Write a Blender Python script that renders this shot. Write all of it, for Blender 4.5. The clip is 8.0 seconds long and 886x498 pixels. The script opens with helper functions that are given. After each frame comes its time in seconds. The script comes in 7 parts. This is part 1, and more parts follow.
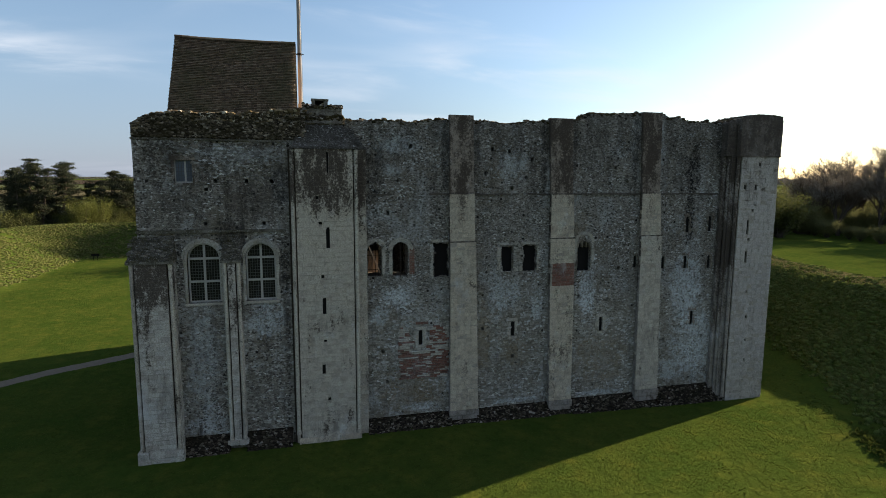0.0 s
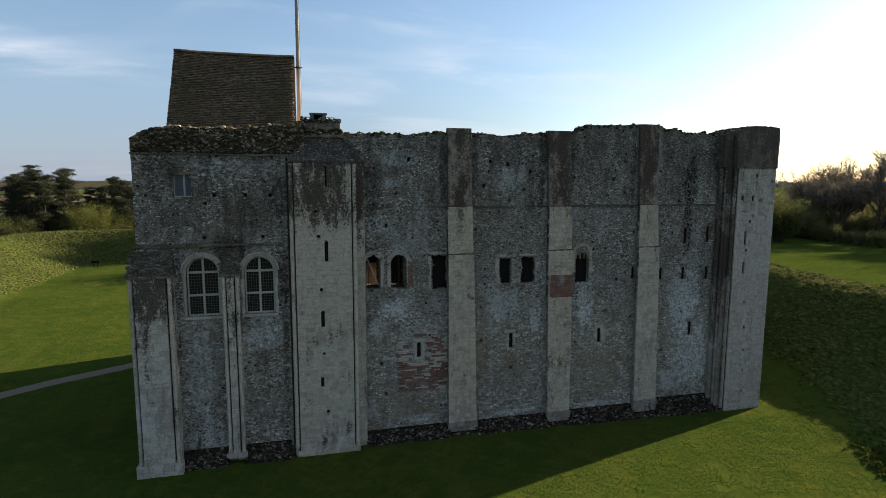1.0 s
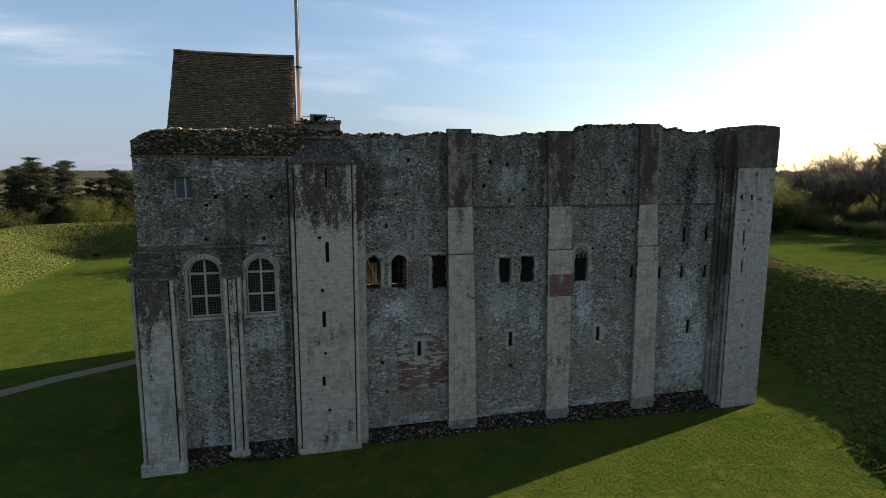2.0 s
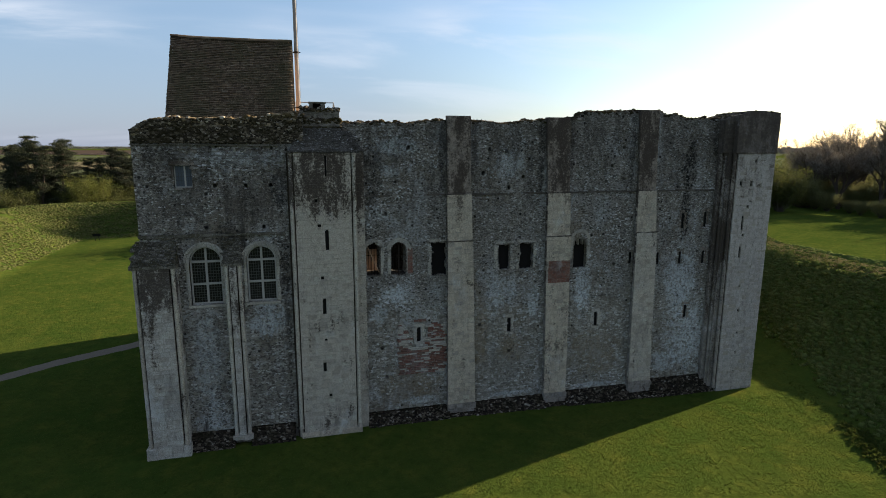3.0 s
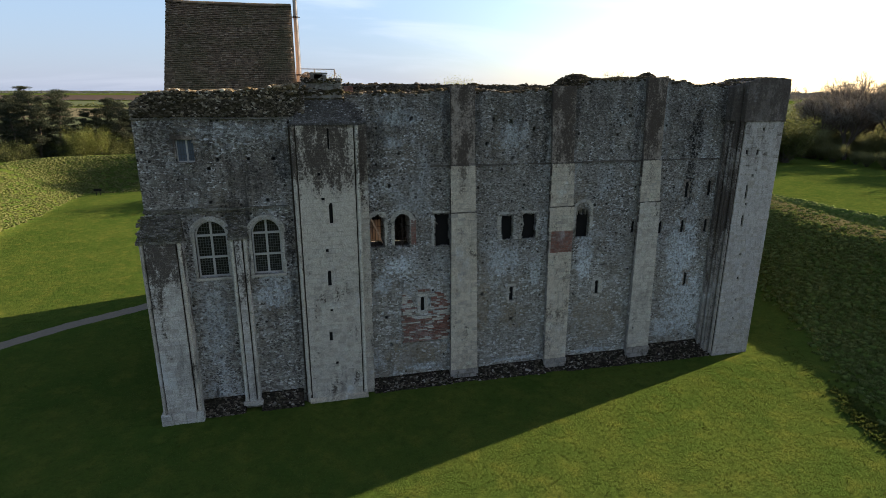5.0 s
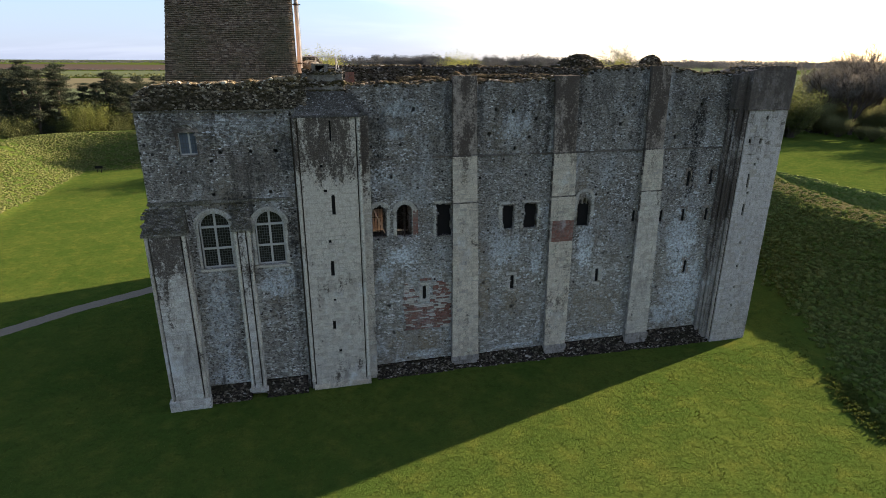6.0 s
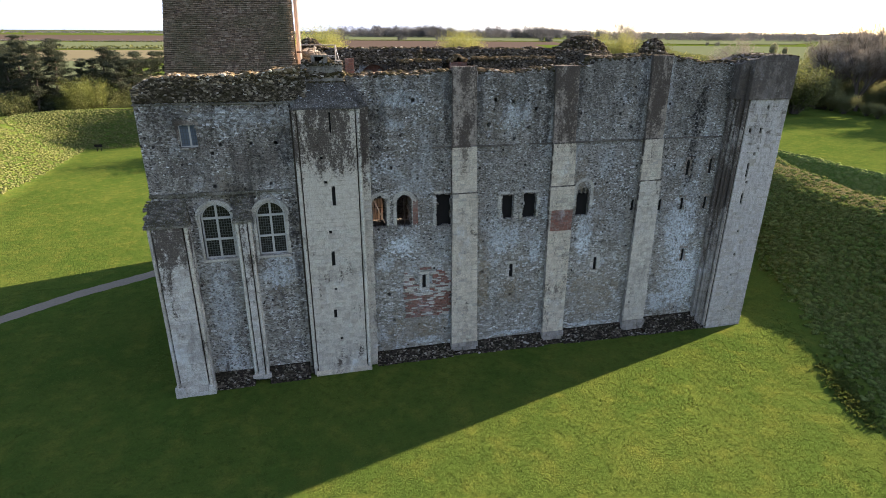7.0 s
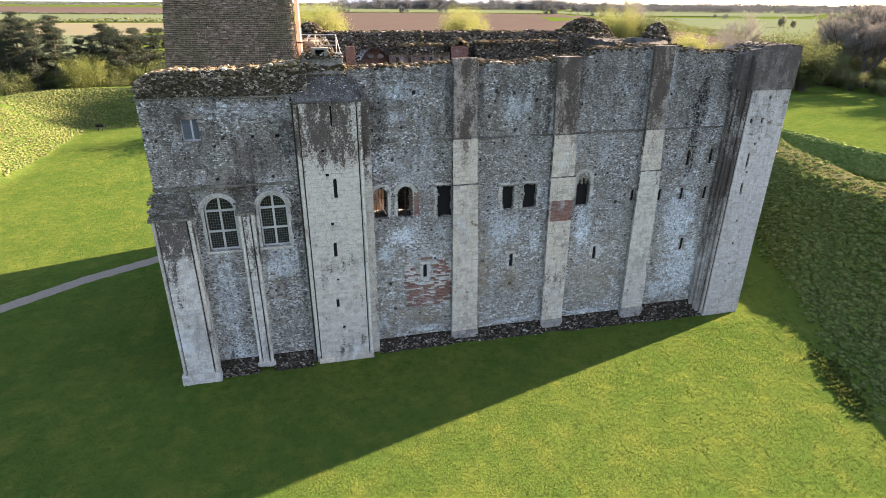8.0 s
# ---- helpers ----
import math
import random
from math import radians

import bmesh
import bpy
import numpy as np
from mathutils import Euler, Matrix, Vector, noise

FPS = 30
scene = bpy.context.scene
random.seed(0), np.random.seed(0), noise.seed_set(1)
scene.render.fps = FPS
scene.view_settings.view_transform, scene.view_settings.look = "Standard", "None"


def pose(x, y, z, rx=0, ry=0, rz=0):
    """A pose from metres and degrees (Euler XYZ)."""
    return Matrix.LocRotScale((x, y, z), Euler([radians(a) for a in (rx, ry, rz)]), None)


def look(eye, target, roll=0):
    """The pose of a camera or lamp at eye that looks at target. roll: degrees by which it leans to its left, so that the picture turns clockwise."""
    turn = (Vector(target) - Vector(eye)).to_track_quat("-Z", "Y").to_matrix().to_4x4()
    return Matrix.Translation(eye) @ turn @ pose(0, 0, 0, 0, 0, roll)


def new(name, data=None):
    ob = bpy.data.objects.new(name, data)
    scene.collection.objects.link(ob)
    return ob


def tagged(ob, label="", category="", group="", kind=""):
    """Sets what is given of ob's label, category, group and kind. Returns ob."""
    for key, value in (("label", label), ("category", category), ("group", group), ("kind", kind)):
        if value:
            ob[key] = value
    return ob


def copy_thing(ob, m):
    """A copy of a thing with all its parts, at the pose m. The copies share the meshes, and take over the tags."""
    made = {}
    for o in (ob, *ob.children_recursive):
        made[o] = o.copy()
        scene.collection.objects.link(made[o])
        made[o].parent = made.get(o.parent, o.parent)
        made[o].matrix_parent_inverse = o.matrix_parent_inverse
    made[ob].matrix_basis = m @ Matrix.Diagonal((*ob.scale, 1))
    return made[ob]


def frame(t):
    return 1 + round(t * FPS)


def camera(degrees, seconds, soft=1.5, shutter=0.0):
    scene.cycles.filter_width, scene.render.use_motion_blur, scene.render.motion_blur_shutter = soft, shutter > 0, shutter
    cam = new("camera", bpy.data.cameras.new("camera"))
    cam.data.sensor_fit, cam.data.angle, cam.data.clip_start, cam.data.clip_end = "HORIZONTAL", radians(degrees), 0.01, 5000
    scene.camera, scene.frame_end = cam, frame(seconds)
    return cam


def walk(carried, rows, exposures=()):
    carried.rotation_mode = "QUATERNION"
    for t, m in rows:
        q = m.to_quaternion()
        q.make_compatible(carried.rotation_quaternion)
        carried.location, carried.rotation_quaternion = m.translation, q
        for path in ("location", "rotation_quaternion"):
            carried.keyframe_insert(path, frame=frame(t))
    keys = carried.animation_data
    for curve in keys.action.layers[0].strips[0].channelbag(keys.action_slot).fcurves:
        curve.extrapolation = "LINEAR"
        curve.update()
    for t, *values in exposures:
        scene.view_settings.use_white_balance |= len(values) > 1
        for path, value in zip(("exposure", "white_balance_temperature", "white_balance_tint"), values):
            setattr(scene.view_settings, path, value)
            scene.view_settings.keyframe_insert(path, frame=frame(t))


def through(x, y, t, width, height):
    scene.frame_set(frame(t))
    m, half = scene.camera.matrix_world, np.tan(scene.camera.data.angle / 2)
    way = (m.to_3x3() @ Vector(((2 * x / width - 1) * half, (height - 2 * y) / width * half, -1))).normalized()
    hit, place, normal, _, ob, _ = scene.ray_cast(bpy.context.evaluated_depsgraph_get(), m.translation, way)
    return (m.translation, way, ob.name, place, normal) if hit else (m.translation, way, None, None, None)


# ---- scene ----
cam = camera(76.9, 8.0, soft=0.7)
PATH = [
    (0, (0.306, -24.116, 11.705), (0.791, -22.193, 11.449), 0.3),
    (0.5, (0.382, -24.139, 11.912), (0.867, -22.214, 11.662), 0.3),
    (1, (0.383, -24.167, 12.125), (0.868, -22.242, 11.881), 0.2),
    (2.5, (0.375, -24.29, 12.899), (0.856, -22.375, 12.579), 0.2),
    (3, (0.384, -24.311, 13.139), (0.864, -22.404, 12.775), 0.2),
    (3.5, (0.364, -24.31, 13.379), (0.843, -22.411, 12.971), 0.2),
    (4, (0.334, -24.284, 13.635), (0.809, -22.394, 13.184), 0.2),
    (4.5, (0.317, -24.23, 13.897), (0.788, -22.352, 13.399), 0.2),
    (6, (0.302, -24.14, 15.153), (0.756, -22.302, 14.509), 0.3),
    (6.5, (0.333, -24.15, 15.533), (0.782, -22.327, 14.846), 0.3),
    (7, (0.374, -24.148, 15.945), (0.817, -22.34, 15.214), 0.4),
    (7.5, (0.412, -24.142, 16.342), (0.849, -22.35, 15.57), 0.4),
    (8, (0.44, -24.164, 16.74), (0.868, -22.387, 15.928), 0.4),
]
walk(cam, [(t, look(eye, target, roll)) for t, eye, target, roll in PATH],
     exposures=[(0.0, 1.58, 6480, 10), (1.2, 1.56, 6450, 10), (2.5, 1.55, 6410, 11), (3.5, 1.66, 6380, 12), (4.5, 1.80, 6330, 13), (6.0, 2.24, 6240, 15), (7.0, 2.86, 6200, 18), (8.0, 3.51, 6300, 20)])

# ---- world, sun ----
SUN_SLOPE = 0.297                                   # how far the shadows lean towards the viewer
SUN_AZ = math.degrees(math.atan2(1.0, SUN_SLOPE))   # clockwise from +y
SUN_EL = 19.3
to_sun = Vector((math.sin(radians(SUN_AZ)) * math.cos(radians(SUN_EL)),
                 math.cos(radians(SUN_AZ)) * math.cos(radians(SUN_EL)), math.sin(radians(SUN_EL))))


class Nodes:
    """Short hand for node trees."""

    def __init__(self, tree):
        self.tree = tree

    def add(self, kind, inputs=None, out=0, **props):
        node = self.tree.nodes.new(kind)
        if "operation" in props:
            node.operation = props["operation"]
        if "feature" in props:
            node.feature = props["feature"]
        if "use_clamp" in props:
            node.use_clamp = props["use_clamp"]
        if "interpolation_type" in props:
            node.interpolation_type = props["interpolation_type"]
        for key, value in (inputs or {}).items():
            socket = node.inputs[key]
            if isinstance(value, bpy.types.NodeSocket):
                self.tree.links.new(value, socket)
            else:
                socket.default_value = value
        return node.outputs[out] if len(node.outputs) else None

    def pos(self):
        return self.add("ShaderNodeNewGeometry", out="Position")

    def scaled(self, vec, s):
        return self.add("ShaderNodeVectorMath", {0: vec, 1: s}, operation="MULTIPLY")

    def noise(self, vec, scale, detail=4.0, rough=0.55, distort=0.0):
        return self.add("ShaderNodeTexNoise", {"Vector": vec, "Scale": scale, "Detail": detail, "Roughness": rough,
                                               "Distortion": distort}, out="Fac")

    def cells(self, vec, scale, feature="F1", out="Distance", rnd=1.0):
        return self.add("ShaderNodeTexVoronoi", {"Vector": vec, "Scale": scale, "Randomness": rnd}, out=out, feature=feature)

    def ramp(self, fac, stops):
        node = self.tree.nodes.new("ShaderNodeValToRGB")
        ramp = node.color_ramp
        while len(ramp.elements) < len(stops):
            ramp.elements.new(0.5)
        for el, (p, c) in zip(ramp.elements, stops):
            el.position = p
            el.color = (c, c, c, 1) if isinstance(c, (int, float)) else (*c, 1)
        self.tree.links.new(fac, node.inputs[0])
        return node.outputs[0]

    def mix(self, fac, a, b, blend="MIX"):
        node = self.tree.nodes.new("ShaderNodeMix")
        node.data_type, node.blend_type = "RGBA", blend
        for i, value in ((0, fac), (6, a), (7, b)):
            if isinstance(value, bpy.types.NodeSocket):
                self.tree.links.new(value, node.inputs[i])
            else:
                node.inputs[i].default_value = (*value, 1) if isinstance(value, tuple) else value
        return node.outputs[2]

    def op(self, kind, a, b=0.0, clamp=False):
        return self.add("ShaderNodeMath", {0: a, 1: b}, operation=kind, use_clamp=clamp)

    def axis(self, vec, i):
        return self.add("ShaderNodeSeparateXYZ", {0: vec}, out=i)

    def span(self, v, a, b):
        """0 at a, 1 at b, clamped."""
        return self.add("ShaderNodeMapRange", {0: v, 1: a, 2: b}, interpolation_type="SMOOTHSTEP")

    def bump(self, height, strength, distance):
        return self.add("ShaderNodeBump", {"Height": height, "Strength": strength, "Distance": distance})


world = bpy.data.worlds.new("sky")
scene.world = world
world.use_nodes = True
wn = Nodes(world.node_tree)
world.node_tree.nodes.clear()
sky = world.node_tree.nodes.new("ShaderNodeTexSky")
sky.sky_type, sky.sun_disc = "NISHITA", False
sky.sun_elevation, sky.sun_rotation = radians(SUN_EL), radians(SUN_AZ)
sky.air_density, sky.dust_density, sky.ozone_density = 1.0, 0.5, 1.6
# thin high cloud, drawn out along one direction, all over the dome
dirv = wn.add("ShaderNodeTexCoord", out="Generated")
up = wn.op("ADD", wn.op("MAXIMUM", wn.axis(dirv, 2), 0.0), 0.22)
flat = wn.add("ShaderNodeVectorMath", {0: dirv, 1: wn.add("ShaderNodeCombineXYZ", {0: up, 1: up, 2: up})}, operation="DIVIDE")
flat = wn.add("ShaderNodeMapping", {"Vector": flat, "Location": (2.3, 0.7, 0), "Rotation": (0, 0, radians(-28)), "Scale": (0.8, 1.7, 0.0)})
wisps = wn.noise(flat, 1.3, 8.0, 0.55, 0.5)
veil = wn.noise(flat, 0.6, 3.0, 0.5)
cloud = wn.op("MULTIPLY", wn.span(wisps, 0.42, 0.70), wn.span(veil, 0.36, 0.60))
cloud = wn.op("MULTIPLY", cloud, wn.op("ADD", wn.op("MULTIPLY", wn.span(wn.axis(dirv, 2), 0.02, 0.2), 0.85), 0.15))
hazy = wn.span(wn.axis(dirv, 2), 0.34, 0.0)
toward = wn.add("ShaderNodeVectorMath", {0: dirv, 1: tuple(to_sun)}, out="Value", operation="DOT_PRODUCT")
hazy = wn.op("MULTIPLY", hazy, wn.span(toward, 0.95, 0.35))
misty = wn.mix(wn.op("MULTIPLY", hazy, 0.72), sky.outputs[0], (1.6, 2.15, 3.35))
tinted = wn.mix(wn.op("MULTIPLY", cloud, 0.9), misty, (5.0, 5.3, 5.8))
back = wn.add("ShaderNodeBackground", {"Color": tinted, "Strength": 0.059})
wn.add("ShaderNodeOutputWorld", {"Surface": back})

sun = new("sun", bpy.data.lights.new("sun", "SUN"))
sun.data.energy, sun.data.angle, sun.data.color = 5.0, radians(0.55), (1.0, 0.81, 0.57)
sun.matrix_world = look(to_sun * 300, (0, 0, 0))


# ---- materials ----
def material(name, rough=0.9):
    m = bpy.data.materials.new(name)
    m.use_nodes = True
    shader = m.node_tree.nodes["Principled BSDF"]
    shader.inputs["Roughness"].default_value = rough
    shader.inputs["Specular IOR Level"].default_value = 0.12
    g = Nodes(m.node_tree)
    return m, g, shader


def finish(g, shader, color, normal=None, rough=None):
    g.tree.links.new(color, shader.inputs["Base Color"])
    if normal is not None:
        g.tree.links.new(normal, shader.inputs["Normal"])
    if rough is not None:
        g.tree.links.new(rough, shader.inputs["Roughness"])


def lichen(g, p, color, z0=10.2, z1=14.6, most=0.75, shade=(0.040, 0.034, 0.028), cover=0.55):
    """Black lichen that has grown over the weathered tops of the walls, in ragged runs."""
    runs = g.noise(g.scaled(p, (1.5, 1.5, 0.5)), 1.0, 6.0, 0.68)
    spots = g.noise(p, 10.0, 6.0, 0.78)
    level = g.span(g.axis(p, 2), z0, z1)
    amount = g.op("ADD", g.op("MULTIPLY", level, 0.62), g.op("MULTIPLY", g.op("SUBTRACT", runs, 0.5), 3.0))
    amount = g.op("ADD", amount, g.op("MULTIPLY", g.op("SUBTRACT", spots, 0.5), 2.2))
    fine = g.span(g.noise(p, 34.0, 3.0, 0.7), cover - 0.25, cover)
    return g.mix(g.op("MULTIPLY", g.op("MULTIPLY", g.span(amount, 0.22, 0.62), fine), most), color, shade)


# washed-down lime (0 to 1), ochre earth (above 1) and black runs (below 0): x, z, half width, half height, strength
SPLASHES = [(5.2, 1.7, 1.6, 1.3, 1.7), (14.9, 2.6, 1.6, 1.6, 1.6), (10.1, 3.3, 0.7, 0.8, 1.6), (8.6, 4.0, 0.4, 2.2, 1.6), (13.5, 9.0, 0.5, 1.5, 1.4), (19.7, 6.0, 1.0, 2.0, 0.9), (20.4, 3.0, 1.3, 2.2, 0.75),
            (19.0, 1.6, 0.9, 0.6, 0.7), (14.0, 5.9, 0.5, 1.4, 0.95), (-1.3, 5.6, 0.9, 0.8, 0.7), (-3.9, 4.0, 0.7, 2.8, 0.5), (4.4, 6.3, 0.7, 0.5, 0.85), (3.6, 5.4, 0.5, 0.5, 0.8), (5.6, 0.9, 1.0, 0.25, 0.7),
            (10.2, 0.75, 1.4, 0.15, 0.8), (14.9, 0.75, 1.4, 0.15, 0.8), (9.6, 6.2, 0.9, 0.9, 0.6), (11.3, 5.6, 0.3, 0.9, 0.6), (9.9, 12.3, 0.9, 0.8, 0.6), (4.6, 13.1, 1.0, 0.4, 0.85), (4.2, 12.0, 0.5, 0.3, 0.6),
            (19.72, 12.1, 0.5, 1.3, -1.0), (19.72, 10.2, 0.3, 1.7, -1.0), (21.35, 13.4, 0.35, 1.2, -0.85), (6.62, 12.8, 0.2, 2.2, -0.75), (8.15, 12.9, 0.2, 2.0, -0.65), (11.5, 12.8, 0.2, 2.2, -0.8), (13.05, 12.9, 0.2, 2.0, -0.6),
            (16.4, 12.9, 0.2, 2.2, -0.75), (3.4, 12.0, 0.45, 1.8, -0.6), (3.3, 10.9, 0.3, 0.15, -0.8), (-2.0, 12.6, 2.2, 0.3, 0.6), (-4.0, 1.1, 0.7, 0.5, 0.6), (-0.5, 8.0, 0.25, 1.3, -0.9), (-0.45, 5.0, 0.16, 2.5, -0.7),
            (-4.85, 7.5, 0.12, 2.0, -0.6), (-1.6, 10.6, 1.5, 0.9, -0.75), (-2.6, 9.6, 0.6, 0.8, -0.75), (-4.4, 10.7, 0.9, 0.9, -0.6), (-0.6, 11.2, 0.4, 1.2, -0.7)]


def splashed(g, p, base, flake):
    """Lime, earth and black runs at their places on the walls."""
    ragged_edge = g.op("MULTIPLY", g.op("SUBTRACT", g.noise(p, 2.8, 7.0, 0.76), 0.5), 6.0)
    for x, z, rx, rz, deepness in SPLASHES:
        dx = g.op("DIVIDE", g.op("SUBTRACT", g.axis(p, 0), x), rx)
        dz = g.op("DIVIDE", g.op("SUBTRACT", g.axis(p, 2), z), rz)
        far = g.op("ADD", g.op("MULTIPLY", dx, dx), g.op("MULTIPLY", dz, dz))
        far = g.op("ADD", far, ragged_edge)
        col = (0.25, 0.195, 0.12) if deepness > 1 else (0.57, 0.60, 0.595) if deepness > 0 else (0.022, 0.02, 0.018)
        strong = deepness - 1 if deepness > 1 else abs(deepness)
        base = g.mix(g.op("MULTIPLY", g.op("MULTIPLY", g.span(far, 1.1, 0.2), g.span(flake, 0.36, 0.56)), strong), base, col)
    return base


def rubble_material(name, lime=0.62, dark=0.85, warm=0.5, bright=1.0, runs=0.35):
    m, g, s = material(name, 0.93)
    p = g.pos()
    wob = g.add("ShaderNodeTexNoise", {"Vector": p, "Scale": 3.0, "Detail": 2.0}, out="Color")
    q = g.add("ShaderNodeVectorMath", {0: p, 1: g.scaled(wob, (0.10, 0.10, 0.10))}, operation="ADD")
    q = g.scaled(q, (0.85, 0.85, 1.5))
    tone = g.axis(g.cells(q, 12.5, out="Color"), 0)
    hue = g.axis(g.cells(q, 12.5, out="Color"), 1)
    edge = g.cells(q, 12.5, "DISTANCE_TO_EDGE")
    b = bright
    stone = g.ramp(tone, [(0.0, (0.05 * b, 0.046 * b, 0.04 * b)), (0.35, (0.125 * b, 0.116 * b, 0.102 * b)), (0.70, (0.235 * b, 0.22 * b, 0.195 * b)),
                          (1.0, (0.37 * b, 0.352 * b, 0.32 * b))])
    pale = g.op("MULTIPLY", g.span(tone, 0.84, 0.92), g.span(g.noise(p, 0.8, 4.0, 0.6), 0.36, 0.62))
    stone = g.mix(g.op("MULTIPLY", pale, 0.7), stone, (0.66 * b, 0.67 * b, 0.66 * b))
    stone = g.mix(g.op("MULTIPLY", hue, 0.35), stone, (0.22, 0.18, 0.115))
    mortar = g.mix(g.noise(p, 14.0, 4.0), (0.20 * b, 0.185 * b, 0.16 * b), (0.34 * b, 0.315 * b, 0.275 * b))
    base = g.mix(g.span(edge, 0.015, 0.085), mortar, stone)
    # the lower storey is of small squared stones in rough courses
    flatq = g.scaled(g.add("ShaderNodeVectorMath", {0: p, 1: g.scaled(wob, (0.05, 0.05, 0.03))}, operation="ADD"), (0.72, 0.72, 1.25))
    ltone = g.axis(g.cells(flatq, 8.0, out="Color", rnd=0.75), 0)
    ledge = g.cells(flatq, 8.0, "DISTANCE_TO_EDGE", rnd=0.75)
    lower = g.ramp(ltone, [(0.0, (0.15 * b, 0.138 * b, 0.112 * b)), (0.4, (0.265 * b, 0.245 * b, 0.200 * b)), (0.8, (0.38 * b, 0.362 * b, 0.315 * b)), (1.0, (0.56 * b, 0.555 * b, 0.52 * b))])
    lower = g.mix(g.span(ledge, 0.01, 0.08), (0.145 * b, 0.13 * b, 0.108 * b), lower)
    zone = g.op("ADD", g.axis(p, 2), g.op("MULTIPLY", g.noise(p, 0.7, 4.0, 0.6), 5.0))
    base = g.mix(g.op("MULTIPLY", g.span(zone, 9.6, 7.4), 0.85), base, lower)
    # broad drifts of brown and of grey
    broad = g.noise(p, 0.45, 5.0, 0.6)
    base = g.mix(g.op("MULTIPLY", g.span(broad, 0.48, 0.68), warm), base, (0.19, 0.160, 0.115))
    # limewash and leached lime, breaking off in flakes
    patch = g.noise(g.scaled(p, (1.0, 1.0, 0.7)), 0.75, 7.0, 0.66)
    flake = g.noise(p, 9.0, 5.0, 0.7)
    limed = g.op("MULTIPLY", g.span(patch, 0.49, 0.64), g.span(flake, 0.38, 0.58))
    base = g.mix(g.op("MULTIPLY", limed, lime), base, (0.56, 0.575, 0.565))
    grime = g.span(g.noise(p, 1.6, 6.0, 0.7), 0.55, 0.80)
    base = g.mix(g.op("MULTIPLY", grime, 0.5), base, (0.075, 0.07, 0.06))
    # fallen flints have left small pits, their shade painted as dark spots
    pit = g.cells(p, 2.6, out="Distance")
    deep = g.axis(g.cells(p, 2.6, out="Color"), 2)
    base = g.mix(g.op("MULTIPLY", g.span(pit, 0.20, 0.12), g.span(deep, 0.55, 0.6)), base, (0.025, 0.022, 0.018))
    small = g.cells(p, 6.5, out="Distance")
    gone = g.axis(g.cells(p, 6.5, out="Color"), 1)
    base = g.mix(g.op("MULTIPLY", g.op("MULTIPLY", g.span(small, 0.32, 0.2), g.span(gone, 0.72, 0.76)), 0.85), base, (0.03, 0.026, 0.021))
    base = splashed(g, p, base, flake)
    streak = g.op("MULTIPLY", g.span(g.noise(g.scaled(p, (4.5, 4.5, 0.22)), 1.0, 5.0, 0.6), 0.50, 0.70), g.span(g.noise(p, 0.5, 3.0), 0.40, 0.60))
    base = g.mix(g.op("MULTIPLY", streak, runs), base, (0.06, 0.056, 0.05))
    base = lichen(g, p, base, 9.0, 16.0, dark * 0.8)
    height = g.op("ADD", g.span(edge, 0.0, 0.12), g.op("MULTIPLY", g.noise(p, 22.0, 4.0, 0.7), 0.55))
    finish(g, s, base, g.bump(height, 1.0, 0.08))
    return m


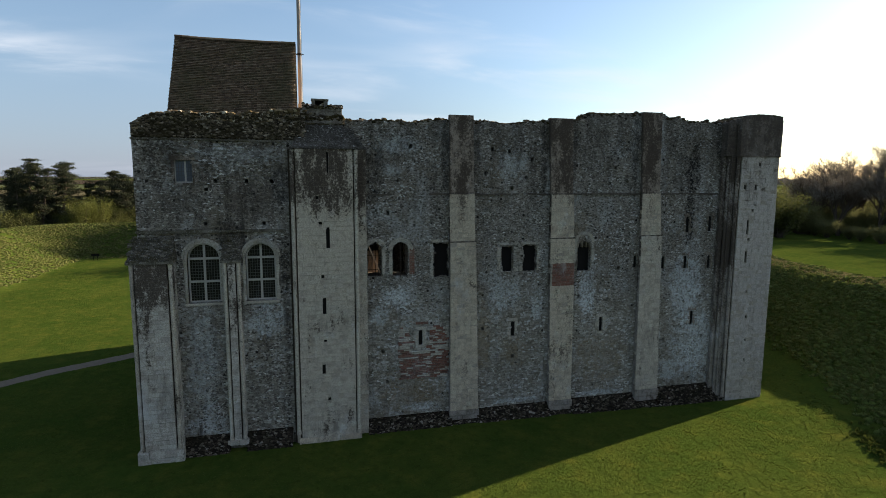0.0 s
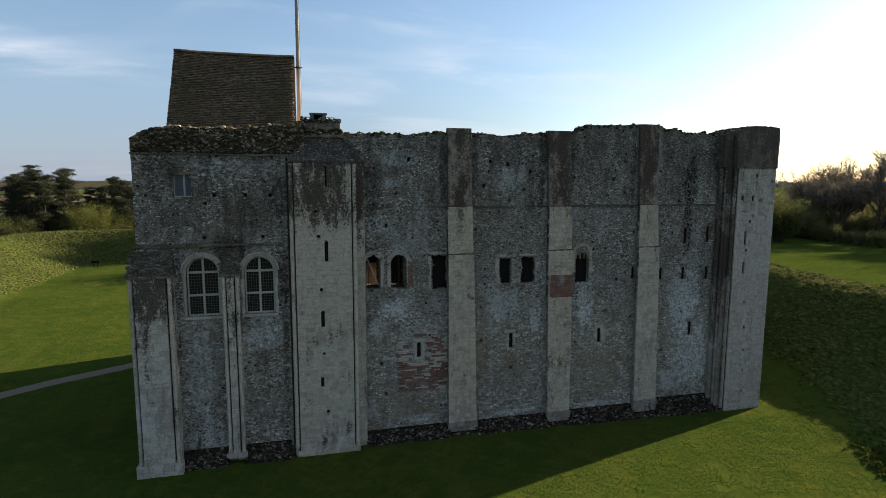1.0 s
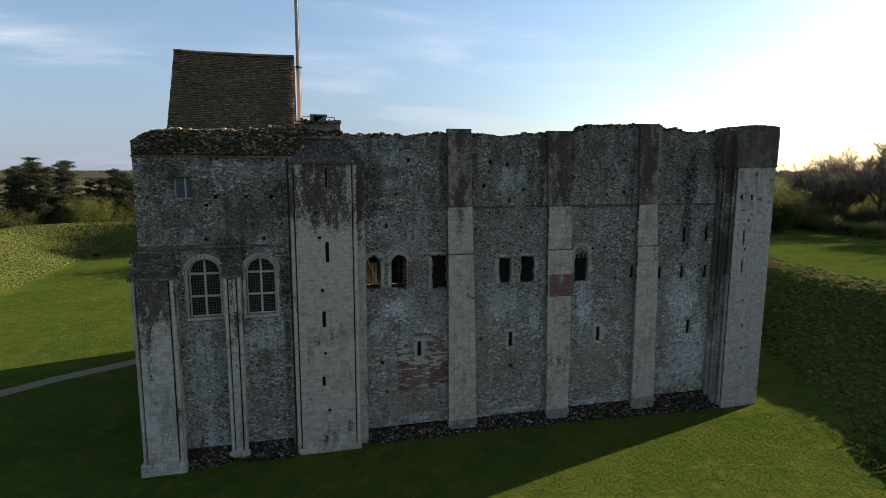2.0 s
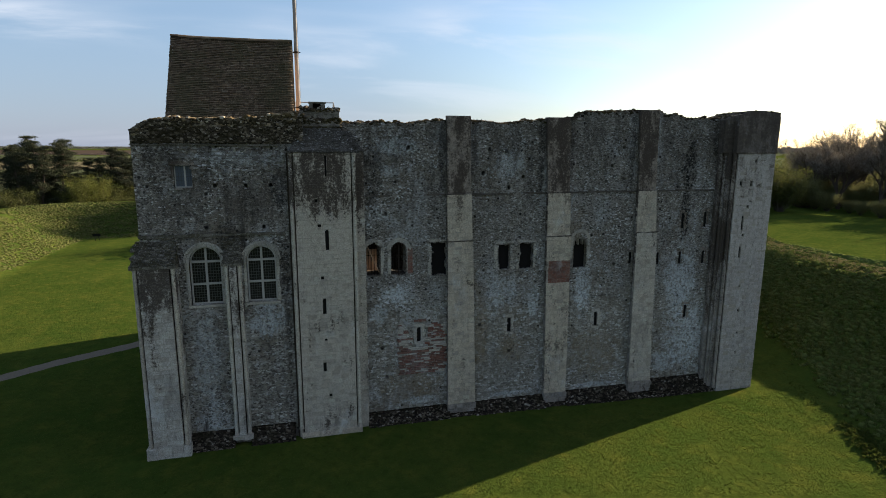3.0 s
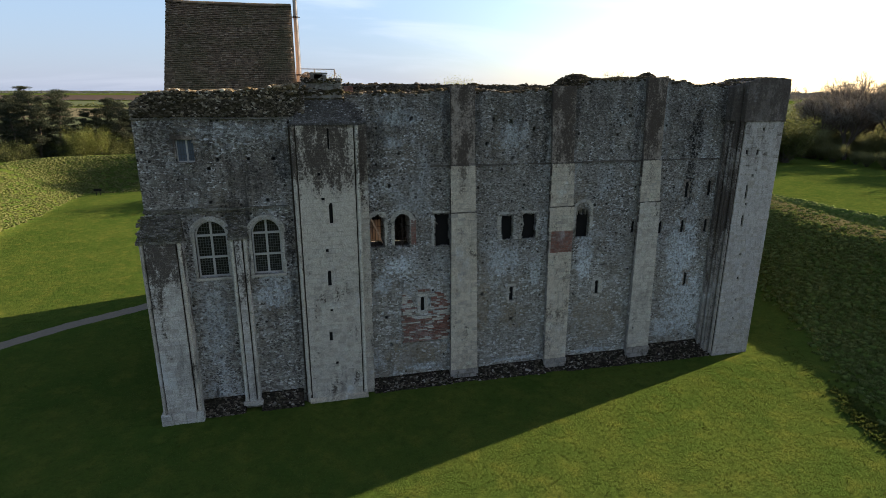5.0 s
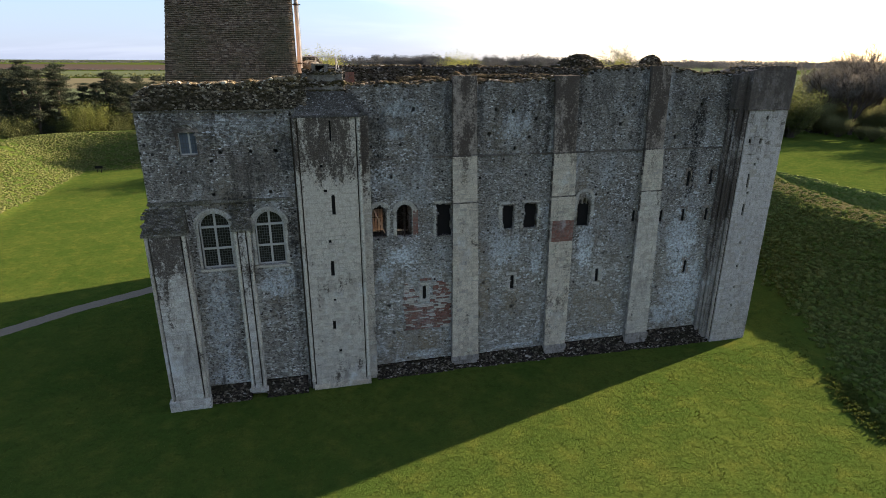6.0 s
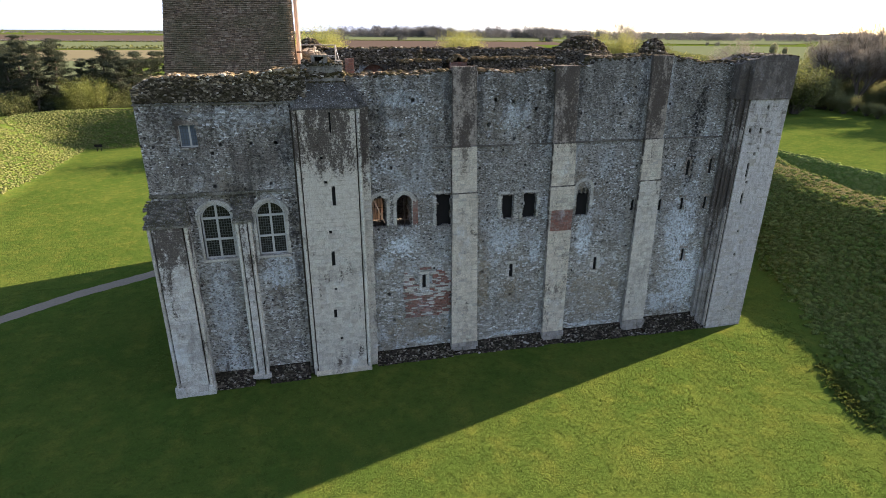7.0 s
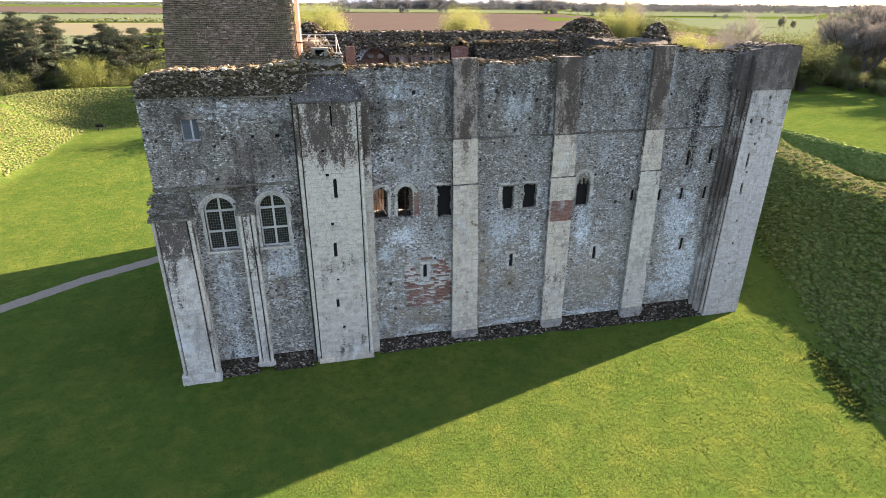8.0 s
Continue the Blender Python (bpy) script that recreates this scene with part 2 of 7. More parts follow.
def ashlar_material(name, tint=(0.40, 0.355, 0.275), grey=(0.33, 0.315, 0.28), stain=0.8, z0=8.5, z1=14.0, mottle=0.0):
    m, g, s = material(name, 0.88)
    p = g.pos()
    r = g.add("ShaderNodeObjectInfo", out="Random")
    base = g.mix(r, tint, grey)
    base = g.mix(g.op("MULTIPLY", g.span(g.op("FRACT", g.op("MULTIPLY", r, 7.31)), 0.62, 1.0), 0.35), base, (0.22, 0.185, 0.14))
    base = g.mix(g.op("MULTIPLY", g.span(g.op("FRACT", g.op("MULTIPLY", r, 3.77)), 0.80, 1.0), 0.4), base, tuple(min(0.6, c * 1.3) for c in tint))
    base = g.mix(g.op("MULTIPLY", g.span(g.noise(p, 4.5, 6.0, 0.72), 0.46, 0.64), 0.45), base, (0.20, 0.175, 0.14))
    grain = g.noise(p, 22.0, 6.0, 0.75)
    base = g.mix(g.op("MULTIPLY", g.span(grain, 0.40, 0.64), 0.58), base, (0.14, 0.12, 0.095))
    weather = g.noise(g.scaled(p, (1.0, 1.0, 0.45)), 1.1, 6.0, 0.65)
    base = g.mix(g.op("MULTIPLY", g.span(weather, 0.52, 0.75), 0.65), base, (0.12, 0.11, 0.095))
    leach = g.span(g.noise(g.scaled(p, (1, 1, 0.6)), 0.9, 7.0, 0.68), 0.56, 0.74)
    base = g.mix(g.op("MULTIPLY", leach, 0.45), base, (0.55, 0.57, 0.57))
    speck = g.noise(p, 30.0, 4.0, 0.8)
    base = g.mix(g.op("MULTIPLY", g.span(speck, 0.56, 0.66), 0.25), base, tuple(min(0.7, c * 1.7) for c in grey))
    base = g.mix(g.op("MULTIPLY", g.span(speck, 0.42, 0.34), 0.6), base, tuple(c * 0.35 for c in grey))
    if mottle:
        blotch = g.op("MULTIPLY", g.span(g.noise(p, 2.4, 7.0, 0.76), 0.44, 0.60), g.span(g.noise(p, 26.0, 4.0, 0.7), 0.32, 0.52))
        base = g.mix(g.op("MULTIPLY", blotch, mottle), base, (0.062, 0.050, 0.039))
        crust = g.op("MULTIPLY", g.span(g.noise(p, 11.0, 6.0, 0.76), 0.56, 0.66), g.span(g.noise(p, 1.1, 4.0, 0.6), 0.42, 0.60))
        base = g.mix(g.op("MULTIPLY", crust, mottle * 0.75), base, (0.42, 0.405, 0.375))
    base = lichen(g, p, base, z0, z1, stain, (0.050, 0.039, 0.030), 0.46)
    height = g.op("ADD", g.op("MULTIPLY", grain, 0.7), g.noise(p, 6.0, 3.0))
    finish(g, s, base, g.bump(height, 0.8, 0.03))
    return m


def island_stone(name, stops, moss=0.3, mosscol=(0.10, 0.085, 0.035), dark=0.0, fleck=0.0, dirt=(0.10, 0.09, 0.075), cluster=0.0, runs=0.0):
    m, g, s = material(name, 0.93)
    p = g.pos()
    r = g.add("ShaderNodeNewGeometry", out="Random Per Island")
    base = g.ramp(r, stops)
    base = g.mix(g.op("MULTIPLY", g.noise(p, 18.0, 5.0, 0.7), 0.5), base, dirt)
    base = g.mix(g.op("MULTIPLY", g.span(g.noise(p, 1.8, 6.0, 0.7), 0.42, 0.62), moss), base, mosscol)
    if fleck:
        base = g.mix(g.op("MULTIPLY", g.span(g.noise(p, 20.0, 6.0, 0.75), 0.55, 0.62), fleck), base, (0.55, 0.55, 0.54))
        base = g.mix(g.op("MULTIPLY", g.span(g.noise(p, 9.0, 6.0, 0.75), 0.48, 0.56), fleck * 1.3), base, (0.03, 0.028, 0.024))
    if cluster:
        near = g.op("MULTIPLY", g.span(g.noise(p, 0.85, 6.0, 0.7), 0.50, 0.62), g.span(r, 0.42, 0.62))
        base = g.mix(g.op("MULTIPLY", near, cluster), base, (0.56, 0.575, 0.565))
        base = splashed(g, p, base, g.noise(p, 9.0, 5.0, 0.7))
    if dark:
        base = lichen(g, p, base, 9.0, 15.5, dark)
    if runs:
        streak = g.op("MULTIPLY", g.span(g.noise(g.scaled(p, (3.6, 3.6, 0.2)), 1.0, 5.0, 0.65), 0.46, 0.62), g.span(g.noise(p, 7.0, 5.0, 0.75), 0.36, 0.56))
        base = g.mix(g.op("MULTIPLY", streak, runs), base, (0.045, 0.040, 0.034))
    s.inputs["Specular IOR Level"].default_value = 0.02
    finish(g, s, base, g.bump(g.noise(p, 25.0, 4.0, 0.7), 0.7, 0.02))
    return m


def plain(name, color, rough=0.7, vary=0.25, scale=6.0, metal=0.0, other=None):
    m, g, s = material(name, rough)
    p = g.pos()
    n = g.noise(p, scale, 5.0, 0.65)
    dim = other or tuple(c * 0.45 for c in color)
    finish(g, s, g.mix(g.op("MULTIPLY", n, vary * 2), color, dim), g.bump(n, 0.25, 0.01))
    s.inputs["Metallic"].default_value = metal
    return m


RUBBLE = rubble_material("rubble_masonry", dark=0.75, bright=1.36)
RUBBLE_FORE = rubble_material("forebuilding_masonry", lime=0.6, dark=0.85, warm=0.8, runs=0.9, bright=1.4)
# Mossy brown inside masonry, darkened further: interior darkness put into its colour.
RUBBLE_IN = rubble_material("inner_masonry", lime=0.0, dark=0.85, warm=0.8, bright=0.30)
MORTAR = ashlar_material("lime_mortar", (0.36, 0.325, 0.265), (0.33, 0.30, 0.25), 0.8, 8.5, 15.0)
ASHLAR = ashlar_material("ashlar_limestone", (0.52, 0.445, 0.335), (0.44, 0.39, 0.305), 0.8, 8.0, 14.5)
ASHLAR_WEST = ashlar_material("grey_ashlar", (0.45, 0.415, 0.37), (0.37, 0.347, 0.315), 0.4, 8.5, 15.0)
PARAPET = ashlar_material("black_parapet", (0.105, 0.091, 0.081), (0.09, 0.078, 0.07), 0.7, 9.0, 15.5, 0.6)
NEAR_BLACK = ashlar_material("near_black_ashlar", (0.055, 0.048, 0.043), (0.045, 0.040, 0.036), 0.7, 8.0, 14.0)
ASHLAR_FORE = ashlar_material("forebuilding_ashlar", (0.50, 0.465, 0.40), (0.43, 0.41, 0.365), 0.95, 3.0, 9.6)
ASHLAR_DARK = ashlar_material("blackened_ashlar", (0.30, 0.247, 0.198), (0.235, 0.198, 0.162), 0.95, 5.0, 15.0, 0.8)
ASHLAR_PALE = ashlar_material("pale_ashlar", (0.50, 0.45, 0.36), (0.43, 0.395, 0.33), 0.97, 8.9, 11.6)
TRIM = ashlar_material("dressed_trim", (0.45, 0.415, 0.34), (0.38, 0.365, 0.32), 0.5, 9.0, 15.0)
MOSSY_DARK = island_stone("black_mossy_coping", [(0, (0.05, 0.045, 0.036)), (0.6, (0.11, 0.098, 0.078)), (1, (0.24, 0.22, 0.18))], 0.7, (0.038, 0.034, 0.014), fleck=0.35)
FLINT = island_stone("wall_stones", [(0, (0.07, 0.065, 0.057)), (0.30, (0.13, 0.121, 0.107)), (0.45, (0.20, 0.19, 0.165)), (0.8, (0.30, 0.28, 0.25)), (0.94, (0.38, 0.37, 0.34)), (0.97, (0.56, 0.56, 0.54)), (1, (0.66, 0.67, 0.67))], 0.1, dark=0.7, cluster=1.0)
FLINT_FORE = island_stone("forebuilding_stones", [(0, (0.08, 0.068, 0.055)), (0.4, (0.17, 0.148, 0.121)), (0.8, (0.265, 0.238, 0.198)), (0.95, (0.34, 0.318, 0.275)), (1, (0.5, 0.5, 0.48))], 0.35, (0.085, 0.068, 0.052), dark=0.9, cluster=0.45, runs=0.85)
TOPSTONE = island_stone("wall_head_stones", [(0, (0.012, 0.010, 0.008)), (0.55, (0.045, 0.036, 0.025)), (0.82, (0.11, 0.086, 0.056)), (0.95, (0.26, 0.21, 0.15)), (1, (0.5, 0.46, 0.39))], 0.7, (0.042, 0.036, 0.012), dirt=(0.04, 0.032, 0.024))
LOWSTONE = island_stone("squared_wall_stones", [(0, (0.13, 0.118, 0.094)), (0.35, (0.22, 0.20, 0.162)), (0.7, (0.31, 0.29, 0.245)), (0.93, (0.40, 0.385, 0.345)), (1, (0.56, 0.56, 0.54))], 0.25, (0.15, 0.125, 0.085), cluster=0.5)
FACING = island_stone("coursed_facing", [(0, (0.13, 0.116, 0.098)), (0.5, (0.215, 0.193, 0.163)), (0.9, (0.30, 0.27, 0.23)), (1, (0.36, 0.335, 0.30))], 0.6, (0.088, 0.07, 0.057), dark=0.95, runs=0.9)
PLINTH = island_stone("plinth_stones", [(0, (0.008, 0.006, 0.005)), (0.5, (0.03, 0.023, 0.017)), (0.75, (0.07, 0.055, 0.04)), (0.92, (0.16, 0.135, 0.10)), (1, (0.34, 0.31, 0.26))], 0.4, (0.014, 0.015, 0.006), dirt=(0.02, 0.018, 0.016))
CAP = island_stone("dark_cap_stone", [(0, (0.045, 0.042, 0.040)), (0.6, (0.062, 0.056, 0.05)), (0.9, (0.14, 0.132, 0.122)), (1, (0.5, 0.5, 0.49))], 0.4, (0.03, 0.027, 0.018), fleck=0.4)
HEADSTONE = island_stone("pale_stump_stones", [(0, (0.04, 0.036, 0.03)), (0.4, (0.11, 0.098, 0.08)), (0.8, (0.20, 0.18, 0.15)), (1, (0.30, 0.28, 0.245))], 0.4, (0.07, 0.06, 0.03), dirt=(0.12, 0.105, 0.085))
MOSSTAN = island_stone("tan_mossy_rubble", [(0, (0.03, 0.024, 0.014)), (0.5, (0.085, 0.064, 0.032)), (0.85, (0.17, 0.125, 0.066)), (1, (0.30, 0.25, 0.17))], 0.5, (0.075, 0.05, 0.018), dirt=(0.06, 0.045, 0.03))
TURRET_TOP = ashlar_material("mossy_turret_top", (0.23, 0.215, 0.18), (0.18, 0.17, 0.145), 0.6, 11.5, 16.0, 0.7)
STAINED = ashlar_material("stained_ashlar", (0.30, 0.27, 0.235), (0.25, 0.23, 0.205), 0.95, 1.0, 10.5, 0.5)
CORESTONE = island_stone("core_work_stones", [(0, (0.010, 0.008, 0.006)), (0.5, (0.065, 0.053, 0.037)), (0.8, (0.17, 0.14, 0.10)), (0.92, (0.27, 0.225, 0.165)), (1, (0.45, 0.40, 0.33))], 0.65, (0.024, 0.02, 0.009), dirt=(0.02, 0.017, 0.013))
BAND_STONE = island_stone("pale_band_stones", [(0, (0.09, 0.084, 0.074)), (0.5, (0.20, 0.19, 0.17)), (0.85, (0.34, 0.335, 0.315)), (1, (0.5, 0.505, 0.50))], 0.5, (0.07, 0.064, 0.054), dirt=(0.12, 0.115, 0.105))
FLINT_TOP = island_stone("tan_head_stones", [(0, (0.03, 0.023, 0.014)), (0.35, (0.11, 0.08, 0.045)), (0.7, (0.25, 0.19, 0.112)), (0.88, (0.38, 0.32, 0.22)), (1, (0.58, 0.54, 0.45))], 0.4, (0.075, 0.057, 0.02), dirt=(0.07, 0.055, 0.04))
PLINTH_CORE = plain("plinth_core", (0.022, 0.016, 0.011), 0.95, 0.4, 9.0)
PINK = ashlar_material("pink_stone", (0.20, 0.135, 0.105), (0.15, 0.105, 0.085), 0.7, 8.0, 14.0)
BRICK = ashlar_material("red_brick", (0.19, 0.068, 0.045), (0.12, 0.048, 0.036), 0.2, 9.0, 16.0)
WHITE_STONE = plain("white_painted_stone", (0.40, 0.385, 0.345), 0.8, 0.3, 12.0)
LEAD = plain("lead_cames", (0.075, 0.078, 0.08), 0.6, 0.3, 20.0, 0.2)
IRON = plain("rusty_iron", (0.035, 0.024, 0.019), 0.75, 0.4, 14.0, 0.3)
GALV = plain("galvanised_rail", (0.26, 0.26, 0.25), 0.5, 0.15, 10.0, 0.5)
WOOD = plain("varnished_mast", (0.30, 0.27, 0.24), 0.6, 0.3, 3.0, 0.0, (0.19, 0.155, 0.125))
# Raised tone: sunlight on the boards is partly put into the colour.
BOARD = plain("timber_boards", (0.62, 0.42, 0.29), 0.7, 0.3, 5.0)
# Black for the notice board, and for panels that paint shade inside openings.
SHADE_AND_WOOD = plain("black_shade_and_wood", (0.012, 0.011, 0.010), 0.95, 0.3, 3.0)
# Interior darkness is put into this base colour.
DARK = plain("dark_interior", (0.08, 0.07, 0.058), 0.95, 0.3, 3.0)
GRAVEL = plain("gravel_path", (0.20, 0.168, 0.128), 0.95, 0.4, 7.0)

GLASS, g_, s_ = material("old_leaded_glass", 0.12)
finish(g_, s_, g_.mix(g_.noise(g_.pos(), 1.3), (0.006, 0.006, 0.007), (0.016, 0.015, 0.014)), g_.bump(g_.noise(g_.pos(), 6.0), 0.25, 0.01))
s_.inputs["Specular IOR Level"].default_value = 0.3

# Pale blue base colour stands in for sky reflected in these panes.
SKY_PANE = plain("sky_tinted_glass", (0.11, 0.13, 0.155), 0.12, 0.45, 2.0)

TILE, g_, s_ = material("roof_tiles", 0.92)
p_ = g_.pos()
r_ = g_.op("ADD", g_.add("ShaderNodeObjectInfo", out="Random"), g_.add("ShaderNodeNewGeometry", out="Random Per Island"))
r_ = g_.op("FRACT", r_)
c_ = g_.ramp(r_, [(0, (0.065, 0.044, 0.03)), (0.5, (0.13, 0.09, 0.058)), (0.85, (0.175, 0.128, 0.084)), (1, (0.24, 0.19, 0.13))])
c_ = g_.mix(g_.op("MULTIPLY", g_.span(g_.noise(p_, 0.8, 6.0, 0.7), 0.38, 0.66), 0.65), c_, (0.06, 0.062, 0.026))
c_ = g_.mix(g_.op("MULTIPLY", g_.noise(p_, 20.0, 5.0, 0.7), 0.45), c_, (0.06, 0.044, 0.028))
finish(g_, s_, c_, g_.bump(g_.noise(p_, 24.0, 4.0), 0.6, 0.015))


def grass_material(name, fresh, dry, dull, drywhere=0.5, small=9.0, each=0.0):
    m, g, s = material(name, 0.95)
    p = g.pos()
    base = g.mix(g.span(g.noise(p, 0.22, 6.0, 0.62), 0.36, 0.68), fresh, dull)
    base = g.mix(g.op("MULTIPLY", g.span(g.noise(p, 0.9, 7.0, 0.66), 0.45, 0.72), drywhere), base, dry)
    if each:
        base = g.mix(g.op("MULTIPLY", g.add("ShaderNodeNewGeometry", out="Random Per Island"), each), base, dry)
    blades = g.noise(g.scaled(p, (1, 1, 0.4)), small, 6.0, 0.75)
    base = g.mix(g.op("MULTIPLY", g.span(g.noise(p, 2.6, 6.0, 0.72), 0.47, 0.64), 0.38), base, tuple(c * 0.55 for c in fresh))
    base = g.mix(g.op("MULTIPLY", g.span(blades, 0.42, 0.64), 0.32), base, tuple(c * 0.42 for c in fresh))
    finish(g, s, base, g.bump(g.op("ADD", blades, g.noise(p, 2.2, 4.0)), 0.8, 0.09))
    s.inputs["Specular IOR Level"].default_value = 0.0
    return m


def leaf_material(name, a, b, through=0.25):
    m, g, s = material(name, 0.85)
    r = g.add("ShaderNodeNewGeometry", out="Random Per Island")
    base = g.mix(r, a, b)
    base = g.mix(g.op("MULTIPLY", g.noise(g.pos(), 0.5, 3.0), 0.6), base, tuple(c * 0.6 for c in a))
    finish(g, s, base)
    s.inputs["Specular IOR Level"].default_value = 0.15
    thin = g.add("ShaderNodeBsdfTranslucent", {"Color": base})
    both = g.add("ShaderNodeMixShader", {0: through, 1: s.outputs[0], 2: thin})
    g.tree.links.new(both, g.tree.nodes["Material Output"].inputs[0])
    return m


LAWN = grass_material("lawn", (0.040, 0.066, 0.012), (0.108, 0.106, 0.021), (0.056, 0.077, 0.0145), 0.5, 11.0)
BANK = grass_material("bank_grass", (0.062, 0.080, 0.022), (0.140, 0.134, 0.058), (0.082, 0.095, 0.028), 0.7, 14.0, 0.5)
BANK_WEST = grass_material("western_bank_grass", (0.062, 0.100, 0.022), (0.16, 0.158, 0.062), (0.082, 0.116, 0.028), 0.45, 14.0, 0.45)
TUSSOCK = leaf_material("bank_tussocks", (0.082, 0.118, 0.026), (0.155, 0.158, 0.060), 0.35)
STRAW = leaf_material("straw_grass", (0.13, 0.125, 0.05), (0.26, 0.225, 0.12), 0.25)
TUFT = leaf_material("lawn_tufts", (0.052, 0.082, 0.015), (0.102, 0.108, 0.025), 0.35)
PINE = leaf_material("pine_needles", (0.019, 0.027, 0.016), (0.066, 0.073, 0.040), 0.2)
THICKET = leaf_material("thicket_leaves", (0.115, 0.125, 0.05), (0.23, 0.225, 0.095), 0.4)
HAZEL = leaf_material("hazel_leaves", (0.11, 0.13, 0.03), (0.22, 0.23, 0.06), 0.5)
SPRING = leaf_material("spring_leaves", (0.17, 0.185, 0.045), (0.33, 0.31, 0.085), 0.4)
DULLLEAF = leaf_material("dull_leaves", (0.062, 0.074, 0.022), (0.125, 0.132, 0.042), 0.35)
TWIG = plain("bare_twigs", (0.095, 0.078, 0.062), 0.9, 0.3, 2.0)
BARK = plain("bark", (0.085, 0.068, 0.052), 0.95, 0.4, 5.0)
PLOUGH = plain("ploughed_soil", (0.075, 0.058, 0.048), 0.95, 0.38, 0.05)
# Desaturated for the distance: haze is put into the pasture colour.
PASTURE = plain("pasture", (0.066, 0.086, 0.040), 0.95, 0.4, 0.012, other=(0.082, 0.086, 0.056))
STUBBLE = plain("stubble", (0.12, 0.108, 0.066), 0.95, 0.2, 0.02)
# Grey rather than brown: far haze is painted into these crowns.
FARWOOD = leaf_material("far_woods", (0.068, 0.070, 0.070), (0.105, 0.105, 0.102), 0.2)
HEDGE = leaf_material("hedgerow_leaves", (0.15, 0.155, 0.09), (0.23, 0.23, 0.14), 0.4)
TWIGS = leaf_material("fine_twigs", (0.15, 0.135, 0.112), (0.25, 0.225, 0.185), 0.35)
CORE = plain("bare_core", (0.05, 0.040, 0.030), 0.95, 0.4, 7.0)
for m_ in (CORE, PLINTH_CORE, PLOUGH, PASTURE, STUBBLE, GRAVEL):
    m_.node_tree.nodes["Principled BSDF"].inputs["Specular IOR Level"].default_value = 0.0


# ---- helpers for meshes ----
def mesh_of(name, verts, faces, mat, smooth=False):
    me = bpy.data.meshes.new(name)
    me.from_pydata([tuple(map(float, v)) for v in verts], [], [tuple(map(int, f)) for f in faces])
    me.materials.append(mat)
    if smooth:
        me.polygons.foreach_set("use_smooth", [True] * len(me.polygons))
    me.update()
    return me


def part(name, data, mat=None, parent=None, label=""):
    """Links a mesh, or a bmesh with its material, as one object under a thing or a part."""
    if isinstance(data, bmesh.types.BMesh):
        me = bpy.data.meshes.new(name)
        bmesh.ops.recalc_face_normals(data, faces=data.faces)
        data.to_mesh(me)
        data.free()
        me.materials.append(mat)
    else:
        me = data
    ob = new(name, me)
    if parent is not None:
        ob.parent = parent
    return tagged(ob, label)


def thing(name, label, category, at=(0, 0, 0), group="", kind=""):
    ob = new(name)
    ob.location = at
    ob.empty_display_size = 0.3
    bpy.context.view_layer.update()
    return tagged(ob, label, category, group, kind)


def box(bm, x0, x1, y0, y1, z0, z1, bevel=0.0):
    made = bmesh.ops.create_cube(bm, size=1.0, matrix=Matrix.Translation(((x0 + x1) / 2, (y0 + y1) / 2, (z0 + z1) / 2)) @ Matrix.Diagonal((x1 - x0, y1 - y0, z1 - z0, 1)))
    if bevel:
        edges = {e for v in made["verts"] for e in v.link_edges}
        bmesh.ops.bevel(bm, geom=list(edges), offset=bevel, segments=2, affect="EDGES")
    return bm


def tube(bm, a, b, r0, r1=None, sides=8):
    a, b = Vector(a), Vector(b)
    r1 = r0 if r1 is None else r1
    m = Matrix.Translation((a + b) / 2) @ (b - a).to_track_quat("Z", "Y").to_matrix().to_4x4()
    bmesh.ops.create_cone(bm, cap_ends=True, segments=sides, radius1=r0, radius2=r1, depth=(b - a).length, matrix=m)
    return bm


def prism(bm, outline, y0, y1):
    """An outline in x and z, drawn out from y0 to y1."""
    front = [bm.verts.new((x, y0, z)) for x, z in outline]
    back = [bm.verts.new((x, y1, z)) for x, z in outline]
    n = len(outline)
    bm.faces.new(front)
    bm.faces.new(back[::-1])
    for i in range(n):
        bm.faces.new((front[i], back[i], back[(i + 1) % n], front[(i + 1) % n]))
    return bm


def hull(bm, pts):
    vs = [bm.verts.new(p) for p in pts]
    bmesh.ops.convex_hull(bm, input=vs)
    return bm


class Hole:
    """An opening in a wall: straight, or with a round head, or ragged."""

    def __init__(self, u0, u1, z0, z1, head="flat", ragged=0.0):
        self.u0, self.u1, self.z0, self.z1, self.head, self.ragged = u0, u1, z0, z1, head, ragged

    def has(self, u, z):
        r = (self.u1 - self.u0) / 2
        c = (self.u0 + self.u1) / 2
        j = self.ragged * noise.noise((u * 5.1, z * 5.1, 7.7)) if self.ragged else 0
        if not (self.u0 - j < u < self.u1 + j and self.z0 - j < z < self.z1 + j):
            return False
        if self.head == "round":
            zs = self.z1 - r
            return z < zs or (u - c) ** 2 + (z - zs) ** 2 < (r + j) ** 2
        if self.head == "cusps":
            zs = self.z1 - 0.3 * r
            return z < zs - 0.26 or any(abs(u - c - k * r * 0.66) < r * 0.25 and z < zs + 0.06 - abs(k) * 0.12 for k in (-1, 0, 1))
        return True


def lines(a, b, step, fine):
    """Grid lines from a to b, closer within the fine spans."""
    out = [a]
    while out[-1] < b - 1e-6:
        u = out[-1]
        s = min([step] + [max(0.02, f[2]) for f in fine if f[0] - 0.04 <= u + 1e-6 < f[1] + 0.04])
        out.append(min(b, u + s))
    for f in fine:
        out += [f[0], f[1]]
    out = sorted(x for x in out if a <= x <= b)
    keep = [out[0]]
    for x in out[1:]:
        if x - keep[-1] > 0.012:
            keep.append(x)
    keep[-1] = b
    return np.array(keep)


